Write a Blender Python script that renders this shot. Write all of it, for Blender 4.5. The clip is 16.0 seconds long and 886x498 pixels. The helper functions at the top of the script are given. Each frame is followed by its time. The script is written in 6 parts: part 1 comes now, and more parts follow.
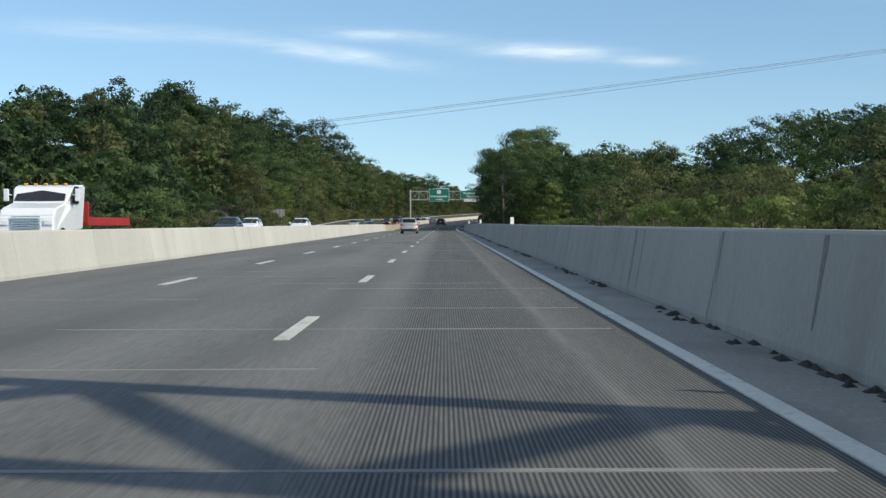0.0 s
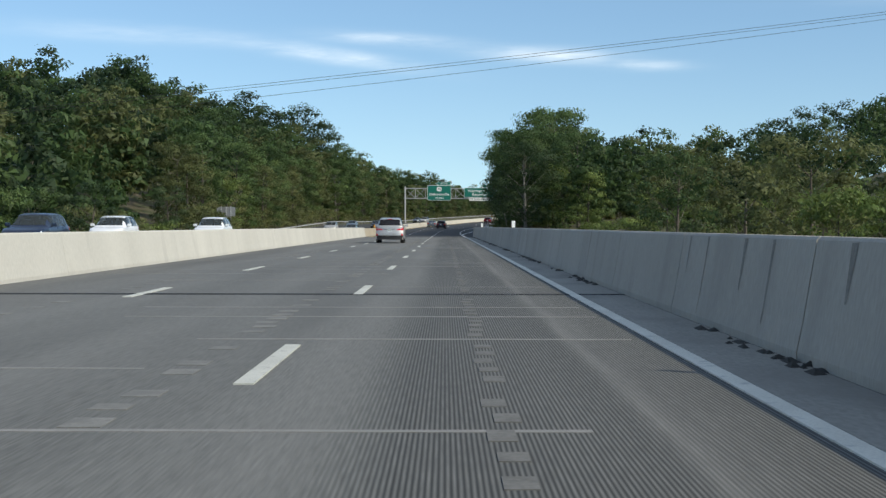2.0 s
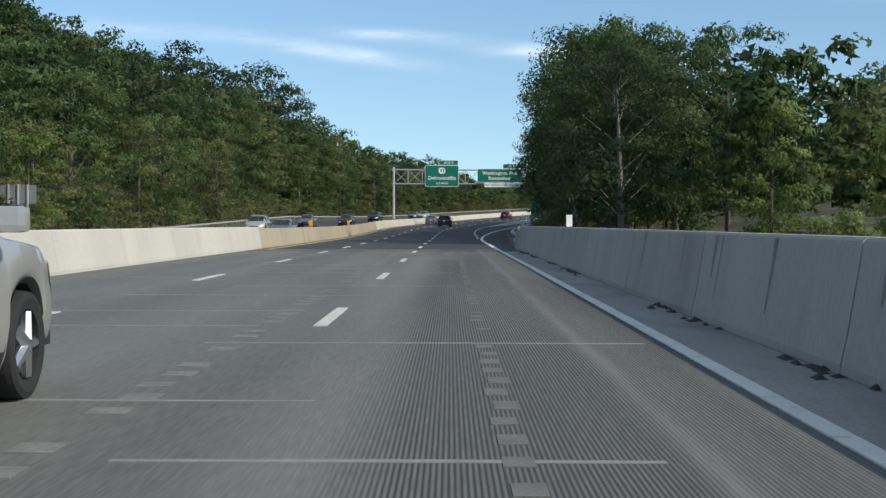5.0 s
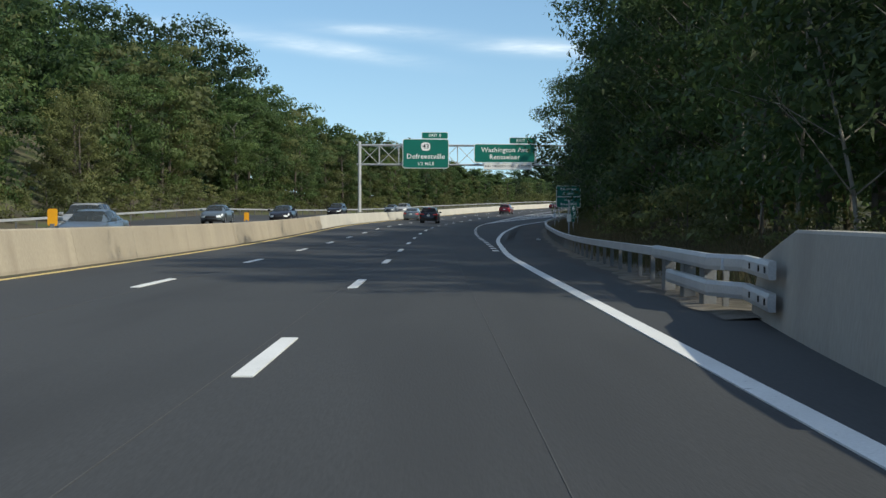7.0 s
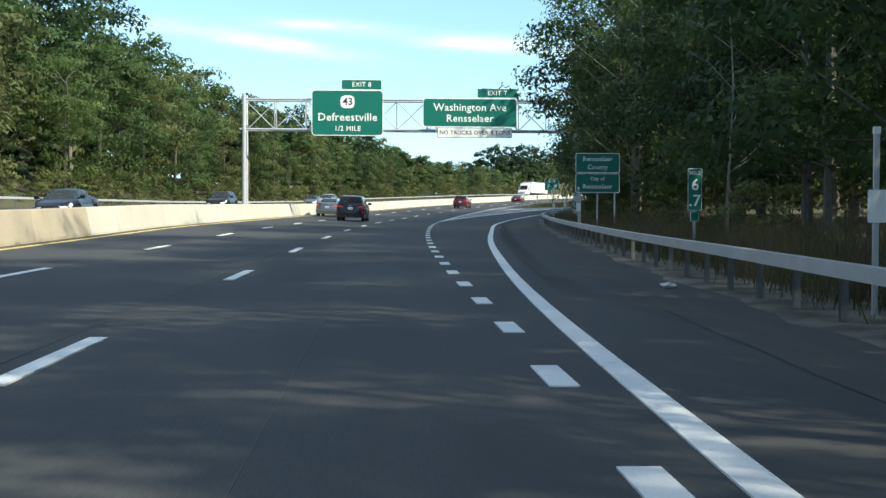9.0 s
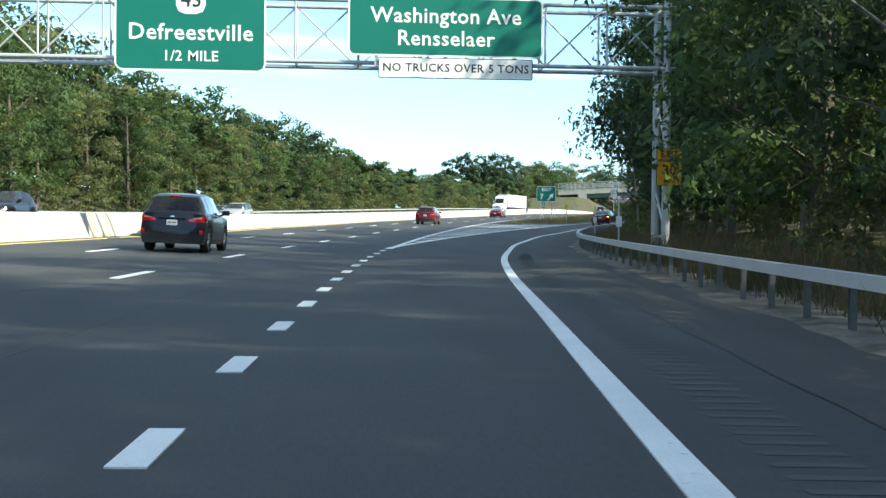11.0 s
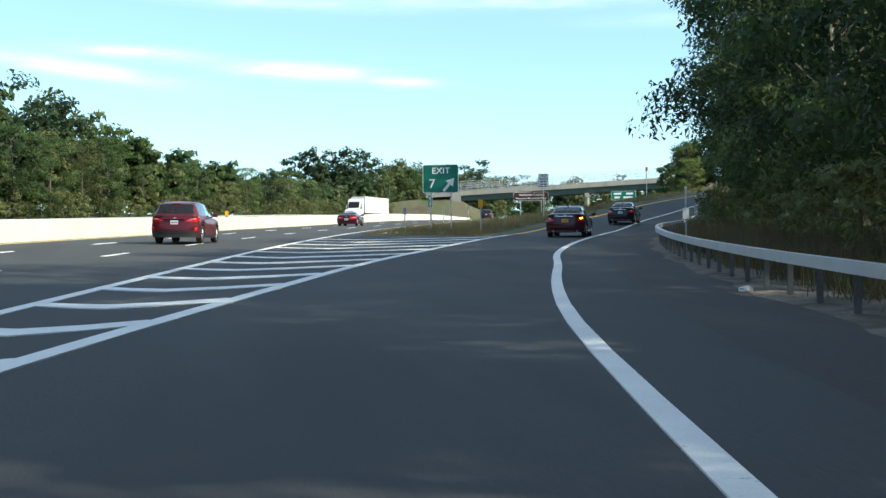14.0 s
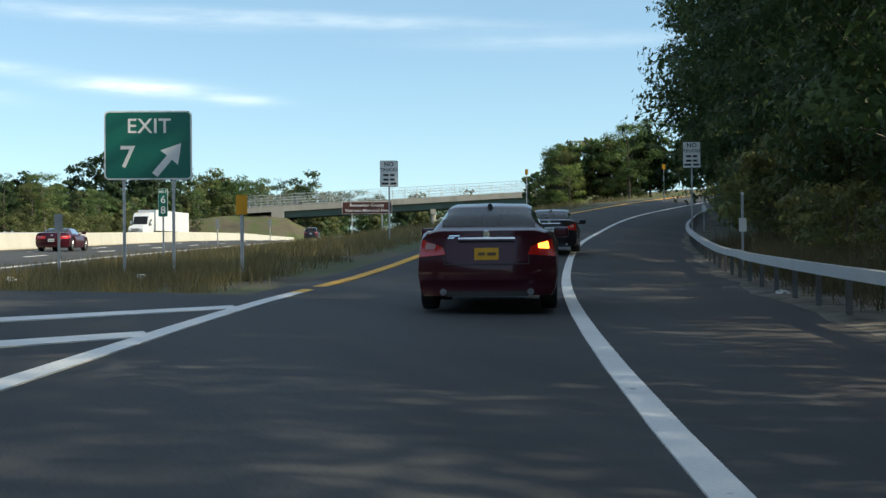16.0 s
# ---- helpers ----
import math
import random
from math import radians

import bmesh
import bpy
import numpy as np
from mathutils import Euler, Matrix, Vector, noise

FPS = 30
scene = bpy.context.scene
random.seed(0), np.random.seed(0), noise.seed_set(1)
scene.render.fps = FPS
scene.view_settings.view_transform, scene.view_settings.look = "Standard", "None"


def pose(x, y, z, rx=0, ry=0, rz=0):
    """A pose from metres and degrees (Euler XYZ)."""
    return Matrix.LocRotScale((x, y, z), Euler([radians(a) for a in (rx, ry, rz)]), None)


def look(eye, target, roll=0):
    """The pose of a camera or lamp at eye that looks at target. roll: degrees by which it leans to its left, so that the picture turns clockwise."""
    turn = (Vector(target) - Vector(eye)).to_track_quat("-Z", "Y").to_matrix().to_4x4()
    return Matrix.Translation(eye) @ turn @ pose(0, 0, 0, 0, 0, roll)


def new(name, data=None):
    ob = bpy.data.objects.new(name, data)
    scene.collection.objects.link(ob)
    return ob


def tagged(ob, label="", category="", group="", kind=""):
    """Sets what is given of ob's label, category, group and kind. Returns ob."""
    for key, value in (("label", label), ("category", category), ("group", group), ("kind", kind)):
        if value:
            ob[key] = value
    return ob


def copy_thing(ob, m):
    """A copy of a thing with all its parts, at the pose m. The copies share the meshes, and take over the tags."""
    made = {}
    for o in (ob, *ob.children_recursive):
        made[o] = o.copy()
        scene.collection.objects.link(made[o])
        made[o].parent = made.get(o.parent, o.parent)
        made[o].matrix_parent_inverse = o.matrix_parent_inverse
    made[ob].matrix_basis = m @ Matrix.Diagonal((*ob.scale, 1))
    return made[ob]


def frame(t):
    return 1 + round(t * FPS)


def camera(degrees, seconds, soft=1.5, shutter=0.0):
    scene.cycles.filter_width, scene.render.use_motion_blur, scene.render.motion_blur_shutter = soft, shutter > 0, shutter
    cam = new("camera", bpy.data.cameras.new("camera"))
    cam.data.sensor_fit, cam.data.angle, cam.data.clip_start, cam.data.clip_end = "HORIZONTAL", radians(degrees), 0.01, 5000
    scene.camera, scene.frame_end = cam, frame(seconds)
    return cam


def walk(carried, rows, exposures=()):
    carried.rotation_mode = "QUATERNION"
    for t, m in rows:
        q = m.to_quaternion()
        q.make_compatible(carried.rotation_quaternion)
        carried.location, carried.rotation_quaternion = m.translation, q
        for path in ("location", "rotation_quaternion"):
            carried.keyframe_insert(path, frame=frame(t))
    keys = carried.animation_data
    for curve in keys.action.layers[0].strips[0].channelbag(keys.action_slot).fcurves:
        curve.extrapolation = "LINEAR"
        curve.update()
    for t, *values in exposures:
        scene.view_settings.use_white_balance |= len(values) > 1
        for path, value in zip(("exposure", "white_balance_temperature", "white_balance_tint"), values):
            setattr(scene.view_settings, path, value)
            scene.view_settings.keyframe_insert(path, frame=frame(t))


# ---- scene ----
cam = camera(38.28, 16.0, 1.45)
PATH = [
    (0.0, -0.181, -7.211, 1.166, 88.853, 0.147, 0.072),
    (0.5, -0.188, 5.666, 1.160, 88.986, 0.167, 0.161),
    (1.0, -0.236, 18.575, 1.170, 89.002, 0.106, 0.239),
    (1.5, -0.295, 31.555, 1.192, 89.082, -0.019, 0.216),
    (2.0, -0.306, 44.654, 1.200, 88.989, -0.090, 0.094),
    (2.5, -0.313, 57.904, 1.210, 88.989, -0.116, 0.027),
    (3.0, -0.280, 71.311, 1.216, 88.879, -0.140, -0.095),
    (3.5, -0.242, 84.792, 1.229, 88.935, -0.086, -0.106),
    (4.0, -0.224, 98.230, 1.226, 88.789, -0.035, 0.004),
    (4.5, -0.262, 111.597, 1.236, 88.863, -0.087, 0.225),
    (5.0, -0.302, 124.862, 1.245, 88.845, -0.144, 0.322),
    (5.5, -0.360, 138.037, 1.245, 88.807, -0.209, 0.309),
    (6.0, -0.400, 151.138, 1.242, 88.768, -0.267, 0.190),
    (6.5, -0.401, 164.175, 1.236, 88.719, -0.287, -0.018),
    (7.0, -0.349, 177.161, 1.220, 88.648, -0.213, -0.291),
    (7.5, -0.225, 190.111, 1.219, 88.606, 0.037, -0.591),
    (8.0, -0.005, 202.799, 1.197, 88.543, 0.242, -1.056),
    (8.5, 0.350, 215.030, 1.171, 88.503, 0.073, -1.791),
    (9.0, 0.838, 226.996, 1.176, 88.471, -0.202, -2.772),
    (9.5, 1.472, 238.857, 1.215, 88.763, -0.367, -3.242),
    (10.0, 2.181, 250.634, 1.251, 89.018, -0.480, -3.542),
    (10.5, 2.943, 262.352, 1.333, 89.162, -0.564, -3.869),
    (11.0, 3.783, 274.029, 1.415, 89.205, -0.600, -4.323),
    (11.5, 4.724, 285.685, 1.501, 89.202, -0.518, -4.913),
    (12.0, 5.811, 297.340, 1.596, 89.203, -0.192, -5.555),
    (12.5, 7.063, 308.958, 1.680, 89.093, 0.162, -6.418),
    (13.0, 8.525, 320.515, 1.788, 89.192, 0.438, -7.564),
    (13.5, 10.215, 331.960, 1.877, 89.327, 0.652, -8.959),
    (14.0, 12.200, 343.252, 2.045, 89.641, 0.652, -10.794),
    (14.5, 14.485, 354.366, 2.208, 89.755, 0.504, -12.758),
    (15.0, 17.280, 365.314, 2.435, 90.067, 0.431, -14.391),
    (15.5, 20.263, 376.138, 2.646, 90.343, 0.520, -16.295),
    (16.0, 23.703, 386.766, 2.902, 90.450, 0.502, -18.120),
]
EXPOSURES = [(0.0, 0.0, 6820, 5), (4.5, 0.02, 6780, 5), (7.0, 0.0, 6800, 3), (8.0, 0.30, 7000, 0), (9.0, 0.80, 6980, -1), (11.5, 1.20, 6880, -4), (12.2, 1.08, 6850, -3), (13.0, 1.12, 6950, -3), (14.5, 0.76, 7050, 0), (15.4, 0.64, 7200, 1), (16.0, 0.45, 7600, 1)]
walk(cam, [(t, pose(x, y, z, rx, ry, rz)) for t, x, y, z, rx, ry, rz in PATH], EXPOSURES)

# ---- light ----
SUN_AZIMUTH, SUN_ELEVATION = radians(122), radians(36.5)
world = bpy.data.worlds.new("sky")
scene.world = world
world.use_nodes = True
wn, wl = world.node_tree.nodes, world.node_tree.links
wn.clear()


def wmath(op, a, b=None, c=None):
    n = wn.new("ShaderNodeMath")
    n.operation = op
    for i, value in enumerate((a, b, c)):
        if value is None:
            continue
        if isinstance(value, (int, float)):
            n.inputs[i].default_value = value
        else:
            wl.new(value, n.inputs[i])
    return n.outputs[0]


sky = wn.new("ShaderNodeTexSky")
sky.sky_type = "NISHITA"
sky.sun_disc = False
sky.sun_elevation, sky.sun_rotation = SUN_ELEVATION, SUN_AZIMUTH
sky.air_density, sky.dust_density, sky.ozone_density = 0.85, 0.2, 2.5
coord = wn.new("ShaderNodeTexCoord")
# clear air: the pale band at the horizon stays thin
lift = wn.new("ShaderNodeVectorMath")
lift.operation = "MULTIPLY_ADD"
lift.inputs[1].default_value, lift.inputs[2].default_value = (1, 1, 0.75), (0, 0, 0.055)
wl.new(coord.outputs["Generated"], lift.inputs[0])
wl.new(lift.outputs[0], sky.inputs["Vector"])
xyz = wn.new("ShaderNodeSeparateXYZ")
wl.new(coord.outputs["Generated"], xyz.inputs[0])
azim = wmath("MULTIPLY", wmath("ARCTAN2", xyz.outputs[0], xyz.outputs[1]), 57.2958)
elev = wmath("MULTIPLY", wmath("ARCSINE", xyz.outputs[2]), 57.2958)
stretch = wn.new("ShaderNodeCombineXYZ")
wl.new(wmath("MULTIPLY", azim, 0.22), stretch.inputs[0])
wl.new(wmath("MULTIPLY", elev, 1.5), stretch.inputs[1])
cloud_noise = wn.new("ShaderNodeTexNoise")
cloud_noise.inputs["Scale"].default_value = 1.6
cloud_noise.inputs["Detail"].default_value = 6
cloud_noise.inputs["Roughness"].default_value = 0.6
wl.new(stretch.outputs[0], cloud_noise.inputs["Vector"])
total = None
# thin fair-weather streaks: azimuth, elevation, half length, half height, lean, strength
for a0, e0, la, le, lean, strength in ((4.6, 7.6, 2.4, 0.28, -0.04, 1.0), (9.0, 7.1, 1.5, 0.2, -0.03, 0.5), (-5.0, 7.55, 3.2, 0.28, -0.13, 0.75), (-2.4, 8.3, 2.6, 0.24, -0.05, 0.6),
                                       (-14, 8.3, 4.5, 0.35, -0.02, 0.3), (13, 10.6, 7.0, 0.30, -0.03, 0.35), (24, 9.6, 6.0, 0.3, 0.0, 0.2), (3, 10.6, 5.0, 0.3, -0.05, 0.3)):
    da = wmath("SUBTRACT", azim, a0)
    de = wmath("SUBTRACT", wmath("SUBTRACT", elev, e0), wmath("MULTIPLY", da, lean))
    r2 = wmath("ADD", wmath("POWER", wmath("DIVIDE", da, la), 2.0), wmath("POWER", wmath("ABSOLUTE", wmath("DIVIDE", de, le)), 2.0))
    g = wmath("MULTIPLY", wmath("EXPONENT", wmath("MULTIPLY", r2, -0.9)), strength)
    total = g if total is None else wmath("ADD", total, g)
# thin high cirrus over the rest of the sky, added to brighten and whiten the fill light
high = wmath("MAXIMUM", xyz.outputs[2], 0.05)
plane = wn.new("ShaderNodeCombineXYZ")
wl.new(wmath("DIVIDE", xyz.outputs[0], high), plane.inputs[0])
wl.new(wmath("MULTIPLY", wmath("DIVIDE", xyz.outputs[1], high), 0.45), plane.inputs[1])
fill_cirrus = wn.new("ShaderNodeTexNoise")
fill_cirrus.inputs["Scale"].default_value = 1.3
fill_cirrus.inputs["Detail"].default_value = 7
fill_cirrus.inputs["Roughness"].default_value = 0.62
wl.new(plane.outputs[0], fill_cirrus.inputs["Vector"])
fill_veil = wmath("MULTIPLY", wmath("MULTIPLY_ADD", fill_cirrus.outputs[0], 1.6, -0.55), wmath("MULTIPLY_ADD", elev, 0.06, -0.55))
fill_veil.node.use_clamp = True
fill_veil = wmath("MULTIPLY", wmath("MINIMUM", fill_veil, 0.45), 0.3)
cover = wmath("MULTIPLY", wmath("MULTIPLY", total, 0.6), wmath("MULTIPLY_ADD", cloud_noise.outputs[0], 2.2, -0.35))
cover.node.use_clamp = True
cover = wmath("MAXIMUM", cover, fill_veil)
cloud_mix = wn.new("ShaderNodeMixRGB")
wl.new(cover, cloud_mix.inputs[0])
deeper = wn.new("ShaderNodeHueSaturation")
deeper.inputs["Saturation"].default_value = 1.08
wl.new(sky.outputs[0], deeper.inputs["Color"])
wl.new(deeper.outputs[0], cloud_mix.inputs[1])
cloud_mix.inputs[2].default_value = (8.6, 9.0, 9.6, 1)
background = wn.new("ShaderNodeBackground")
background.inputs["Strength"].default_value = 0.15
wl.new(cloud_mix.outputs[0], background.inputs["Color"])
world_out = wn.new("ShaderNodeOutputWorld")
wl.new(background.outputs[0], world_out.inputs["Surface"])

sun_data = bpy.data.lights.new("sun", "SUN")
sun_data.energy, sun_data.angle, sun_data.color = 4.1, radians(0.8), (1.0, 0.93, 0.82)
sun = new("sun", sun_data)
sun_way = Vector((math.sin(SUN_AZIMUTH) * math.cos(SUN_ELEVATION), math.cos(SUN_AZIMUTH) * math.cos(SUN_ELEVATION), math.sin(SUN_ELEVATION)))
sun.matrix_world = look(sun_way * 900, (0, 0, 0))


# ---- materials ----
def material(name, colour, rough=0.8, metal=0.0, vary=0.12, scale=6.0, fine=90.0, bump=0.15, coat=0.0, per_object=0.0, per_island=0.0, stain=None, stretch3=(1, 1, 1)):
    """A surface with variation at two scales, fine relief, and optional change from object to object or piece to piece."""
    m = bpy.data.materials.new(name)
    m.use_nodes = True
    n, l = m.node_tree.nodes, m.node_tree.links
    b = n["Principled BSDF"]
    b.inputs["Roughness"].default_value, b.inputs["Metallic"].default_value = rough, metal
    b.inputs["Coat Weight"].default_value = coat
    b.inputs["Coat Roughness"].default_value = 0.05
    tc = n.new("ShaderNodeTexCoord")
    mp = n.new("ShaderNodeMapping")
    mp.inputs["Scale"].default_value = stretch3
    l.new(tc.outputs["Object"], mp.inputs[0])
    big, small = n.new("ShaderNodeTexNoise"), n.new("ShaderNodeTexNoise")
    big.inputs["Scale"].default_value, big.inputs["Detail"].default_value = 1 / scale, 5
    small.inputs["Scale"].default_value, small.inputs["Detail"].default_value = fine, 3
    l.new(mp.outputs[0], big.inputs["Vector"])
    l.new(mp.outputs[0], small.inputs["Vector"])
    add = n.new("ShaderNodeMath")
    add.operation = "ADD"
    l.new(big.outputs[0], add.inputs[0])
    l.new(small.outputs[0], add.inputs[1])
    ramp = n.new("ShaderNodeMapRange")
    ramp.inputs["From Min"].default_value, ramp.inputs["From Max"].default_value = 0.6, 1.4
    ramp.inputs["To Min"].default_value, ramp.inputs["To Max"].default_value = 1 - vary * 1.6, 1 + vary * 1.6
    l.new(add.outputs[0], ramp.inputs[0])
    value = ramp.outputs[0]
    for source, amount in (("ShaderNodeObjectInfo", per_object), ("ShaderNodeNewGeometry", per_island)):
        if amount:
            info = n.new(source)
            rnd = n.new("ShaderNodeMapRange")
            rnd.inputs["To Min"].default_value, rnd.inputs["To Max"].default_value = 1 - amount, 1 + amount
            l.new(info.outputs["Random" if source == "ShaderNodeObjectInfo" else "Random Per Island"], rnd.inputs[0])
            mul = n.new("ShaderNodeMath")
            mul.operation = "MULTIPLY"
            l.new(value, mul.inputs[0])
            l.new(rnd.outputs[0], mul.inputs[1])
            value = mul.outputs[0]
    tint = n.new("ShaderNodeVectorMath")
    tint.operation = "SCALE"
    tint.inputs[0].default_value = colour
    l.new(value, tint.inputs["Scale"])
    out = tint.outputs[0]
    if stain:
        s_colour, s_low, s_high, s_scale = stain
        sn = n.new("ShaderNodeTexNoise")
        sn.inputs["Scale"].default_value, sn.inputs["Detail"].default_value = s_scale, 6
        l.new(mp.outputs[0], sn.inputs["Vector"])
        sr = n.new("ShaderNodeMapRange")
        sr.inputs["From Min"].default_value, sr.inputs["From Max"].default_value = s_low, s_high
        l.new(sn.outputs[0], sr.inputs[0])
        mx = n.new("ShaderNodeMixRGB")
        l.new(sr.outputs[0], mx.inputs[0])
        l.new(out, mx.inputs[1])
        mx.inputs[2].default_value = (*s_colour, 1)
        out = mx.outputs[0]
    l.new(out, b.inputs["Base Color"])
    if bump:
        bp = n.new("ShaderNodeBump")
        bp.inputs["Strength"].default_value, bp.inputs["Distance"].default_value = bump, 0.01
        l.new(small.outputs[0], bp.inputs["Height"])
        l.new(bp.outputs[0], b.inputs["Normal"])
    return m


def leaf_material(name, colour, hue=0.25):
    m = bpy.data.materials.new(name)
    m.use_nodes = True
    n, l = m.node_tree.nodes, m.node_tree.links
    b = n["Principled BSDF"]
    b.inputs["Roughness"].default_value = 0.55
    b.inputs["Specular IOR Level"].default_value = 0.25
    info, geo = n.new("ShaderNodeObjectInfo"), n.new("ShaderNodeNewGeometry")
    hsv = n.new("ShaderNodeHueSaturation")
    hsv.inputs["Color"].default_value = (*colour, 1)
    h = n.new("ShaderNodeMapRange")
    h.inputs["To Min"].default_value, h.inputs["To Max"].default_value = 0.5 - 0.014 * hue * 4, 0.5 + 0.018 * hue * 4
    l.new(info.outputs["Random"], h.inputs[0])
    v = n.new("ShaderNodeMapRange")
    v.inputs["To Min"].default_value, v.inputs["To Max"].default_value = 0.75, 1.25
    l.new(geo.outputs["Random Per Island"], v.inputs[0])
    w = n.new("ShaderNodeMapRange")
    w.inputs["To Min"].default_value, w.inputs["To Max"].default_value = 1.3, 0.7
    l.new(info.outputs["Random"], w.inputs[0])
    vw = n.new("ShaderNodeMath")
    vw.operation = "MULTIPLY"
    l.new(v.outputs[0], vw.inputs[0])
    l.new(w.outputs[0], vw.inputs[1])
    # boughs and whole stretches of the wood differ in tone
    tc, no = n.new("ShaderNodeTexCoord"), n.new("ShaderNodeTexNoise")
    no.inputs["Scale"].default_value, no.inputs["Detail"].default_value = 0.22, 3
    l.new(tc.outputs["Object"], no.inputs["Vector"])
    tone = n.new("ShaderNodeMapRange")
    tone.inputs["From Min"].default_value, tone.inputs["From Max"].default_value = 0.34, 0.66
    tone.inputs["To Min"].default_value, tone.inputs["To Max"].default_value = 0.72, 1.36
    l.new(no.outputs[0], tone.inputs[0])
    vt = n.new("ShaderNodeMath")
    vt.operation = "MULTIPLY"
    l.new(vw.outputs[0], vt.inputs[0])
    l.new(tone.outputs[0], vt.inputs[1])
    l.new(vt.outputs[0], hsv.inputs["Value"])
    warm = n.new("ShaderNodeMapRange")
    warm.inputs["From Min"].default_value, warm.inputs["From Max"].default_value = 0.35, 0.65
    warm.inputs["To Min"].default_value, warm.inputs["To Max"].default_value = 0.018 * hue * 4, -0.018 * hue * 4
    l.new(no.outputs[1], warm.inputs[0])
    hw = n.new("ShaderNodeMath")
    l.new(h.outputs[0], hw.inputs[0])
    l.new(warm.outputs[0], hw.inputs[1])
    l.new(hw.outputs[0], hsv.inputs["Hue"])
    l.new(hsv.outputs[0], b.inputs["Base Color"])
    tr = n.new("ShaderNodeBsdfTranslucent")
    l.new(hsv.outputs[0], tr.inputs[0])
    mix = n.new("ShaderNodeMixShader")
    mix.inputs[0].default_value = 0.46
    l.new(b.outputs[0], mix.inputs[1])
    l.new(tr.outputs[0], mix.inputs[2])
    l.new(mix.outputs[0], n["Material Output"].inputs["Surface"])
    return m


ASPHALT = material("asphalt", (0.044, 0.0455, 0.047), 0.88, vary=0.17, scale=4, fine=60, bump=0.25, stretch3=(1, 0.12, 1), stain=((0.034, 0.035, 0.036), 0.5, 0.66, 0.7))
DECK = material("deck_concrete", (0.128, 0.128, 0.119), 0.9, vary=0.24, scale=1.3, fine=40, bump=0.2, stretch3=(1, 0.07, 1), stain=((0.086, 0.086, 0.081), 0.52, 0.72, 0.55))
CONCRETE = material("barrier_concrete", (0.365, 0.34, 0.295), 0.9, vary=0.10, scale=2, fine=30, bump=0.15, per_object=0.06, stain=((0.235, 0.215, 0.185), 0.54, 0.86, 0.8), stretch3=(1, 1, 0.25))
TAN_CONCRETE = material("weathered_tan_concrete", (0.37, 0.32, 0.245), 0.9, vary=0.12, scale=2, fine=30, bump=0.15, per_object=0.05, stain=((0.24, 0.20, 0.15), 0.56, 0.85, 0.8), stretch3=(1, 1, 0.25))
NEW_SUNLIT_CONCRETE = material("fresh_and_sunlit_pale_concrete", (0.50, 0.48, 0.425), 0.9, vary=0.09, scale=2, fine=30, bump=0.12, per_object=0.04, stain=((0.36, 0.34, 0.30), 0.58, 0.9, 0.8), stretch3=(1, 1, 0.25))
WHITE = material("white_road_paint", (0.72, 0.72, 0.70), 0.7, vary=0.08, scale=1, fine=50, bump=0.1, stain=((0.32, 0.32, 0.32), 0.66, 0.76, 9))
OLD_WHITE = material("worn_road_paint", (0.50, 0.50, 0.45), 0.75, vary=0.14, scale=1, fine=50, bump=0.1, stain=((0.25, 0.25, 0.24), 0.6, 0.72, 9))
EDGE_WHITE = material("dusty_edge_line_paint", (0.66, 0.63, 0.54), 0.75, vary=0.12, scale=1, fine=50, bump=0.1, stain=((0.38, 0.375, 0.35), 0.6, 0.74, 6))
PALE_YELLOW = material("faded_yellow_road_paint", (0.66, 0.50, 0.20), 0.7, vary=0.14, scale=1, fine=50, bump=0.1, stain=((0.30, 0.25, 0.15), 0.58, 0.72, 5))
YELLOW = material("yellow_road_paint", (0.72, 0.38, 0.03), 0.7, vary=0.1, scale=1, fine=50, bump=0.1)
GALVANISED = material("galvanised_steel", (0.50, 0.51, 0.52), 0.5, 0.3, vary=0.1, scale=0.6, fine=40, bump=0.05)
POST = material("weathered_steel_post", (0.20, 0.205, 0.21), 0.6, 0.5, vary=0.15, scale=0.3, fine=40)
GREEN_SIGN = material("green_sign_sheeting", (0.002, 0.150, 0.108), 0.45, vary=0.04, scale=1, fine=20, bump=0)
SIGN_WHITE = material("white_sign_sheeting", (0.86, 0.86, 0.83), 0.5, vary=0.03, scale=1, fine=20, bump=0)
SIGN_BLACK = material("black_sign_lettering", (0.02, 0.02, 0.02), 0.5, vary=0.03, scale=1, fine=20, bump=0)
SIGN_BACK = material("sign_back_aluminium", (0.35, 0.36, 0.37), 0.5, 0.6, vary=0.08, scale=0.5, fine=20)
AMBER_SIGN = material("amber_sign_sheeting", (0.80, 0.36, 0.01), 0.5, vary=0.04, scale=1, fine=20, bump=0)
BROWN_SIGN = material("brown_sign_sheeting", (0.075, 0.022, 0.016), 0.5, vary=0.04, scale=1, fine=20, bump=0)
SOIL = material("roadside_soil", (0.10, 0.085, 0.055), 0.95, vary=0.3, scale=4, fine=12, bump=0.5, stain=((0.07, 0.085, 0.03), 0.42, 0.6, 0.25))
BARK = material("bark", (0.10, 0.085, 0.07), 0.95, vary=0.3, scale=0.5, fine=14, bump=0.6, stretch3=(1, 1, 0.2))
PALE_BARK = material("pale_bark", (0.17, 0.16, 0.14), 0.9, vary=0.3, scale=0.5, fine=14, bump=0.4, stretch3=(1, 1, 0.4))
LEAF = leaf_material("leaves", (0.084, 0.130, 0.044), 0.18)
LEAF_OLIVE = leaf_material("olive_leaves", (0.130, 0.146, 0.056), 0.14)
LEAF_BRIGHT = leaf_material("bright_leaves", (0.122, 0.168, 0.048), 0.18)
LEAF_DARK = leaf_material("dark_leaves", (0.054, 0.086, 0.036))
GRASS = leaf_material("dry_grass", (0.24, 0.195, 0.095), 0.1)
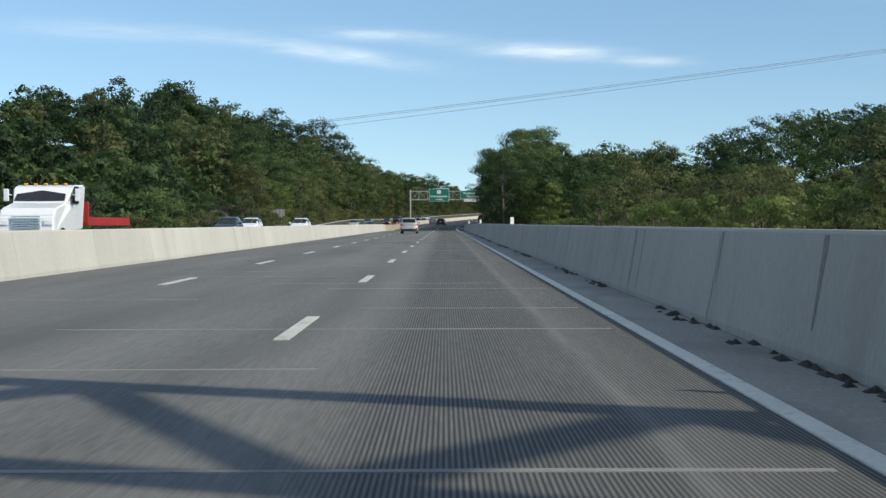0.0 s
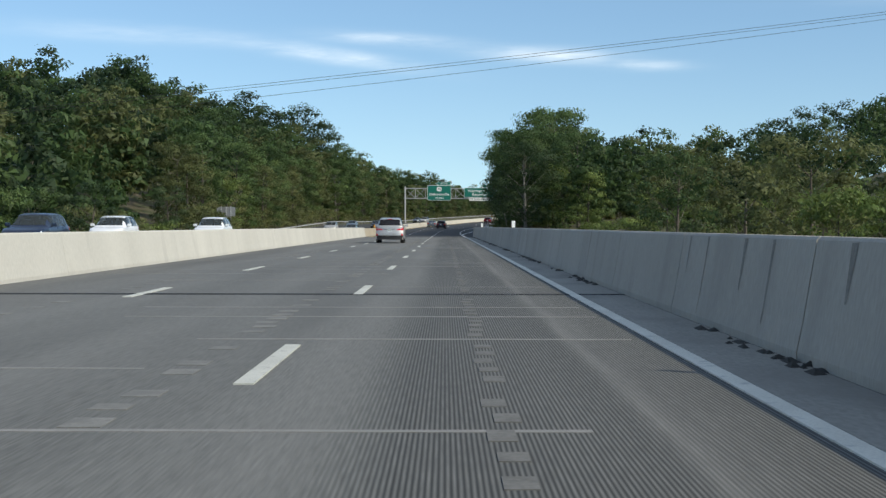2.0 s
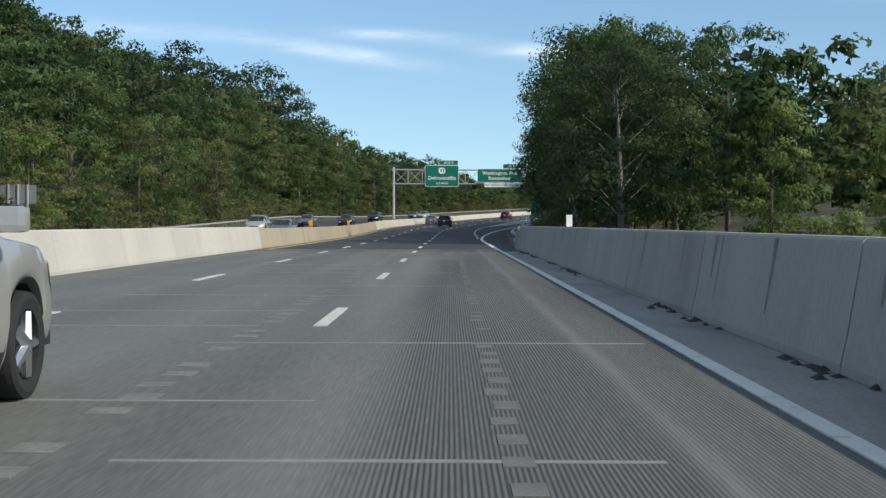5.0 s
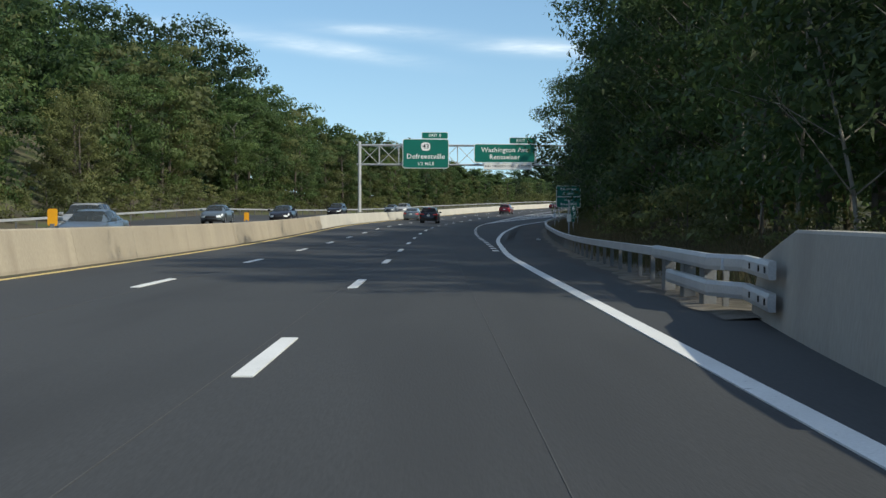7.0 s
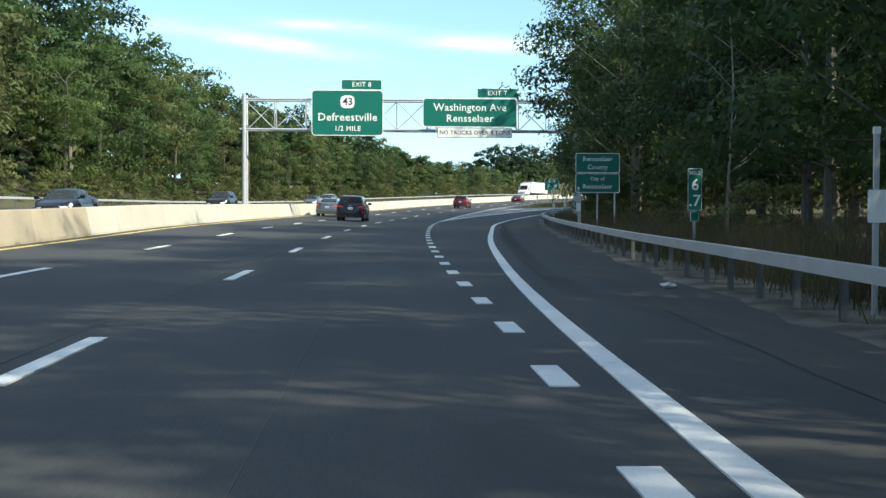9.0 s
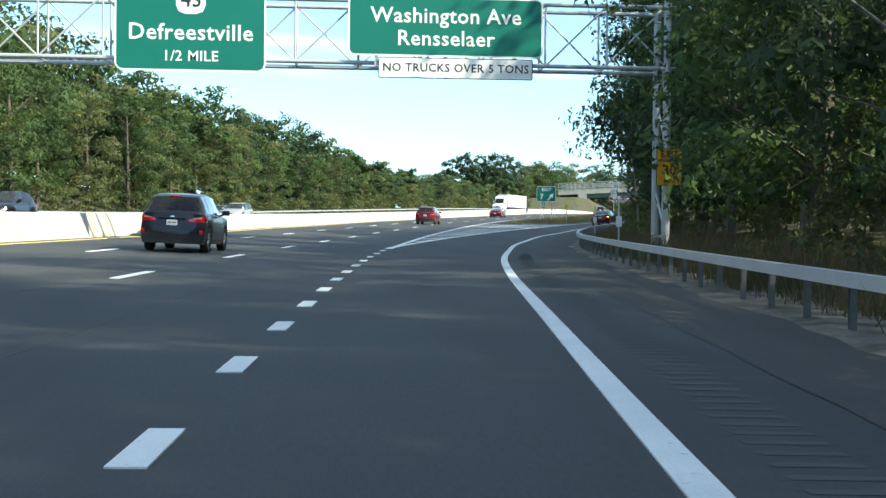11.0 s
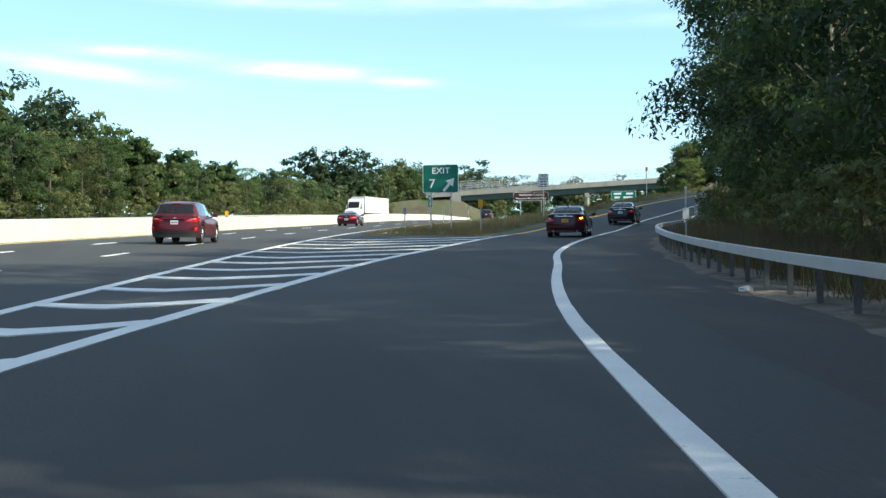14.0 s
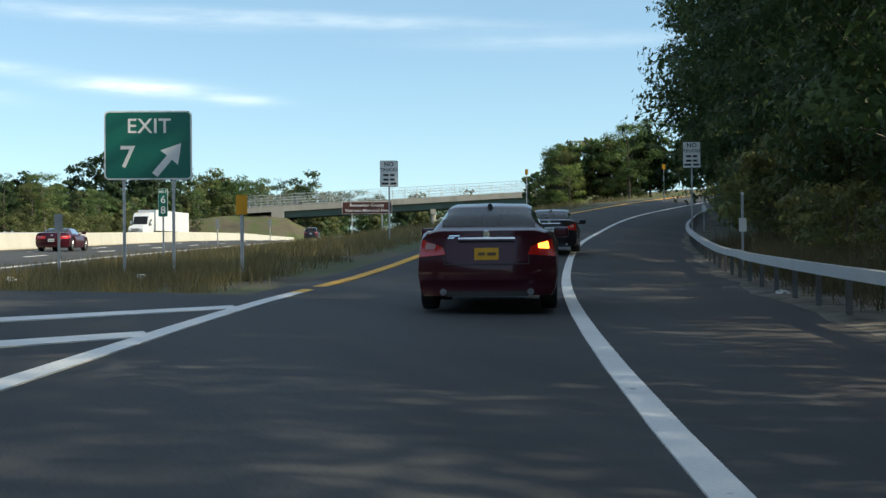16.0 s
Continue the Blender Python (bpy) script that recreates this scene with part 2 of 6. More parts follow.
RUBBER = material("black_rubber", (0.02, 0.02, 0.02), 0.8, vary=0.1, scale=0.3, fine=30)
GIRDER = material("green_painted_girder", (0.075, 0.115, 0.095), 0.6, 0.2, vary=0.15, scale=2, fine=20)


# ---- builders ----
def part(name, bm, mat_, parent=None, label=""):
    """Link a bmesh as one mesh object, under a thing or a part."""
    mesh = bpy.data.meshes.new(name)
    bm.to_mesh(mesh)
    bm.free()
    return part_mesh(name, mesh, mat_, parent, label)


def part_mesh(name, mesh, mat_, parent=None, label=""):
    if mat_ and not mesh.materials:
        mesh.materials.append(mat_)
    ob = new(name, mesh)
    if parent:
        ob.parent = parent
    return tagged(ob, label)


def mesh_from(name, verts, faces, smooth=False):
    mesh = bpy.data.meshes.new(name)
    mesh.from_pydata(verts, [], faces)
    if smooth:
        mesh.polygons.foreach_set("use_smooth", [True] * len(mesh.polygons))
    mesh.update()
    return mesh


def add_box(bm, size, centre=(0, 0, 0), turn=(0, 0, 0), bevel=0.0):
    made = bmesh.ops.create_cube(bm, size=1.0, matrix=pose(*centre, *turn) @ Matrix.Diagonal((*size, 1)))
    if bevel:
        edges = {e for v in made["verts"] for e in v.link_edges}
        bmesh.ops.bevel(bm, geom=list(edges), offset=bevel, segments=2, affect="EDGES", profile=0.7)
    return bm


def add_bar(bm, a, b, radius, sides=8, radius_b=None):
    """A round bar from a to b."""
    a, b = Vector(a), Vector(b)
    d = b - a
    m = Matrix.Translation((a + b) / 2) @ d.to_track_quat("Z", "Y").to_matrix().to_4x4()
    bmesh.ops.create_cone(bm, cap_ends=True, segments=sides, radius1=radius, radius2=radius if radius_b is None else radius_b, depth=d.length, matrix=m)
    return bm


def thing(name, at, label, category, group="", turn=0.0):
    ob = new(name)
    ob.matrix_basis = pose(*at, 0, 0, turn)
    return tagged(ob, label, category, group)


def strip_mesh(name, rows, close=False):
    """A skin over rows of points."""
    w = len(rows[0])
    verts = [p for r in rows for p in r]
    faces = []
    for i in range(len(rows) - 1):
        for j in range(w - 1 + (1 if close else 0)):
            k = (j + 1) % w
            faces.append((i * w + j, i * w + k, (i + 1) * w + k, (i + 1) * w + j))
    if close:
        faces.append(tuple(range(w))[::-1])
        faces.append(tuple((len(rows) - 1) * w + j for j in range(w)))
    return mesh_from(name, verts, faces)


def frange(a, b, step):
    n = max(1, round((b - a) / step))
    return [a + (b - a) * i / n for i in range(n + 1)]
def road_z(y):
    """Height of the roadway along the drive."""
    ys = (-400, 40, 100, 160, 220, 250, 280, 310, 340, 370, 400, 430, 460, 490, 520, 560, 620, 1000, 3000)
    zs = (0, 0.04, 0.07, 0.08, 0.02, 0.09, 0.30, 0.53, 0.80, 1.33, 2.07, 2.81, 3.55, 4.29, 5.0, 5.7, 6.2, 8, 8)
    return float(sum(np.interp(y + k, ys, zs) for k in (-8, -4, 0, 4, 8)) / 5)


def ramp_z(y):
    """Height of the exit ramp, which leaves the grade of the road and climbs to the overpass."""
    if y < 410:
        return road_z(y)
    ys = (410, 417, 444, 477.5, 501, 530, 560, 3000)
    zs = (road_z(410), 2.5, 3.99, 6.66, 9.0, 11.2, 12.3, 12.3)
    return float(sum(np.interp(y + k, ys, zs) for k in (-4, 0, 4)) / 3)


def main_x(y):
    """Plan of the main road: straight over the bridge, then a growing bend to the right."""
    if y < 230:
        return 0.0
    if y < 450:
        return 3.6 * ((y - 230) / 96) ** 2.45
    return main_x(449.999) + (y - 450) * 0.312


def smooth_curve(points):
    """A cubic through a few control points (y, x), as a function x(y)."""
    ys = np.array([p[0] for p in points], float)
    xs = np.array([p[1] for p in points], float)
    ms = np.gradient(xs, ys)

    def at(y):
        if y <= ys[0]:
            return float(xs[0] + ms[0] * (y - ys[0]))
        if y >= ys[-1]:
            return float(xs[-1] + ms[-1] * (y - ys[-1]))
        i = int(np.searchsorted(ys, y) - 1)
        h = ys[i + 1] - ys[i]
        t = (y - ys[i]) / h
        return float((2 * t**3 - 3 * t**2 + 1) * xs[i] + (t**3 - 2 * t**2 + t) * h * ms[i]
                     + (3 * t**2 - 2 * t**3) * xs[i + 1] + (t**3 - t**2) * h * ms[i + 1])
    return at


# right edge line: along the bridge, the deceleration lane and the ramp
edge_x = smooth_curve([(-60, 1.85), (120, 1.85), (170, 1.85), (184, 1.85), (191, 1.87), (200, 1.89), (209, 1.93), (219, 2.02), (226, 2.22), (232, 2.42), (239, 2.66), (246, 2.98), (258, 3.71), (270, 4.55), (291, 6.40), (302.6, 7.48), (314, 8.75), (325.6, 10.41), (335.5, 11.93),
                       (347, 14.2), (359.3, 16.88), (366.5, 18.80), (373.3, 20.78), (381, 22.95), (391.6, 26.57), (401.4, 30.32), (417, 36.95), (444, 50.3), (477.5, 72.2), (503, 95)])
# guide rail beside the shoulder
rail_x = smooth_curve([(186, 2.78), (193, 3.3), (205, 3.75), (217, 4.15), (240, 5.45), (270, 7.6), (300, 10.4), (336, 15.1), (367, 22.3),
                       (400, 33.4), (420, 42.8), (444, 55.5), (477.5, 78.5), (503, 102)])


gore_x = smooth_curve([(326, 5.4), (334.7, 6.72), (343.3, 8.25), (353.4, 10.45), (365, 13.35), (375.5, 16.25), (386, 19.75), (396.7, 23.5), (409, 28.0)])


def ramp_left_x(y):
    """Left line of the ramp: it parts from the through lane at the gore's tip, then keeps one lane's width from the right edge."""
    if y < 326:
        return main_x(y) + 1.9
    lane = edge_x(y) - 4.85 / math.cos(math.atan((edge_x(y + 1) - edge_x(y - 1)) / 2))
    k = min(1, max(0, (y - 400) / 12))
    return gore_x(y) * (1 - k) + lane * k if y < 412 else lane


def offset(fx, y, d):
    """The plan point at distance d to the right of the curve fx at y."""
    m = (fx(y + 0.5) - fx(y - 0.5))
    n = math.hypot(1, m)
    return fx(y) + d / n, y - d * m / n


def bank_z(y, d):
    """Rise of the banked through lanes towards the median, at offset d from the road's line."""
    rise = float(np.interp(y, (196, 235, 250, 265, 280, 334, 360, 380, 415, 460), (0, 0.04, 0.11, 0.20, 0.33, 0.41, 0.37, 0.25, 0.08, 0)))
    return rise / 10.85 * min(10.9, max(0.0, 1.9 - d))


def opp_z(y, d):
    """Height of the opposite lanes: from the median's foot up to the far guide rail."""
    far = float(np.interp(y, (225, 264, 305, 335, 365, 400, 2000), (0, 0.51, 1.05, 0.9, 0.6, 0.25, 0.2)))
    near = bank_z(y, -8.95)
    return road_z(y) + near + (far - near) * min(1, (-d - 9.3) / 15.5)


# ---- ground and road ----
rng0 = np.random.default_rng(3)
def ground_z(x, y):
    """The land: a low bank beside the bridge, wooded slopes on both sides, the ramp's embankment."""
    z = road_z(y) - 0.10
    mx = main_x(y)
    d = x - mx
    z = opp_z(y, d) - 0.10 if d < -9.3 else z + bank_z(y, d)
    rl, rr = ramp_left_x(y), rail_x(y) if y > 186 else 2.9
    if y > 405:
        a, b = mx + 3.5, rl - 1.0
        k = min(1, max(0, (x - a) / max(1.5, b - a)))
        k = k * k * (3 - 2 * k)
        z = z * (1 - k) + (ramp_z(y) - 0.10) * k
    right = x - rr - 1.2
    if right > 0:
        z += 0.10 * min(right, 8) * (1 if y > 200 else 0) + float(np.interp(right, (0, 40, 110, 300), (0, 2, 24, 30))) * float(np.interp(y, (150, 330, 460), (0, 0.5, 1)))
    left = -d - 26.5
    if left > 0:
        z += float(np.interp(left, (0, 6, 45, 90, 300), (0, 1.5, 17, 20, 20))) * float(np.interp(y, (60, 160, 260, 320, 385, 402, 460, 560, 800), (0.2, 0.4, 0.85, 1.05, 1.05, 0.6, 0.2, 0.1, 0.1)))
    if y > 560:
        # approach banks of the overpass
        along, across = (x - 73) * 0.96 - (y - 637) * 0.28, (x - 73) * 0.28 + (y - 637) * 0.96
        bank = 12.2 + 0.05 * along - max(0, abs(across) - 6) * 0.5
        if along < 0:
            bank -= 0.02 * along * along * 0.02
        open_ = min(1, max(0, (9 - along) / 10)) if along < 30 else min(1, max(0, (along - 44) / 10))
        if bank > z and open_ > 0:
            z += (bank - z) * open_
    if y < 190:
        out = max(x - 3.3, -27.0 - x)
        under = -6.0 * min(1, max(0, (186 - y) / 6))
        z += under if out < 0 else under * max(0.55, 1 - out / 60)
    return z


def spaced(*stretches):
    out = []
    for a, b, step in stretches:
        out += frange(a, b, step)[:-1]
    return out + [stretches[-1][1]]


gx = spaced((-2500, -300, 440), (-300, -40, 20), (-40, 60, 2.0), (60, 160, 4), (160, 300, 20), (300, 2500, 440))
gy = spaced((-1500, -100, 350), (-100, 180, 10), (180, 194, 2), (194, 560, 4.0), (560, 700, 5), (700, 800, 20), (800, 1200, 100), (1200, 4500, 660))
part_mesh("ground", strip_mesh("ground", [[(x, y, ground_z(x, y)) for x in gx] for y in gy]), SOIL)
tagged(bpy.data.objects["ground"], "bare soil and short grass beside the highway", "ground", kind="structure")


def flush(rows, drop=0.04):
    """Close a thin sheet at its sides and ends down into the surface that it lies on."""
    low = lambda p: (p[0], p[1], p[2] - drop)
    out = [[low(r[0])] + list(r) + [low(r[-1])] for r in rows]
    return [[low(p) for p in rows[0][:1] + rows[0] + rows[0][-1:]]] + out + [[low(p) for p in rows[-1][:1] + rows[-1] + rows[-1][-1:]]]


def ribbon(name, fx, fz, y0, y1, d0, d1, lift, mat_, parent=None, step=4.0, label="", columns=1):
    """A strip of surface from offset d0 to d1 beside the curve fx."""
    rows = []
    for y in frange(y0, y1, step):
        row = []
        for c in range(columns + 1):
            d = d0 + (d1 - d0) * c / columns
            px, py = offset(fx, y, d)
            row.append((px, py, fz(py) + lift + (bank_z(y, d) if fx is main_x else 0)))
        rows.append(row)
    return part_mesh(name, strip_mesh(name, flush(rows)), mat_, parent, label)


DECK_END = 182.2
straight = lambda y: 0.0
deck_bm = bmesh.new()
# fine lengthwise grooves, worn away in patches, and paler wheel tracks
gn, gl = DECK.node_tree.nodes, DECK.node_tree.links
gb = gn["Principled BSDF"]
g_in = gb.inputs["Base Color"].links[0].from_socket
g_tc = gn.new("ShaderNodeTexCoord")
g_wave = gn.new("ShaderNodeTexWave")
g_wave.wave_type, g_wave.bands_direction, g_wave.wave_profile = "BANDS", "X", "SIN"
g_wave.inputs["Scale"].default_value = 10.8
g_wave.inputs["Distortion"].default_value = 0.15
gl.new(g_tc.outputs["Object"], g_wave.inputs["Vector"])
g_map = gn.new("ShaderNodeMapping")
g_map.inputs["Scale"].default_value = (0.75, 0.05, 1)
gl.new(g_tc.outputs["Object"], g_map.inputs[0])
g_mask = gn.new("ShaderNodeTexNoise")
g_mask.inputs["Scale"].default_value = 1.0
g_mask.inputs["Detail"].default_value = 3
gl.new(g_map.outputs[0], g_mask.inputs["Vector"])
g_rng = gn.new("ShaderNodeMapRange")
g_rng.inputs["From Min"].default_value, g_rng.inputs["From Max"].default_value, g_rng.inputs["To Max"].default_value = 0.24, 0.44, 0.97
gl.new(g_mask.outputs[0], g_rng.inputs[0])
g_amt = gn.new("ShaderNodeMath")
g_amt.operation = "MULTIPLY"
gl.new(g_wave.outputs["Fac"], g_amt.inputs[0])
gl.new(g_rng.outputs[0], g_amt.inputs[1])
g_mix = gn.new("ShaderNodeMixRGB")
g_mix.inputs[2].default_value = (0.022, 0.022, 0.021, 1)
# the right lane keeps its grooves, the others are worn nearly smooth
g_xyz, g_lane, g_all = gn.new("ShaderNodeSeparateXYZ"), gn.new("ShaderNodeMapRange"), gn.new("ShaderNodeMath")
gl.new(g_tc.outputs["Object"], g_xyz.inputs[0])
g_lane.inputs["From Min"].default_value, g_lane.inputs["From Max"].default_value, g_lane.inputs["To Min"].default_value = -0.95, -0.55, 0.12
gl.new(g_xyz.outputs[0], g_lane.inputs[0])
g_all.operation = "MULTIPLY"
gl.new(g_amt.outputs[0], g_all.inputs[0])
gl.new(g_lane.outputs[0], g_all.inputs[1])
gl.new(g_all.outputs[0], g_mix.inputs[0])
gl.new(g_in, g_mix.inputs[1])
# pale streaks where tyres and dripping loads have bleached the lane
track = None
for centre, width, much in ((0.97, 0.09, 0.5), (1.2, 0.22, 0.22), (-1.25, 0.3, 0.25), (-3.4, 0.5, 0.2), (-6.9, 0.5, 0.2)):
    off, wide, sq, ex, am = (gn.new("ShaderNodeMath") for _ in range(5))
    off.operation, wide.operation, sq.operation, ex.operation, am.operation = "SUBTRACT", "DIVIDE", "MULTIPLY", "EXPONENT", "MULTIPLY"
    gl.new(g_xyz.outputs[0], off.inputs[0])
    off.inputs[1].default_value = centre
    gl.new(off.outputs[0], wide.inputs[0])
    wide.inputs[1].default_value = width
    gl.new(wide.outputs[0], sq.inputs[0])
    neg = gn.new("ShaderNodeMath")
    neg.operation = "MULTIPLY"
    neg.inputs[1].default_value = -1
    gl.new(wide.outputs[0], neg.inputs[0])
    gl.new(neg.outputs[0], sq.inputs[1])
    gl.new(sq.outputs[0], ex.inputs[0])
    gl.new(ex.outputs[0], am.inputs[0])
    am.inputs[1].default_value = much
    if track is None:
        track = am.outputs[0]
    else:
        ad = gn.new("ShaderNodeMath")
        gl.new(track, ad.inputs[0])
        gl.new(am.outputs[0], ad.inputs[1])
        track = ad.outputs[0]
t_map, t_noise, t_mul, t_mix = gn.new("ShaderNodeMapping"), gn.new("ShaderNodeTexNoise"), gn.new("ShaderNodeMath"), gn.new("ShaderNodeMixRGB")
t_map.inputs["Scale"].default_value = (1.5, 0.09, 1)
t_noise.inputs["Detail"].default_value = 4
gl.new(g_tc.outputs["Object"], t_map.inputs[0])
gl.new(t_map.outputs[0], t_noise.inputs["Vector"])
t_mul.operation = "MULTIPLY"
gl.new(track, t_mul.inputs[0])
gl.new(t_noise.outputs[0], t_mul.inputs[1])
gl.new(t_mul.outputs[0], t_mix.inputs[0])
gl.new(g_mix.outputs[0], t_mix.inputs[1])
t_mix.inputs[2].default_value = (0.26, 0.255, 0.24, 1)
gl.new(t_mix.outputs[0], gb.inputs["Base Color"])
for a, b in ((-60, 66.05), (66.25, 178.65), (178.95, DECK_END)):
    rows = [[(-27.2, y, road_z(y)), (3.25, y, road_z(y)), (3.25, y, road_z(y) - 0.9), (-27.2, y, road_z(y) - 0.9)] for y in frange(a, b, 10)]
    deck_bm.from_mesh(strip_mesh("slab", rows, True))
deck = part("road", deck_bm, DECK)
tagged(deck, "grey grooved concrete bridge deck with worn wheel tracks", "road", kind="structure")

main_rows = []
for y in frange(DECK_END, 900, 4):
    right = (edge_x(y) - main_x(y)) + 4.5 if y < 330 else (ramp_left_x(y) - main_x(y)) * 0.97 + 0.6 if y < 412 else 4.2
    row = [offset(main_x, y, d) for d in (-9.2, -5, 1.9, right)]
    main_rows.append([(px, py, road_z(py) + bank_z(y, d)) for (px, py), d in zip(row, (-9.2, -5, 1.9, right))])
road = part_mesh("road", strip_mesh("road", main_rows), ASPHALT)
tagged(road, "dark smooth asphalt highway lanes", "road", kind="structure")
ramp_rows = []
for y in frange(322, 560, 3):
    a, b = offset(edge_x, y, -5.6), offset(edge_x, y, 4.6)
    ramp_rows.append([(px, py, ramp_z(py) + 0.004) for px, py in (a, offset(edge_x, y, -2.8), offset(edge_x, y, 0), b)])
tagged(part_mesh("road", strip_mesh("ramp", ramp_rows), ASPHALT), "dark asphalt exit ramp climbing to the overpass", "road", kind="structure")
opp_rows = []
for y in frange(DECK_END, 900, 5):
    row = []
    for d in (-9.6, -12, -17, -25.5):
        px, py = offset(main_x, y, d)
        row.append((px, py, opp_z(y, d) - 0.01))
    opp_rows.append(row)
tagged(part_mesh("road", strip_mesh("far_road", opp_rows), ASPHALT), "asphalt lanes of the opposite carriageway, banked", "road", kind="structure")

# ---- road markings ----
markings = thing("road_marking", (0, 0, 0), "painted white and yellow lines on the highway", "road marking")
tagged(markings, kind="structure")
MARK = 0.012
for line, first in ((-1.77, 5.14 - 12.192 * 6), (-5.43, 5.14 - 12.192 * 6 - 0.9)):
    y = first
    while y < 176:
        ribbon("dash", straight, road_z, y, y + 3.05, line - 0.075, line + 0.075, MARK, OLD_WHITE, markings, 1.6)
        y += 12.192
    y = 186.5
    while y < 560:
        side = line + float(np.interp(y, (200, 230), (0, 0.12)))
        ribbon("dash", main_x, road_z, y, y + 3.05, side - 0.08, side + 0.08, MARK, WHITE, markings, 1.6)
        y += 12.192
dots = [224.3, 227.85, 231.5] + [235.25 + 3.735 * k for k in range(19)] + [306.4, 310.3, 314.2, 318.35, 322.5]
for y in dots:
    side = float(np.interp(y, (224, 229, 240, 292, 307, 322), (1.86, 1.95, 2.10, 2.03, 1.93, 1.86)))
    ribbon("dash", main_x, road_z, y, y + 1.1, side - 0.1, side + 0.1, MARK, WHITE, markings, 1.0)
ribbon("edge_line", straight, road_z, -60, DECK_END, 1.78, 1.93, MARK, EDGE_WHITE, markings, 10)
ribbon("edge_line", edge_x, road_z, DECK_END, 330, -0.10, 0.10, MARK, WHITE, markings, 3)
ribbon("edge_line", edge_x, ramp_z, 330, 520, -0.10, 0.10, MARK + 0.005, WHITE, markings, 3)
ribbon("edge_line", main_x, road_z, DECK_END, 760, -8.55, -8.42, MARK, PALE_YELLOW, markings, 5)
ribbon("edge_line", main_x, road_z, 326, 760, 1.82, 2.05, MARK, WHITE, markings, 4)
ribbon("edge_line", ramp_left_x, ramp_z, 326.5, 409.5, -0.13, 0.13, MARK + 0.006, WHITE, markings, 2.5)
ribbon("edge_line", ramp_left_x, ramp_z, 409.5, 520, -0.14, 0.14, MARK + 0.006, YELLOW, markings, 3)
y = 337.8
while y < 409:
    # bent bars of the gore, from the through lane's line to the ramp's line
    lx, ly = offset(main_x, y + 0.1, 1.95)
    rx_, ry_ = ramp_left_x(y), y
    wide = rx_ - lx
    k = 0.5 - 0.06 * min(4, max(0, wide - 1))
    bx, by = lx + wide * k, y - 0.3 - 0.33 * wide
    rows = [[(px, py, ramp_z(py) + MARK + 0.004), (px, py + w, ramp_z(py + w) + MARK + 0.004)]
            for px, py, w in ((lx, ly, 0.75), ((lx + bx) / 2, (ly + by) / 2 - 0.1, 0.8), (bx, by, 0.85), ((bx + rx_) / 2, (by + ry_) / 2 - 0.1, 0.75), (rx_, ry_, 0.7))]
    if wide > 0.4:
        part_mesh("gore_bar", strip_mesh("gore_bar", flush(rows)), WHITE, markings)
    y += 4.07 if y < 381 else 4.55

DIRT = material("brown_gutter_dirt", (0.085, 0.07, 0.048), 0.95, vary=0.3, scale=0.8, fine=20, bump=0.4, stain=((0.06, 0.065, 0.03), 0.5, 0.62, 1.2))
ribbon("gutter_dirt", main_x, road_z, DECK_END, 420, -8.97, -8.66, 0.008, DIRT, markings, 3)

# ---- concrete barriers ----
def barrier_piece(y0, y1, fx, d, height, slope_side):
    """One cast length: flat foot, sloped face and narrow top, open joints at the ends. slope_side: -1 faces left, 1 right, 0 both."""
    wl_, wr_ = (0.30 if slope_side <= 0 else 0.16), (0.30 if slope_side >= 0 else 0.16)
    prof = [(-wl_, 0), (-wl_, 0.08), (-wl_ + 0.05, 0.32), (-0.13, height - 0.03), (-0.10, height), (0.10, height), (0.13, height - 0.03), (wr_ - 0.05, 0.32), (wr_, 0.08), (wr_, 0)]
    rows = []
    for y in frange(y0, y1, 3.2):
        rows.append([(px, py, road_z(py) + (bank_z(y, -8.95) if fx is main_x else 0) + h - (0.02 if h == 0 else 0)) for (px, py), h in ((offset(fx, y, d + o), h) for o, h in prof)])
    return strip_mesh("barrier_segment", rows, True)


right_wall = thing("bridge_parapet", (0, 0, 0), "tall grey concrete bridge parapet with dark streaked joints", "barrier")
tagged(right_wall, kind="structure")
for y in frange(-60, 183.4, 6.1)[:-1]:
    part_mesh("barrier_segment", barrier_piece(y + 0.025, y + 6.1 - 0.025, straight, 3.02, 1.07, -1), CONCRETE, right_wall)
# dark drip stains that run down the face beside the joints
STAIN = material("damp_drip_stain", (0.22, 0.205, 0.18), 0.95, vary=0.2, scale=0.3, fine=30, bump=0.1)
stain_rng = np.random.default_rng(31)
for y in frange(-30, 182, 3.05):
    for k in range(int(stain_rng.integers(0, 3))):
        ys_, w, foot = y + stain_rng.normal() * 0.5, 0.03 + 0.06 * stain_rng.random(), 0.1 + 0.5 * stain_rng.random()
        rows = []
        for f in (0, 0.35, 0.7, 1):
            h = 1.03 + (foot - 1.03) * f
            d = 3.02 + float(np.interp(h, (0.08, 0.32, 1.04), (-0.30, -0.25, -0.13))) - 0.003
            ww = w * (1 - 0.7 * f)
            rows.append([(d, ys_ - ww, road_z(ys_) + h), (d, ys_ + ww, road_z(ys_) + h)])
        part_mesh("drip_stain", strip_mesh("drip_stain", rows), STAIN, right_wall)
# flared end block, its top sloping down to the rail
end_rows = []
for y in frange(183.5, 193.0, 0.68):
    k = max(0, (y - 186.5) / 6.1)
    x = 3.02 + 0.07 * max(0, y - 185) ** 1.2
    top = 1.07 - max(0, (y - 190.3) / 2.7) * 0.37
    end_rows.append([(x - 0.30, y, road_z(y) - 0.1), (x - 0.29, y, road_z(y) + 0.1), (x - 0.20, y, road_z(y) + top - 0.03), (x - 0.17, y, road_z(y) + top),
                     (x + 0.15, y, road_z(y) + top), (x + 0.2, y, road_z(y) - 0.1)])
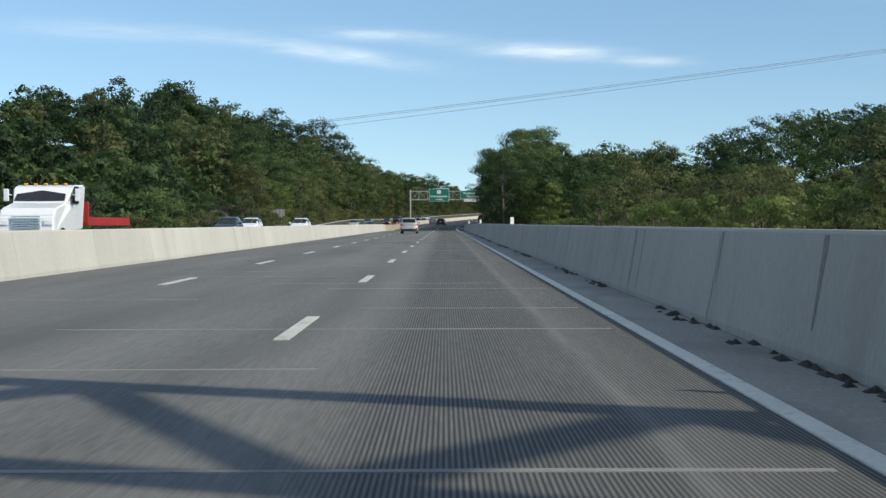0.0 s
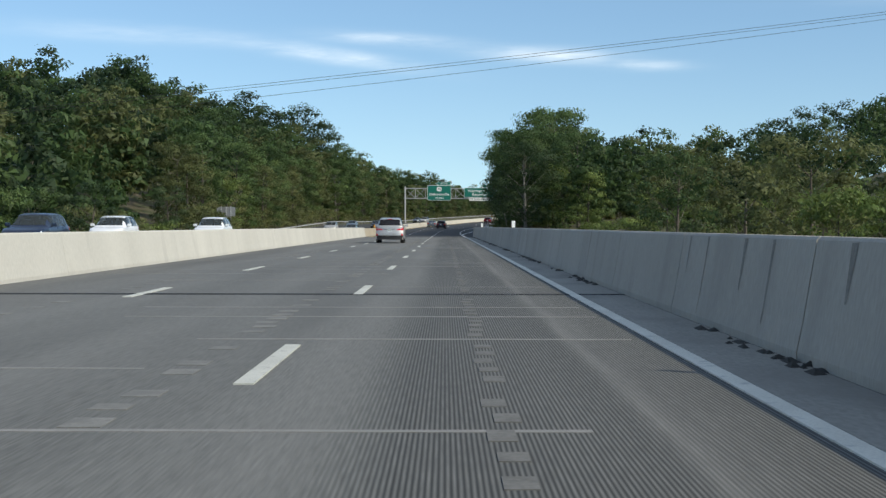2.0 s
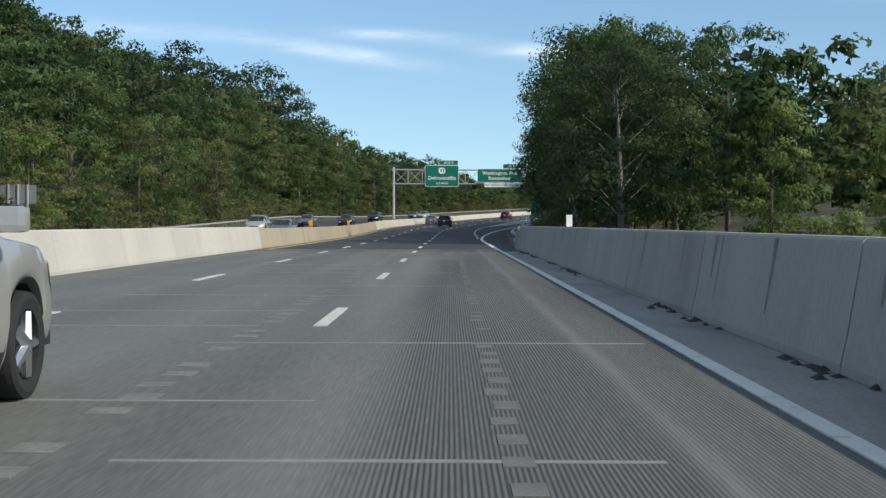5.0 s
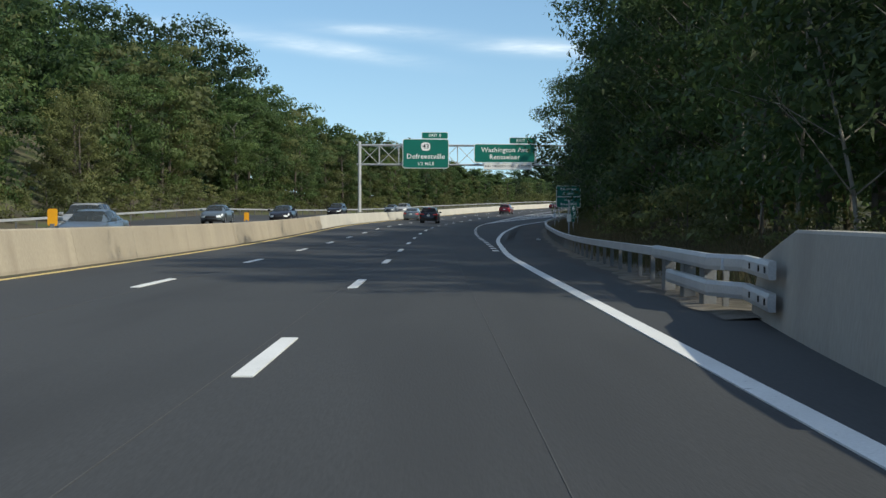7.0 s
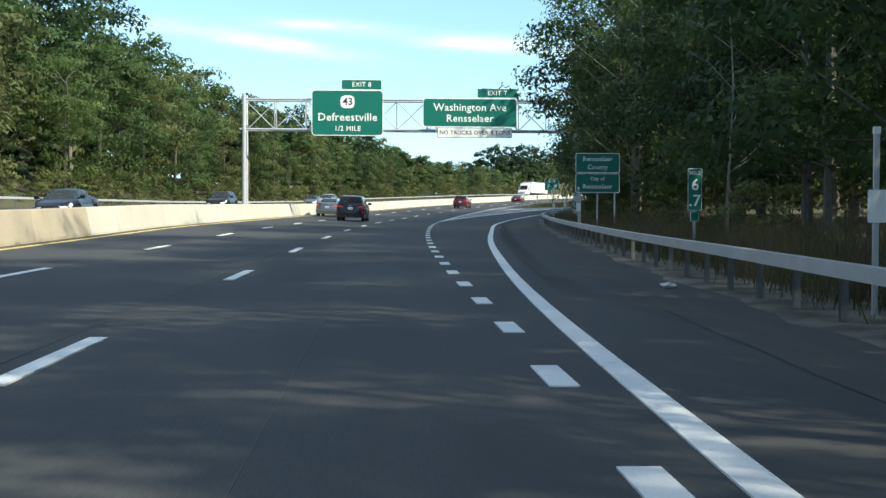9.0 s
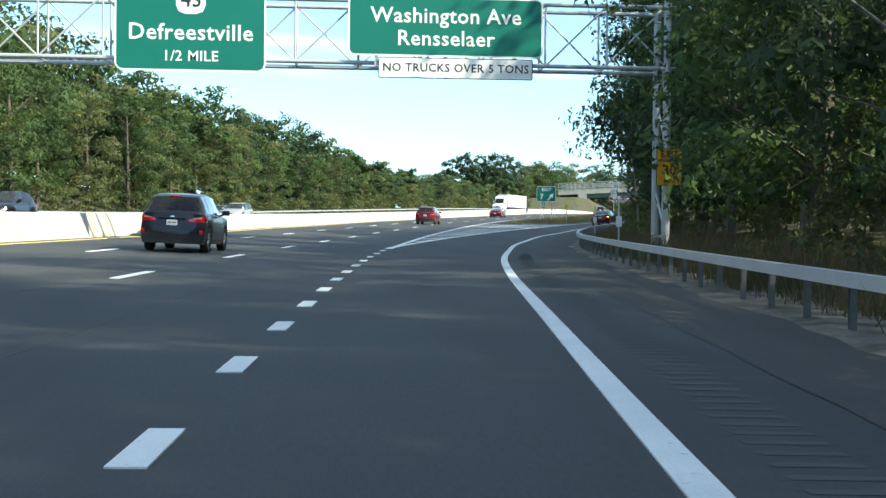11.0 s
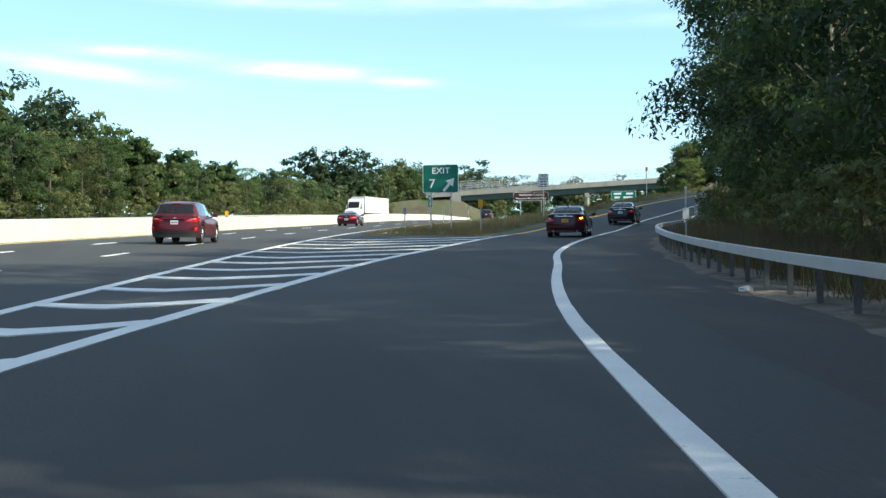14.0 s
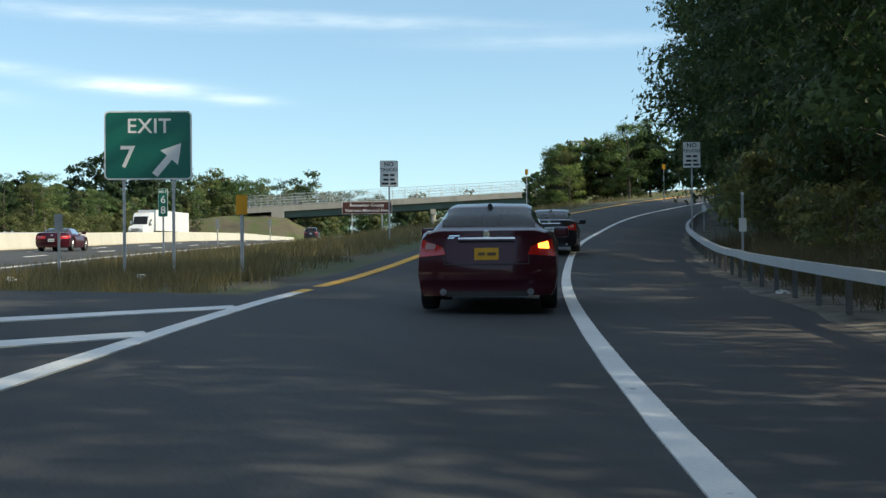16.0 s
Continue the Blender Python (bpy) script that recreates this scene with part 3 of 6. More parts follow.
part_mesh("end_block", strip_mesh("end_block", end_rows, True), CONCRETE, right_wall, "flared end block with a sloping top")
median = thing("median_barrier", (0, 0, 0), "pale sunlit concrete median barrier in cast lengths", "barrier")
tagged(median, kind="structure")
# on the bridge the paler concrete paints in stronger sun; past y 268 it is newer
for y in frange(-60, 640, 6.1)[:-1]:
    part_mesh("barrier_segment", barrier_piece(y + 0.012, y + 6.1 - 0.012, main_x, -9.25, 1.0 if y < 180 else 0.93, 0), NEW_SUNLIT_CONCRETE if y < 180 else TAN_CONCRETE if y < 268 else NEW_SUNLIT_CONCRETE, median)

# ---- guide rails ----
def guide_rail(name, fx, fz, y0, y1, label, size=(0.15, 0.15), top=lambda y: 0.69, spacing=1.83):
    rail = thing(name, (0, 0, 0), label, "guide rail")
    rows = []
    for y in frange(y0, y1, 1.8):
        row = []
        for o, h in ((-size[0] / 2, top(y) - size[1]), (-size[0] / 2, top(y)), (size[0] / 2, top(y)), (size[0] / 2, top(y) - size[1])):
            px, py = offset(fx, y, o)
            row.append((px, py, fz(py) + h))
        rows.append(row)
    part_mesh("box_beam", strip_mesh("box_beam", rows, True), GALVANISED, rail)
    bm = bmesh.new()
    for o in (-0.04, 0.04):
        add_box(bm, (0.075, 0.008, 0.84), (0, o, 0.24))
    add_box(bm, (0.008, 0.08, 0.84), (0, 0, 0.24))
    mesh = bpy.data.meshes.new("post")
    bm.to_mesh(mesh)
    bm.free()
    mesh.materials.append(POST)
    for y in frange(y0 + 0.8, y1, spacing):
        post = part_mesh("post", mesh, None, rail)
        x, py = offset(fx, y, 0.12)
        post.matrix_basis = pose(x, py, fz(y) - 0.16, 0, 0, -math.degrees(math.atan(fx(y + 0.5) - fx(y - 0.5))))
    return rail


guide_rail("guide_rail", rail_x, ramp_z, 193.2, 500, "galvanised box-beam guide rail on thin steel posts", top=lambda y: float(np.interp(y, (200, 218, 232, 245), (0.69, 0.63, 0.63, 0.67))))
far_rail_x = lambda y: offset(main_x, y, -25.0)[0]
far_rail_z = lambda y: opp_z(y, -24.8)
guide_rail("guide_rail", far_rail_x, far_rail_z, 196, 620, "galvanised guide rail beyond the opposite lanes", spacing=3.66)

# two stacked beams bolted to the end block
double = thing("guide_rail", (0, 0, 0), "pair of galvanised beams bolted to the parapet end block", "guide rail")
SLOT = material("dark_bolt_slot", (0.02, 0.02, 0.02), 0.8, vary=0.05, scale=1, fine=20, bump=0)
for y1, zc in ((199.0, 0.64), (197.4, 0.30)):
    rows = []
    for y in frange(190.5, y1, 0.8):
        x = 3.02 + 0.07 * max(0, y - 185) ** 1.2 - 0.36 - 0.02 if y < 192.9 else rail_x(y) - 0.16
        rows.append([(x - 0.04, y, road_z(y) + zc - 0.10), (x - 0.06, y, road_z(y) + zc - 0.05), (x - 0.06, y, road_z(y) + zc + 0.05), (x - 0.04, y, road_z(y) + zc + 0.10),
                     (x + 0.03, y, road_z(y) + zc + 0.10), (x + 0.03, y, road_z(y) + zc - 0.10)])
    part_mesh("beam", strip_mesh("beam", rows, True), GALVANISED, double)
    for y in (190.7, 191.2, 192.0):
        bm = bmesh.new()
        x = 3.02 + 0.07 * max(0, y - 185) ** 1.2 - 0.36 - 0.02
        add_box(bm, (0.02, 0.05, 0.07), (x - 0.062, y, road_z(y) + zc))
        part("bolt_slot", bm, SLOT, double)
for y in (194.6, 196.4, 198.4):
    bm = bmesh.new()
    add_box(bm, (0.18, 0.3, 1.0), (rail_x(y) - 0.02, y, road_z(y) + 0.2), bevel=0.02)
    part("post", bm, POST, double)
# rumble strip cut in the shoulder, and the paving seams
RUMBLE = material("polished_rumble_groove", (0.064, 0.063, 0.061), 0.9, vary=0.1, scale=0.5, fine=40)
vs, fs_ = [], []
y = 245.0
while y < 430:
    for d0, d1, w in ((0.45, 0.9, 0.11),):
        (ax, ay), (bx, by), n = offset(edge_x, y, d0), offset(edge_x, y, d1), len(vs)
        vs += [(ax, ay, ramp_z(ay) + 0.003), (bx, by, ramp_z(by) + 0.003), (bx, by + w, ramp_z(by + w) + 0.003), (ax, ay + w, ramp_z(ay + w) + 0.003)]
        fs_.append((n, n + 1, n + 2, n + 3))
    y += 0.31
part_mesh("rumble_strip", mesh_from("rumble_strip", vs, fs_), RUMBLE, markings, "rumble grooves along the shoulder")
OLD_ASPHALT = material("weathered_shoulder_asphalt", (0.050, 0.045, 0.043), 0.92, vary=0.22, scale=2.5, fine=45, bump=0.35, stretch3=(1, 0.25, 1), stain=((0.068, 0.061, 0.055), 0.55, 0.72, 0.8))
VERGE = material("gravelly_verge_soil", (0.150, 0.132, 0.108), 0.95, vary=0.35, scale=0.8, fine=16, bump=0.6, stain=((0.07, 0.062, 0.045), 0.48, 0.62, 1.4))
rows, verge_rows = [], []
for y in frange(192, 500, 1.2):
    z = ramp_z(y)
    inner = edge_x(y) + 1.36 + 0.02 * math.sin(y * 1.7)
    outer = rail_x(y) - 0.25 + 0.10 * math.sin(y * 0.83) + 0.07 * math.sin(y * 2.9)
    rows.append([(max(inner, outer - 3.2) if inner < outer else outer - 0.05, y, z + 0.0065), (outer + 0.1, y, z + 0.0065)])
    verge_rows.append([(outer, y, z + 0.008), (outer + 0.35, y, z + 0.035), (outer + 0.9, y, z + 0.02), (rail_x(y) + 2.2, y, ground_z(rail_x(y) + 2.2, y) + 0.01)])
tagged(part_mesh("pavement", strip_mesh("pavement", rows), OLD_ASPHALT), "brownish weathered asphalt shoulder beside the guide rail", "shoulder", kind="structure")
tagged(part_mesh("trim", strip_mesh("trim", verge_rows), VERGE), "gravelly soil along the foot of the guide rail", "verge", kind="structure")
SEAM = material("tar_seam", (0.062, 0.061, 0.058), 0.8, vary=0.2, scale=0.5, fine=40, bump=0)
for d, ya, yb in ((0.22, DECK_END, 300), (-1.95, DECK_END, 420), (-5.2, DECK_END, 420)):
    ribbon("paving_seam", main_x, road_z, ya, yb, d, d + 0.008, 0.003, SEAM, markings, 4)

# ---- bridge deck details ----
STEEL_JOINT = material("dark_joint_steel", (0.035, 0.037, 0.04), 0.6, 0.4, vary=0.2, scale=1, fine=30)
WORN = material("worn_concrete_patch", (0.178, 0.175, 0.163), 0.9, vary=0.2, scale=0.3, fine=30, bump=0.1, stain=((0.14, 0.14, 0.131), 0.45, 0.6, 4))
FAINT_WORN = material("faint_worn_concrete", (0.125, 0.123, 0.115), 0.9, vary=0.2, scale=0.3, fine=30, bump=0.1)
PALE_CUT = material("pale_mortar", (0.215, 0.21, 0.2), 0.9, vary=0.15, scale=0.6, fine=30, bump=0.1, stain=((0.2, 0.2, 0.19), 0.5, 0.65, 3))
SHOULDER = material("clean_shoulder_concrete", (0.29, 0.272, 0.235), 0.9, vary=0.16, scale=1.5, fine=25, bump=0.15, stain=((0.20, 0.188, 0.165), 0.5, 0.68, 0.9), stretch3=(1, 0.4, 1))
for y in (66.15, 178.8):
    joint = thing("expansion_joint", (0, y, 0), "dark steel and rubber expansion joint across the deck", "expansion joint")
    bm = bmesh.new()
    add_box(bm, (30.2, 0.26, 0.3), (-12, 0, road_z(y) - 0.165))
    part("seal", bm, RUBBER, joint)
    for o in (-0.14, 0.14, 0.0):
        bm = bmesh.new()
        add_box(bm, (30.2, 0.04, 0.04), (-12, o, road_z(y) - 0.012), bevel=0.005)
        part("steel_edge", bm, STEEL_JOINT, joint)
scars = thing("pavement_scar", (0, 0, 0), "pale worn patches and saw-cut lines in the deck", "pavement scar")
tagged(scars, kind="structure")
for a, b in ((-60, 66.0), (66.3, 178.6)):
    ribbon("shoulder_strip", straight, road_z, a, b, 1.95, 2.70, 0.004, SHOULDER, scars, 6)
y = -20.0
k = 0
while y < 176:
    y += 1.8 + 2.6 * rng0.random()
    if abs(y - 66) < 1.5:
        continue
    a = -8.6 + 7.5 * rng0.random()
    b = min(1.6, a + 2.0 + 6 * rng0.random())
    rows = [[(x, y, road_z(y) + 0.004), (x, y + 0.05 + 0.05 * rng0.random(), road_z(y) + 0.004)] for x in frange(a, b, 1.5)]
    part_mesh("saw_cut", strip_mesh("saw_cut", flush(rows)), PALE_CUT, scars)
for x0, ya, yb, gap in ((-2.40, 30, 175, 0.65), (0.04, 38, 176, 0.65), (-6.1, 30, 120, 0.65)):
    for y in frange(ya, yb, gap):
        if rng0.random() < (0.25 if x0 > -1 else 0.3) or (x0 < -3 and math.sin(y * 0.21 + x0) < -0.2) or abs(y - 66) < 1.0:
            continue
        x, hl, hw = x0 + 0.02 * rng0.normal(), 0.13 + 0.06 * rng0.random(), 0.08 if x0 > -1 else 0.125
        rows = [[(x - hw, y - hl, road_z(y) + 0.005), (x + hw, y - hl, road_z(y) + 0.005)], [(x - hw, y + hl, road_z(y) + 0.005), (x + hw, y + hl, road_z(y) + 0.005)]]
        part_mesh("worn_patch", strip_mesh("worn_patch", flush(rows)), WORN if x0 < -1 else FAINT_WORN, scars)
# ---- trees ----
rng = np.random.default_rng(7)


def leaf_cloud(centres, radii, count, size, seed, squash=0.8, sprigs=9):
    """Small leaves gathered in sprigs over a set of lobes: points, faces and the bough's own outward direction for each point."""
    r = np.random.default_rng(seed)
    c = np.array(centres, float)
    rad = np.array(radii, float)
    n_s = len(c) * sprigs
    lobe = np.repeat(np.arange(len(c)), sprigs)
    way = r.normal(size=(n_s, 3))
    way /= np.linalg.norm(way, axis=1)[:, None]
    way[:, 2] = np.where(way[:, 2] < -0.35, -way[:, 2] * 0.6, way[:, 2])
    sc = c[lobe] + way * (rad[lobe] * (0.55 + 0.4 * r.random(n_s)))[:, None] * np.array((1, 1, squash))
    sr = rad[lobe] * (0.26 + 0.24 * r.random(n_s))
    pick = r.choice(n_s, count, p=sr**2 / (sr**2).sum())
    d = r.normal(size=(count, 3))
    d /= np.linalg.norm(d, axis=1)[:, None]
    p = sc[pick] + d * (sr[pick] * (1.12 - 0.7 * r.random(count) ** 2))[:, None] * np.array((1.25, 1.25, 0.62))
    out = d * 0.75 + way[pick] * 0.8
    n = out + np.array((0, 0, 0.3)) + r.normal(size=(count, 3)) * 0.5
    n /= np.linalg.norm(n, axis=1)[:, None]
    t = np.cross(n, r.normal(size=(count, 3)))
    t /= np.linalg.norm(t, axis=1)[:, None]
    b = np.cross(n, t)
    s = size * (0.6 + 0.8 * r.random(count))[:, None]
    v = np.stack([p - t * s * 0.8 - b * s * 0.5, p + t * s * 0.9 + np.array((0, 0, -0.3)) * s, p - t * s * 0.7 + b * s * 0.55], 1).reshape(-1, 3)
    shade = out * 0.65 + n * 0.55
    shade /= np.linalg.norm(shade, axis=1)[:, None]
    return v, np.arange(count * 3).reshape(-1, 3), np.repeat(shade, 3, axis=0)


def leaf_mesh(name, v, f, shade):
    mesh = bpy.data.meshes.new(name)
    mesh.from_pydata(v.tolist(), [], f.tolist())
    mesh.polygons.foreach_set("use_smooth", [True] * len(mesh.polygons))
    mesh.update()
    mesh.normals_split_custom_set_from_vertices(shade.tolist())
    return mesh


def make_tree(name, height, spread, leaves, size, leaf, bark, seed, label, lobes=16, base=0.25):
    """Tapered trunk with limbs, each limb ending in a lobe of leaf sprays."""
    r = np.random.default_rng(seed)
    tree = thing(name, (0, 0, 0), label, "tree", "roadside trees")
    bm = bmesh.new()
    lean = r.normal(size=2) * 0.03 * height
    top = Vector((lean[0], lean[1], height * 0.82))
    add_bar(bm, (0, 0, -0.8), (lean[0] * 0.4, lean[1] * 0.4, height * 0.4), 0.018 * height, 7, 0.013 * height)
    add_bar(bm, (lean[0] * 0.4, lean[1] * 0.4, height * 0.4), top, 0.013 * height, 6, 0.003 * height)
    centres, radii = [], []
    for i in range(lobes):
        k = base + (1 - base) * (i + 0.5) / lobes
        a = i * 2.4 + r.random() * 0.9
        reach = spread * (0.35 + 0.65 * math.sin(math.pi * min(1, (k - base) / (1 - base) * 0.82 + 0.12))) * (0.55 + 0.5 * r.random())
        z = height * k * (0.97 + 0.05 * r.random())
        e = Vector((math.cos(a) * reach, math.sin(a) * reach, z))
        rad = spread * (0.30 + 0.22 * r.random())
        e.z = min(e.z, height - rad * 0.7)
        centres.append(e)
        radii.append(rad)
        root_z = max(height * 0.15, e.z - reach * 0.7 - rad * 0.4)
        f = min(1, root_z / (height * 0.82))
        add_bar(bm, (lean[0] * f, lean[1] * f, root_z), e, 0.0032 * height, 4, 0.0008 * height)
    part("trunk", bm, bark, tree)
    part_mesh("crown", leaf_mesh("crown", *leaf_cloud(centres, radii, leaves * 2, size * 0.8, seed + 50)), leaf, tree)
    return tree


KINDS = [
    make_tree("tree", 16, 4.6, 3500, 0.23, LEAF, BARK, 1, "tall broadleaf tree with dense green crown", 22, 0.08),
    make_tree("tree", 14, 4.4, 3200, 0.23, LEAF_OLIVE, BARK, 2, "olive-green broadleaf tree with thin branches", 20, 0.05),
    make_tree("tree", 17, 4.2, 3200, 0.23, LEAF_DARK, BARK, 3, "tall dark green tree on the wooded slope", 22, 0.12),
    make_tree("tree", 10, 3.4, 2400, 0.21, LEAF_BRIGHT, BARK, 4, "young yellow-green tree at the wood's edge", 16, 0.04),
    make_tree("tree", 18, 4.6, 2800, 0.24, LEAF, PALE_BARK, 5, "tall tree with pale bare trunk and high crown", 18, 0.42),
    make_tree("shrub", 3.6, 2.2, 520, 0.19, LEAF_OLIVE, BARK, 6, "low leafy shrub beside the road", 12, 0.05),
    make_tree("tree", 14, 4.3, 5600, 0.165, LEAF, BARK, 11, "leafy tree leaning over the guide rail", 26, 0.10),
    make_tree("tree", 13, 4.0, 5200, 0.165, LEAF_DARK, PALE_BARK, 12, "shaded tree with pale trunk behind the rail", 24, 0.14),
]
used = set()


def plant(kind, x, y, scale=1.0, turn=None, sink=0.0):
    k = KINDS[kind]
    m = pose(x, y, ground_z(x, y) - sink, 0, 0, rng.random() * 360 if turn is None else turn)
    if kind not in used:
        used.add(kind)
        t = k
        t.matrix_basis = m
    else:
        t = copy_thing(k, m)
    t.scale = (scale * (0.9 + 0.2 * rng.random()),) * 2 + (scale,)
    return t


def choose(weights):
    return int(rng.choice(len(weights), p=np.array(weights) / sum(weights)))


woods = {0: [], 1: [], 2: [], 3: []}


def deep(kind, x, y, height):
    """A tree deep in the wood: its crown joins the wood's mass."""
    woods[kind].append((x, y, height))


# right side, behind the guide rail: a close wood, lower at its edge, kept clear before the signs
for y in frange(196, 476, 5.6):
    yy = y + rng.normal() * 1.3
    gap = 4.1 + abs(rng.normal()) * 0.7 + (1.5 if y < 225 else 0)
    if 240 < yy < 300:
        gap += 0.5
    if 256 < yy < 292:
        gap += 2.3
    if 345 < yy < 430:
        gap += 0.9 if yy < 384 else 2.1
    if 312 < yy < 378:
        gap += 2.0 if yy < 323 else 1.5
    if 424 < yy < 448:
        gap += 2.0
    # past y 395 mostly the dark-leaved kind, its colour standing in for deep shade
    plant(6 + choose((1.2, 1) if y < 395 else (0.25, 1)), rail_x(yy) + gap, yy, (0.92 if y < 235 else 0.95 if y < 345 else 0.74 if 378 < y < 386 else 1.03 if y < 425 else 1.15) * (0.88 + 0.25 * rng.random()))
    if 280 < y < 303 or 378 < y < 386:
        continue
    plant(choose((2, 2, 3, 0.3, 1.8, 0)), rail_x(yy) + gap + 5.4 + rng.normal() * 0.8, yy + 2.5, (0.74 if y < 222 else 0.86 if y < 235 else 0.72 if 281 < y < 302 else 1.1 if y < 345 else 1.12 if y < 425 else 1.2) * (0.9 + 0.22 * rng.random()))
plant(7, rail_x(294) + 4.4, 294, 1.12)
plant(6, rail_x(330) + 6.2, 330, 1.0)
plant(6, rail_x(466) + 3.6, 466, 1.6)
plant(6, rail_x(452) + 3.8, 452, 1.45)
for y in frange(190, 476, 6.5):
    low = float(np.interp(y, (190, 222, 262, 276, 284, 302, 310, 374, 379, 384, 389), (0.4, 0.55, 1.1, 1.0, 0.4, 0.4, 1.0, 1.0, 0.5, 0.5, 1.0)))
    for gap in (17, 26, 37):
        spot = (choose((3, 2, 4)), rail_x(y) + gap + rng.normal() * 2, y + rng.normal() * 2, (14.5 + 3 * rng.random()) * (low if gap > 20 else (1 + low) / 2) * (0.8 if 345 < y < 425 else 1))
        # gaps in the wood let strips of sun across the road
        if gap > 20 or math.sin(y * 1.31) < 0.35:
            deep(*spot)
for y in frange(225, 470, 4.6):
    plant(5, rail_x(y) + 8.5 + rng.random() * 3.5, y + rng.normal(), 1.0 + 0.5 * rng.random())
for y in frange(481, 520, 6.5):
    plant(choose((2, 1, 2, 0.6, 0, 0)), rail_x(y) + 6.5, y, 0.62 + 0.2 * rng.random())
    deep(choose((3, 2, 4)), rail_x(y) + 15, y, 10 + 3 * rng.random())
for y in frange(198, 425, 4.2):
    if not (246 < y < 257 or 270 < y < 287 or 305 < y < 320):
        plant(5, rail_x(y) + 2.9 + rng.random() * 1.5, y + rng.normal() * 0.6, 0.3 + 0.35 * rng.random())
for y in frange(424, 500, 2.4):
    plant(5, rail_x(y) + 3.4 + rng.random() * 2.2, y + rng.normal() * 0.5, 0.75 + 0.6 * rng.random())
# right side, beside the bridge: low growth
for y in frange(70, 192, 8.5):
    for gap in (17, 25):
        yy = y + rng.normal() * 2
        plant(choose((0.4, 2.5, 0.2, 3, 0, 0)), 3 + gap - max(0, y - 150) * 0.12 + rng.normal() * 1.5, yy, 0.62 + 0.16 * rng.random())
    for gap in (34, 43, 54, 66):
        deep(choose((1, 3, 0, 3)), 3 + gap + rng.normal() * 2, y + rng.normal() * 2, 8.0 + 2.5 * rng.random())
# the hill farther right
for i in range(150):
    x, y = 66 + rng.random() * 130, 250 + rng.random() * 270
    if x > rail_x(y) + 45:
        deep(choose((2, 1, 5)), x, y, 17 + 5 * rng.random())
# left side, beyond the opposite lanes: a wooded slope, tallest before the bend
for y in frange(70, 640, 7.0):
    s_ = float(np.interp(y, (70, 200, 280, 340, 385, 400, 440, 480, 640), (0.58, 0.74, 0.85, 0.93, 0.82, 0.72, 0.74, 0.50, 0.30)))
    yy = y + rng.normal() * 2.0
    plant(choose((3, 3, 1.2, 1.2, 0.8, 0)), main_x(yy) - 30.5 + rng.normal() * 1.3, yy, s_ * (0.72 + 0.34 * rng.random()))
    for gap in (37, 44, 52, 61, 72, 84):
        if y > 430 and gap > 55:
            continue
        deep(choose((3, 1.6, 3)), main_x(y) - gap + rng.normal() * 2.5, y + rng.normal() * 2.5, (12.5 + 6.5 * rng.random()) * s_ / 0.9)
for x, y, hgt in ((-66, 318, 20), (-70, 323, 19), (-36, 378, 24), (-39, 383, 23), (-34, 386, 21), (-32, 371, 22), (-41, 372, 22)):
    deep(2, x, y, hgt)
CREST = ((-41, 380, 22.5), (-43, 376, 27), (-46, 371.5, 32), (-49, 365, 35), (-50, 356, 34), (-55, 347, 32), (-58.6, 341, 34.2), (-63, 333, 35), (-67, 326.5, 34.5), (-70, 321, 38),
         (-73.5, 315, 33.5), (-77, 309, 31.8), (-80, 303, 32), (-85, 296, 32), (-90, 288, 32))
for x, y, top_z in CREST:
    deep(2 if y > 345 else choose((2, 0, 3)), x, y, (top_z - ground_z(x, y)) * 1.04)
    deep(choose((2, 1, 3)), x + 6 + rng.normal(), y - 9, (top_z - ground_z(x + 6, y - 9)) * 0.82)
    deep(choose((2, 2, 1)), x + 11 + rng.normal(), y - 18, (top_z - ground_z(x + 11, y - 18)) * 0.62)
CREST = ((-36.5, 384, 19.5), (-34, 389, 21), (-32, 395, 21.8), (-30, 402, 24.4), (-28, 409, 23), (-24.8, 421, 23), (-24, 427, 20.5), (-21, 434, 17.7), (-19.6, 440, 16), (-18, 445, 18.4), (-16, 452, 19.4), (-14.2, 459, 19.4), (-11.2, 470, 19), (-9.5, 476, 17.8),
         (-7, 485.6, 19.9), (-4.5, 494.5, 20), (-3.2, 499, 18), (0, 511, 17.4), (4.3, 526, 17), (6.6, 535, 13.4), (10, 545, 11.5), (14, 556, 11))
for x, y, top_z in CREST:
    deep(choose((2, 2, 1, 1.6)), x, y, (top_z - ground_z(x, y)) * 1.05)
    deep(choose((2, 2, 1, 2)), x + 5 + rng.normal(), y - 3, (top_z - ground_z(x + 5, y - 3)) * 0.86)
    deep(choose((2, 2, 1, 2)), x + 9 + rng.normal(), y - 1, (top_z - ground_z(x + 9, y - 1)) * 0.62)
for x, y, top_z in ((104, 425, 36), (112, 430, 38), (120, 432, 39.5), (127, 430, 38), (134, 434, 40), (141, 430, 40), (149, 436, 41), (157, 432, 40), (98, 436, 34), (166, 430, 40)):
    deep(2, x, y, (top_z - ground_z(x, y)) * 1.04)
for y in frange(380, 640, 5.0):
    deep(choose((2, 2, 1, 1)), main_x(y) - 40 + rng.normal(), y, 6 + 2 * rng.random())
    deep(choose((2, 2, 1, 1)), main_x(y) - 31.5 + rng.normal() * 0.5, y + 2, 3.2 + 1.2 * rng.random())
for y in frange(300, 640, 5.0):
    deep(choose((2, 2, 1)), main_x(y) - 34 + rng.normal(), y, 5 + 2 * rng.random())
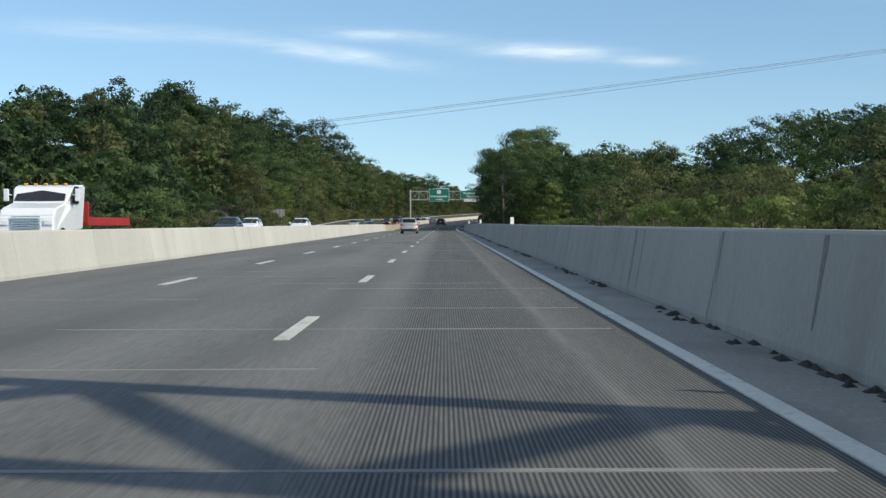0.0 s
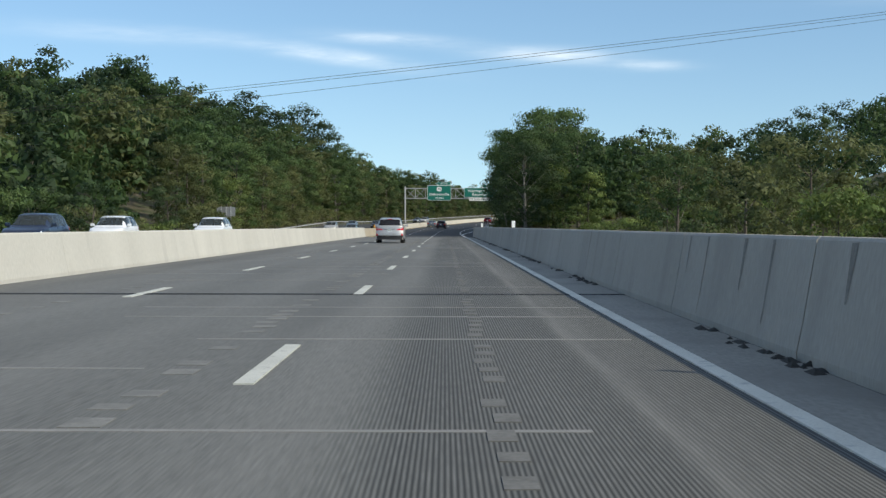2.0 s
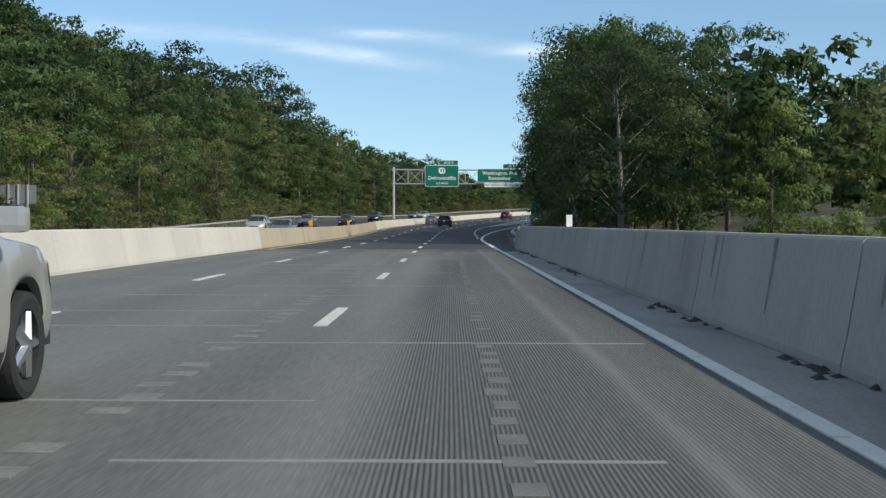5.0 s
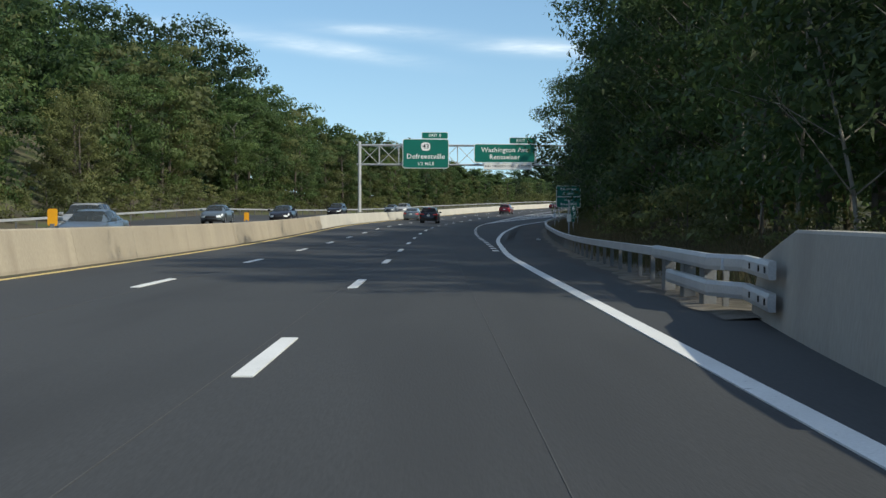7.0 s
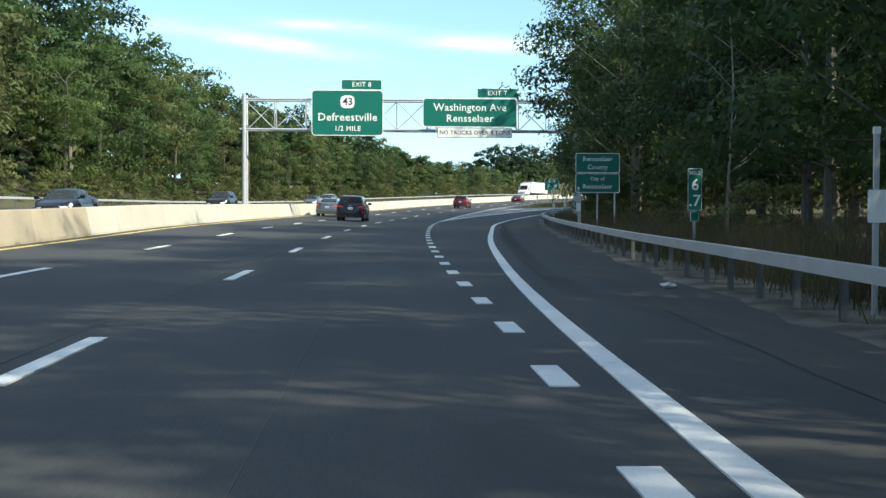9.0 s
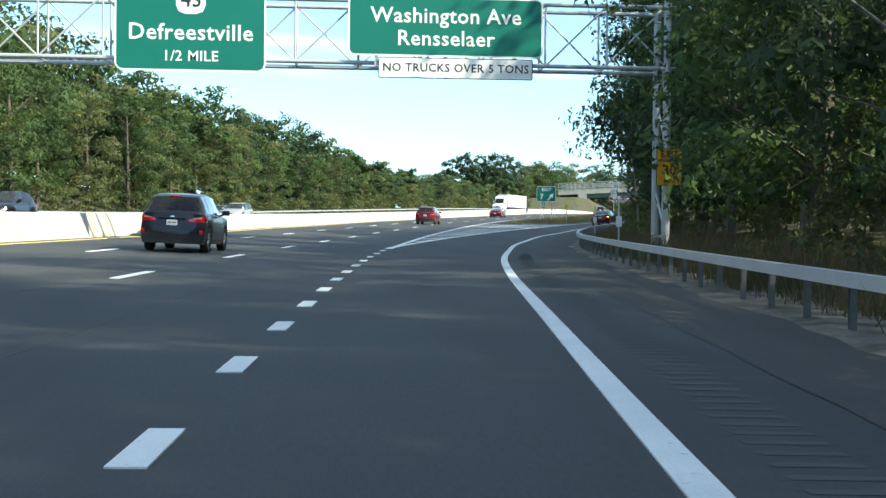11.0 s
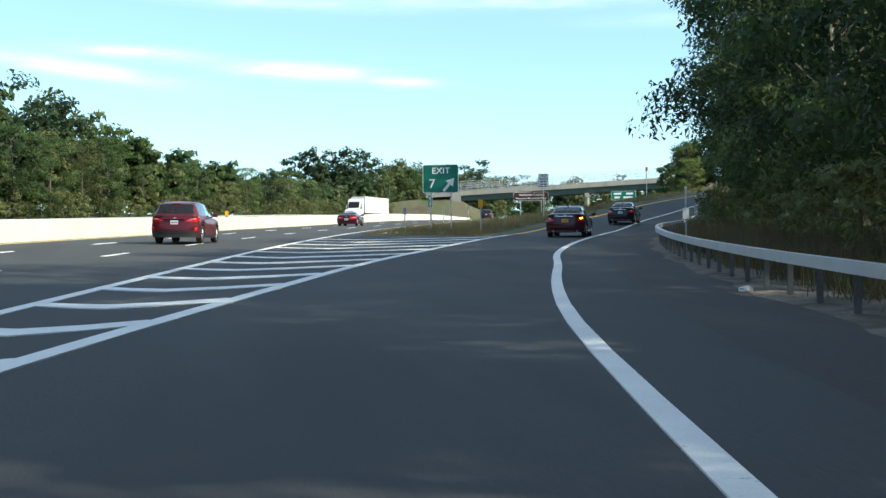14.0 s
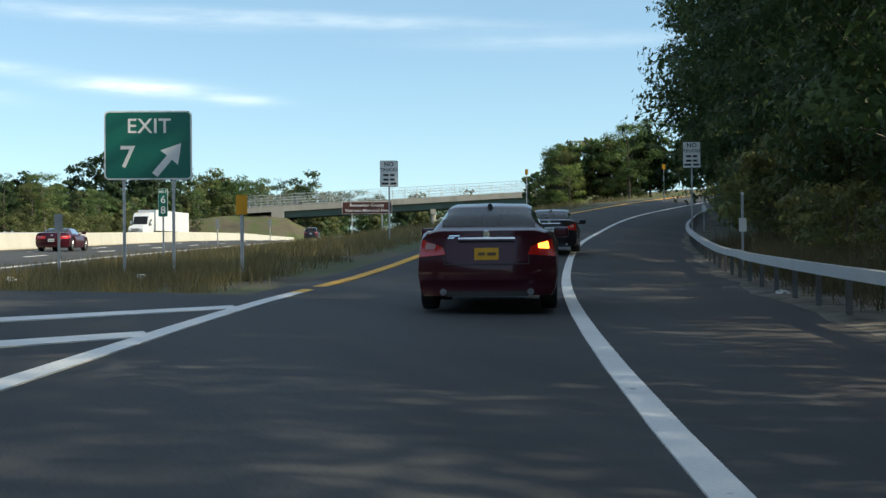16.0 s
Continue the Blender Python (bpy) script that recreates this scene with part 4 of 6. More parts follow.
for x, y, top_z in ((31, 645, 19), (34.5, 648, 22.5), (38, 645, 24.2), (42, 650, 24), (46.5, 650, 24.3), (51, 655, 24), (55, 660, 22.5), (40, 640, 20), (47, 641, 19), (60, 680, 21), (66, 700, 22), (72, 705, 21.5),
                    (19, 700, 20), (26, 700, 19.6), (12, 690, 17)):
    deep(2 if y < 670 else choose((2, 2, 1, 1)), x, y, (top_z - ground_z(x, y)) * 1.06)
for i in range(26):
    x = 84 + i * 3.6
    deep(choose((3, 2, 1)), x, 835 + rng.random() * 30, float(np.interp(x, (84, 104, 135, 180), (25, 28, 24, 20))) - rng.random() * 4)
for i in range(40):
    deep(choose((2, 2, 1)), 64 + rng.random() * 95, 652 + rng.random() * 34, 6 + 4 * rng.random())
for y in frange(90, 560, 5.0):
    plant(5, main_x(y) - 28 + rng.normal() * 0.6, y + rng.normal(), 0.45 + 0.5 * rng.random())
# beyond the bend: the far wood over the road, and the wood beside the top of the ramp
# few dark crowns here: the paler leaf colours stand in for haze and sun
for i in range(70):
    y = 680 + rng.random() * 170
    deep(choose((3, 3, 0.6, 2)), main_x(y) - 75 + rng.random() * 62, y, 13 + 6 * rng.random())
for i in range(80):
    y = 690 + rng.random() * 150
    deep(choose((3, 3, 0.5, 1.5)), main_x(y) + 8 + rng.random() * 120, y, 10 + 5 * rng.random())
for i in range(16):
    f = rng.random()
    plant(choose((3, 1, 2, 1, 0, 0)), 89 + f * 48, 536 - f * 22 + rng.random() * 14, 0.55 + 0.3 * f + 0.2 * rng.random())

for i in range(46):
    deep(choose((3, 3, 0.6)), 20 + i * 5.2 + rng.normal() * 2, 870 + rng.random() * 30, 17 + 5 * rng.random())
for i in range(44):
    deep(choose((3, 2, 0.8)), 91 + i * 1.15 + rng.normal(), 545 - i * 0.6 + rng.random() * 14, 7 + i * 0.08 + 3.5 * rng.random())

for kind, (leaf, tone) in enumerate(((LEAF, "green"), (LEAF_OLIVE, "olive-green"), (LEAF_DARK, "dark green"), (LEAF_BRIGHT, "yellow-green"))):
    vs, fs, ns, total_v = [], [], [], 0
    for i, (x, y, hgt) in enumerate(woods[kind]):
        r = np.random.default_rng(1000 + kind * 500 + i)
        z0 = ground_z(x, y)
        sp = hgt * 0.27
        n_l = 11
        # crowns that stand nearer the road have smaller, closer leaves; the round dark trees by the overpass are dense
        d_ = x - main_x(y)
        fine_, leaf_size = (1.9, 0.28) if 0 < d_ < 60 and y < 194 else (1.2, 0.34) if 0 < d_ < 60 and y < 270 else (1.5, 0.33) if -56 < d_ < 0 and 200 < y < 560 else (1.8, 0.40) if kind == 2 and 635 < y < 665 else (1.0, 0.42)
        cs = [(x + math.cos(j * 2.4) * sp * (0.3 + 0.6 * r.random()) * (1.15 - j / n_l * 0.7), y + math.sin(j * 2.4) * sp * (0.3 + 0.6 * r.random()) * (1.15 - j / n_l * 0.7),
               z0 + hgt * (0.22 + 0.68 * (j + 0.5) / n_l)) for j in range(n_l)]
        v, f, sh = leaf_cloud(cs, [sp * (0.36 + 0.22 * r.random()) for _ in cs], int(820 * max(1, hgt / 17) ** 1.6 * fine_), leaf_size, 3000 + kind * 500 + i)
        vs.append(v)
        ns.append(sh)
        fs.append(f + total_v)
        total_v += len(v)
    mesh = leaf_mesh("woods", np.concatenate(vs), np.concatenate(fs), np.concatenate(ns))
    tagged(part_mesh("woods", mesh, leaf), "%s tree crowns massed deep in the roadside wood" % tone, "woods", kind="stuff")

# bare pale trees that stand before the dark wood
DEAD_BARK = material("bleached_bark", (0.24, 0.22, 0.19), 0.9, vary=0.25, scale=0.4, fine=18, bump=0.4, stretch3=(1, 1, 0.3))
for n_, (x, y, hgt) in enumerate(((7.4, 204.5, 8.5), (8.2, 210.5, 8.0), (7.2, 200, 6.0), (8.9, 216, 7.5), (10.4, 262, 7.0), (18.6, 338, 7.0))):
    r = np.random.default_rng(400 + n_)
    dead = thing("bare_tree", (x, y, ground_z(x, y)), "bare pale tree with thin dead branches at the wood's edge", "tree", "bare trees")
    bm = bmesh.new()
    p, way, rad = Vector((0, 0, -0.3)), Vector((r.normal() * 0.04, r.normal() * 0.04, 1)), 0.062
    knots = []
    for k in range(6):
        q = p + way.normalized() * hgt / 6
        add_bar(bm, p, q, rad, 7, rad * 0.82)
        knots.append((q.copy(), rad * 0.82))
        p, rad = q, rad * 0.82
        way += Vector((r.normal() * 0.05, r.normal() * 0.05, 0))
    part("trunk", bm, DEAD_BARK, dead)
    for k in range(9):
        q, rad = knots[1 + k % 5]
        a, up, length = r.random() * 6.283, 0.35 + 0.7 * r.random(), 1.2 + 1.8 * r.random()
        bm = bmesh.new()
        mid_ = q + Vector((math.cos(a), math.sin(a), up)) * length * 0.5
        tip = mid_ + Vector((math.cos(a + 0.3), math.sin(a + 0.3), up * 0.6)) * length * 0.5
        add_bar(bm, q, mid_, rad * 0.4, 5, rad * 0.28)
        add_bar(bm, mid_, tip, rad * 0.28, 5, rad * 0.08)
        add_bar(bm, mid_, mid_ + Vector((math.cos(a - 0.8), math.sin(a - 0.8), up)) * length * 0.35, rad * 0.2, 4, rad * 0.06)
        part("branch", bm, DEAD_BARK, dead)

# ---- grass and weeds ----
def grass_patch(name, spots, size, mat_, seed, label):
    """Upright blades in clumps at the given plan points."""
    r = np.random.default_rng(seed)
    vs = []
    for x, y in spots:
        z = ground_z(x, y)
        for _ in range(24):
            a, h = r.random() * 6.283, size * (0.35 + 1.0 * r.random())
            px, py = x + r.normal() * 0.26, y + r.normal() * 0.26
            w, lx, ly = 0.007 + 0.006 * r.random(), r.normal() * 0.3 * h, r.normal() * 0.3 * h
            c, s_ = math.cos(a) * w, math.sin(a) * w
            vs += [(px - c, py - s_, z), (px + c, py + s_, z), (px + lx, py + ly, z + h)]
    f = [(i, i + 1, i + 2) for i in range(0, len(vs), 3)]
    tagged(part_mesh(name, mesh_from(name, vs, f), mat_), label, "grass", kind="stuff")


BRUSH = leaf_material("brown_brush", (0.150, 0.122, 0.068), 0.1)
DARK_WEEDS = leaf_material("dark_weeds", (0.058, 0.072, 0.03), 0.2)
GREEN_GRASS = leaf_material("green_grass", (0.075, 0.095, 0.03), 0.2)
spots = []
for i in range(2600):
    y = 412 + rng.random() ** 1.3 * 90
    a, b = main_x(y) + 3.9, ramp_left_x(y) - 2.3
    if b > a and math.sin(y * 1.3 + 2 * math.sin(y * 0.31)) + rng.normal() * 0.7 > -0.5:
        spots.append((a + (b - a) * rng.random(), y))
grass_patch("grass", spots[:1700], 0.42, GRASS, 5, "tall dry grass in the gore between highway and ramp")
grass_patch("grass", spots[1700:], 0.26, GREEN_GRASS, 6, "green weeds in the gore between highway and ramp")
spots = [(rail_x(y) + 0.9 + abs(rng.normal()) * 2.3, y) for y in 194 + rng.random(4600) * 236]
grass_patch("grass", spots[:2600], 0.72, BRUSH, 8, "brown dry weeds behind the guide rail")
grass_patch("grass", spots[2600:], 0.5, DARK_WEEDS, 9, "green weeds behind the guide rail")
# ---- signs, gantries, poles ----
def word_mesh(text, size, spread):
    curve = bpy.data.curves.new("text", "FONT")
    curve.body, curve.size, curve.align_x, curve.align_y = text, size, "LEFT", "CENTER"
    curve.space_character = spread
    curve.extrude, curve.offset, curve.resolution_u = 0.002, 0.012 * size, 2
    tmp = bpy.data.objects.new("text", curve)
    scene.collection.objects.link(tmp)
    mesh = bpy.data.meshes.new_from_object(tmp.evaluated_get(bpy.context.evaluated_depsgraph_get()))
    bpy.data.objects.remove(tmp)
    mesh.name = "lettering"
    mesh.materials.clear()
    return mesh, max(v.co.x for v in mesh.vertices)


def letters(text, size, mat_, parent, at, turn=(90, 0, 0), name="lettering", spread=1.0):
    """Raised lettering in the built-in face, word by word, centred on at."""
    words = [word_mesh(w, size, spread) for w in text.split()]
    gap = size * 0.36
    x = at[0] - (sum(w for _, w in words) + gap * (len(words) - 1)) / 2
    for mesh, w in words:
        ob = part_mesh(name, mesh, mat_, parent)
        ob.matrix_basis = pose(x, at[1], at[2], *turn)
        x += w + gap
    return ob


def panel_mesh(w, h, r, depth=0.02, segments=5):
    """A rounded plate in the xz plane, facing -y, its centre at the origin."""
    bm = bmesh.new()
    pts = []
    for cx, cz, a0 in ((w / 2 - r, h / 2 - r, 0), (-w / 2 + r, h / 2 - r, 90), (-w / 2 + r, -h / 2 + r, 180), (w / 2 - r, -h / 2 + r, 270)):
        for i in range(segments + 1):
            a = radians(a0 + 90 * i / segments)
            pts.append((cx + r * math.cos(a), cz + r * math.sin(a)))
    front = [bm.verts.new((x, -depth / 2, z)) for x, z in pts]
    back = [bm.verts.new((x, depth / 2, z)) for x, z in pts]
    bm.faces.new(front[::-1])
    bm.faces.new(back)
    n = len(pts)
    for i in range(n):
        bm.faces.new((front[i], front[(i + 1) % n], back[(i + 1) % n], back[i]))
    bmesh.ops.recalc_face_normals(bm, faces=bm.faces)
    return bm


def put(ob, *at):
    ob.matrix_basis = pose(*at)
    return ob


def sign_face(parent, w, h, mat_, at, border=SIGN_WHITE, rim=0.03, radius=0.08, name="panel"):
    """Panel with a border: a plate in the border's colour and the field set just proud of it."""
    base = put(part(name, panel_mesh(w, h, radius), border, parent), *at)
    put(part("field", panel_mesh(w - 2 * rim, h - 2 * rim, max(0.01, radius - rim), 0.006), mat_, base), 0, -0.012, 0)
    return base


def text_on(face, text, size, x, z, mat_=SIGN_WHITE, spread=1.05):
    return letters(text, size, mat_, face, (x, -0.018, z), spread=spread)


def bars_on(face, w, size, x, z, mat_=SIGN_WHITE, words=(0.4, 0.35)):
    """Unreadable writing as plain bars."""
    a = x - w / 2
    for k in words:
        bm = bmesh.new()
        add_box(bm, (w * k, 0.004, size), (a + w * k / 2, -0.017, z))
        a += w * k + w * (1 - sum(words)) / max(1, len(words) - 1)
        part("lettering", bm, mat_, face)


def arrow_on(face, size, x, z, mat_=SIGN_WHITE):
    """A thick arrow pointing up to the right."""
    bm = bmesh.new()
    pts = [(-0.09, -0.55), (0.09, -0.55), (0.09, 0.05), (0.3, 0.05), (0, 0.55), (-0.3, 0.05), (-0.09, 0.05)]
    c = math.cos(radians(-40))
    s_ = math.sin(radians(-40))
    vs = [bm.verts.new((x + size * (px * c - pz * s_), -0.0175, z + size * (px * s_ + pz * c))) for px, pz in pts]
    bm.faces.new((vs[0], vs[1], vs[2], vs[6]))
    bm.faces.new((vs[2], vs[3], vs[4], vs[5], vs[6]))
    bmesh.ops.recalc_face_normals(bm, faces=bm.faces)
    return part("arrow", bm, mat_, face)


def sign_post(parent, x, z0, z1, radius=0.035, square=True, y=0.05, mat_=GALVANISED):
    bm = bmesh.new()
    if square:
        add_box(bm, (radius * 2, radius * 1.6, z1 - z0), (x, y, (z0 + z1) / 2), bevel=0.005)
    else:
        add_bar(bm, (x, y, z0), (x, y, z1), radius, 10)
    return part("post", bm, mat_, parent)


# overhead gantry across the lanes
GY, GX0, GX1 = 319.1, -8.9, 15.0
gantry = thing("sign_gantry", (0, GY, 0), "galvanised steel truss sign gantry spanning the highway", "sign gantry")
for side, gx_ in (("median", GX0), ("roadside", GX1)):
    base_z = road_z(GY) + (1.31 if gx_ < 0 else -0.1)
    for oy in (-0.75, 0.75):
        bm = bmesh.new()
        add_bar(bm, (gx_, oy, base_z), (gx_, oy, 9.75), 0.15, 14, 0.13)
        add_bar(bm, (gx_, oy, base_z), (gx_, oy, base_z + 0.05), 0.26, 14)
        part("column", bm, GALVANISED, gantry)
    z = base_z + 0.9
    up = True
    while z < 6.6:
        bm = bmesh.new()
        add_bar(bm, (gx_, -0.75 if up else 0.75, z), (gx_, 0.75 if up else -0.75, z + 1.55), 0.05, 8)
        part("brace", bm, GALVANISED, gantry)
        z += 1.55
        up = not up
    bm = bmesh.new()
    add_bar(bm, (gx_, -0.75, base_z + 0.8), (gx_, 0.75, base_z + 0.8), 0.05, 8)
    part("brace", bm, GALVANISED, gantry)
for cz in (9.36, 7.22):
    for oy in (-0.75, 0.75):
        bm = bmesh.new()
        add_bar(bm, (GX0 - 0.3, oy, cz), (GX1 + 0.3, oy, cz), 0.075, 10)
        part("chord", bm, GALVANISED, gantry)
nb = 11
for i in range(nb + 1):
    x = GX0 + (GX1 - GX0) * i / nb
    for oy in (-0.75, 0.75):
        bm = bmesh.new()
        add_bar(bm, (x, oy, 7.22), (x, oy, 9.36), 0.04, 7)
        part("upright", bm, GALVANISED, gantry)
        if i < nb:
            x2 = GX0 + (GX1 - GX0) * (i + 1) / nb
            a, b = (7.22, 9.36) if (i + (oy > 0)) % 2 else (9.36, 7.22)
            bm = bmesh.new()
            add_bar(bm, (x, oy, a), (x2, oy, b), 0.035, 7)
            part("diagonal", bm, GALVANISED, gantry)
    for cz in (7.22, 9.36):
        bm = bmesh.new()
        add_bar(bm, (x, -0.75, cz), (x, 0.75, cz), 0.03, 6)
        part("cross_tie", bm, GALVANISED, gantry)

s1 = thing("guide_sign", (-1.57, GY - 1.0, 8.40), "large green overhead guide sign with an exit tab", "road sign", "overhead signs")
f1 = sign_face(s1, 5.09, 3.24, GREEN_SIGN, (0, 0, 0), rim=0.06, radius=0.28)
text_on(f1, "Defreestville", 0.78, 0, -0.32)
text_on(f1, "1/2  MILE", 0.50, 0, -1.12)
shield = put(part("route_shield", panel_mesh(1.0, 0.92, 0.3, 0.01, 2), SIGN_WHITE, f1), 0, -0.02, 0.78)
letters("43", 0.72, SIGN_BLACK, shield, (0, -0.009, 0))
tab = sign_face(s1, 2.9, 0.74, GREEN_SIGN, (1.0, 0, 2.0), rim=0.045, radius=0.1, name="exit_tab")
text_on(tab, "EXIT  8", 0.46, 0, 0)
bm = bmesh.new()
for x in (-1.8, 0, 1.8):
    add_box(bm, (0.12, 0.22, 3.0), (x, 0.13, 0))
part("bracket", bm, GALVANISED, s1)
s2 = thing("guide_sign", (7.15, GY - 1.0, 8.47), "wide green overhead exit sign with an exit tab", "road sign", "overhead signs")
f2 = sign_face(s2, 6.75, 2.06, GREEN_SIGN, (0, 0, 0), rim=0.06, radius=0.24)
text_on(f2, "Washington Ave", 0.74, 0, 0.36)
text_on(f2, "Rensselaer", 0.74, 0, -0.42)
tab = sign_face(s2, 2.9, 0.70, GREEN_SIGN, (1.95, 0, 1.4), rim=0.045, radius=0.1, name="exit_tab")
text_on(tab, "EXIT  7", 0.46, 0, 0)
bm = bmesh.new()
for x in (-2.4, 0, 2.4):
    add_box(bm, (0.12, 0.22, 2.4), (x, 0.13, -0.2))
part("bracket", bm, GALVANISED, s2)
s3 = thing("regulatory_sign", (7.5, GY - 1.02, 7.04), "white overhead truck restriction sign with black letters", "road sign", "overhead signs")
f3 = sign_face(s3, 5.35, 0.72, SIGN_WHITE, (0, 0, 0), border=SIGN_BLACK, rim=0.03, radius=0.06)
text_on(f3, "NO TRUCKS OVER 5 TONS", 0.40, 0, 0, SIGN_BLACK)

# advisory speed plate on the gantry's roadside column
adv = thing("advisory_speed_sign", (GX1 + 0.05, GY - 0.98, 3.75), "amber exit speed sign with black letters on the gantry column", "road sign")
fa = sign_face(adv, 0.92, 0.42, AMBER_SIGN, (0, 0, 0.44), border=SIGN_BLACK, rim=0.02, radius=0.05)
text_on(fa, "EXIT", 0.30, 0, 0, SIGN_BLACK)
fb = sign_face(adv, 0.92, 0.86, AMBER_SIGN, (0, 0, -0.22), border=SIGN_BLACK, rim=0.02, radius=0.05)
text_on(fb, "30", 0.48, 0, 0.1, SIGN_BLACK)
text_on(fb, "MPH", 0.20, 0, -0.28, SIGN_BLACK)
bm = bmesh.new()
add_box(bm, (0.30, 0.08, 0.10), (0, 0.06, 0))
part("bracket", bm, GALVANISED, adv)

# exit gore sign
gore = thing("exit_sign", (26.67, 419.7, 0), "green exit sign with white arrow on two grey posts", "road sign", turn=-16)
gz = ground_z(26.67, 419.7)
fg = sign_face(gore, 2.2, 1.74, GREEN_SIGN, (0, 0, 5.84), rim=0.04, radius=0.13)
text_on(fg, "EXIT", 0.52, 0.02, 0.47)
text_on(fg, "7", 0.78, -0.52, -0.32)
arrow_on(fg, 0.95, 0.50, -0.35)
for x in (-0.62, 0.62):
    sign_post(gore, x, gz - 0.2, 6.6, 0.036)

# mile posts
def mile_post(x, y, top, upper, lower, turn):
    m = thing("mile_marker", (x, y, 0), "narrow green mile marker on a steel post", "road sign", "mile markers", turn)
    f = sign_face(m, 0.33, 0.98, GREEN_SIGN, (0, 0, top - 0.49), rim=0.012, radius=0.03)
    text_on(f, "MILE", 0.13, 0, 0.38)
    text_on(f, upper, 0.38, 0, 0.10)
    text_on(f, lower, 0.38, 0, -0.27)
    sign_post(m, 0, ground_z(x, y) - 0.2, top - 0.1, 0.03)
    return m


m67 = mile_post(8.15, 256.5, 2.28, "6", ".7", -3)
sign_face(m67, 0.2, 0.22, GREEN_SIGN, (0, 0, 1.16), rim=0.01, radius=0.02)
mile_post(28.3, 432.3, 5.45, "6", "8", -16)

# county line signs
cty = thing("county_line_sign", (10.9, 286.1, 0), "pair of green county and city signs on three posts", "road sign", turn=-5)
fc = sign_face(cty, 2.05, 0.92, GREEN_SIGN, (0, 0, 3.62), rim=0.03, radius=0.09)
text_on(fc, "Rensselaer", 0.30, 0, 0.18)
text_on(fc, "County", 0.30, 0, -0.2)
fd = sign_face(cty, 2.05, 0.90, GREEN_SIGN, (0, 0, 2.68), rim=0.03, radius=0.09)
text_on(fd, "City of", 0.22, 0, 0.2)
text_on(fd, "Rensselaer", 0.30, 0, -0.16)
for x in (-0.8, 0, 0.8):
    sign_post(cty, x, ground_z(10.9, 286) - 0.2, 4.0, 0.035)

# truck restriction signs beside the ramp
for x, y, top, turn in ((39.2, 441.8, 7.33, -20), (52.1, 437.6, 8.06, -24)):
    nt = thing("truck_restriction_sign", (x, y, 0), "white truck restriction sign with black letters on a post", "road sign", "truck restriction signs", turn)
    f = sign_face(nt, 0.80, 1.18, SIGN_WHITE, (0, 0, top - 0.59), border=SIGN_BLACK, rim=0.02, radius=0.05)
    text_on(f, "NO", 0.27, 0, 0.42, SIGN_BLACK)
    text_on(f, "TRUCKS", 0.20, 0, 0.17, SIGN_BLACK)
    for k, z in enumerate((-0.06, -0.26, -0.44)):
        bars_on(f, 0.5 if k < 2 else 0.66, 0.09, 0, z, SIGN_BLACK, (0.46, 0.4))
    sign_post(nt, 0, ground_z(x, y) - 0.2, top - 0.1, 0.035)

# brown memorial sign
br = thing("memorial_highway_sign", (49.8, 486, 0), "brown memorial highway sign on two posts", "road sign", turn=-14)
fbn = sign_face(br, 4.0, 0.98, BROWN_SIGN, (0, 0, 7.07), rim=0.03, radius=0.08)
text_on(fbn, "Rensselaer County", 0.34, 0, 0.2)
text_on(fbn, "Veterans Memorial Hwy", 0.34, 0, -0.22)
for x in (-1.2, 1.2):
    sign_post(br, x, ground_z(49.8, 486) - 0.3, 7.4, 0.05)

# far green sign by the overpass
fs = thing("guide_sign", (104, 612, 0), "distant green guide sign with two lines of writing", "road sign", turn=-18)
ff = sign_face(fs, 5.4, 2.0, GREEN_SIGN, (0, 0, 11.6), rim=0.05, radius=0.15)
bars_on(ff, 4.2, 0.42, 0, 0.42)
bars_on(ff, 4.0, 0.42, 0, -0.4, words=(0.3, 0.5))
for x in (-1.8, 1.8):
    sign_post(fs, x, ground_z(104, 612) - 0.3, 12, 0.07)

# small white sign higher on the ramp
rs = thing("ramp_sign", (60.6, 448.5, 0), "small white rectangular sign beside the ramp", "road sign", turn=-28)
fr = sign_face(rs, 0.62, 0.5, SIGN_WHITE, (0, 0, 8.1), border=SIGN_BLACK, rim=0.02, radius=0.03)
bars_on(fr, 0.4, 0.2, 0, 0, SIGN_BLACK, (0.3, 0.3, 0.2))
sign_post(rs, 0, ground_z(60.6, 448.5) - 0.2, 8.2, 0.03)

# back of a sign facing the opposite lanes
bs = thing("guide_sign", (-28.2, 207.2, 0), "grey back of a sign facing the opposite lanes", "road sign")
put(part("panel", panel_mesh(2.35, 1.2, 0.05), SIGN_BACK, bs, "bare aluminium back of the panel"), 0, 0, 3.05)
bm = bmesh.new()
add_box(bm, (1.3, 0.02, 0.55), (0, 0.0, 2.15))
part("panel", bm, SIGN_BACK, bs)
for x in (-0.62, 0, 0.62):
    sign_post(bs, x, ground_z(-28.2, 207) - 0.2, 3.7, 0.05, y=-0.06)

# delineators: white plates on posts behind the rail
for y in (240.7, 282, 317.0, 348.6, 382.3, 416.5, 447):
    x = rail_x(y) + 0.75
    z = ramp_z(y)
    de = thing("delineator", (x, y, 0), "white reflector plate on a tall steel post behind the rail", "delineator", "roadside delineators", -math.degrees(math.atan(rail_x(y + 1) - rail_x(y))))
    sign_post(de, 0, ground_z(x, y) - 0.2, z + 2.05, 0.03, y=0.03)
    put(part("plate", panel_mesh(0.2, 0.36, 0.02, 0.006), SIGN_WHITE, de), 0, -0.01, z + 1.22)
    put(part("cap", panel_mesh(0.075, 0.08, 0.01, 0.05), SIGN_WHITE, de, "white cap"), 0, 0.03, z + 2.05)
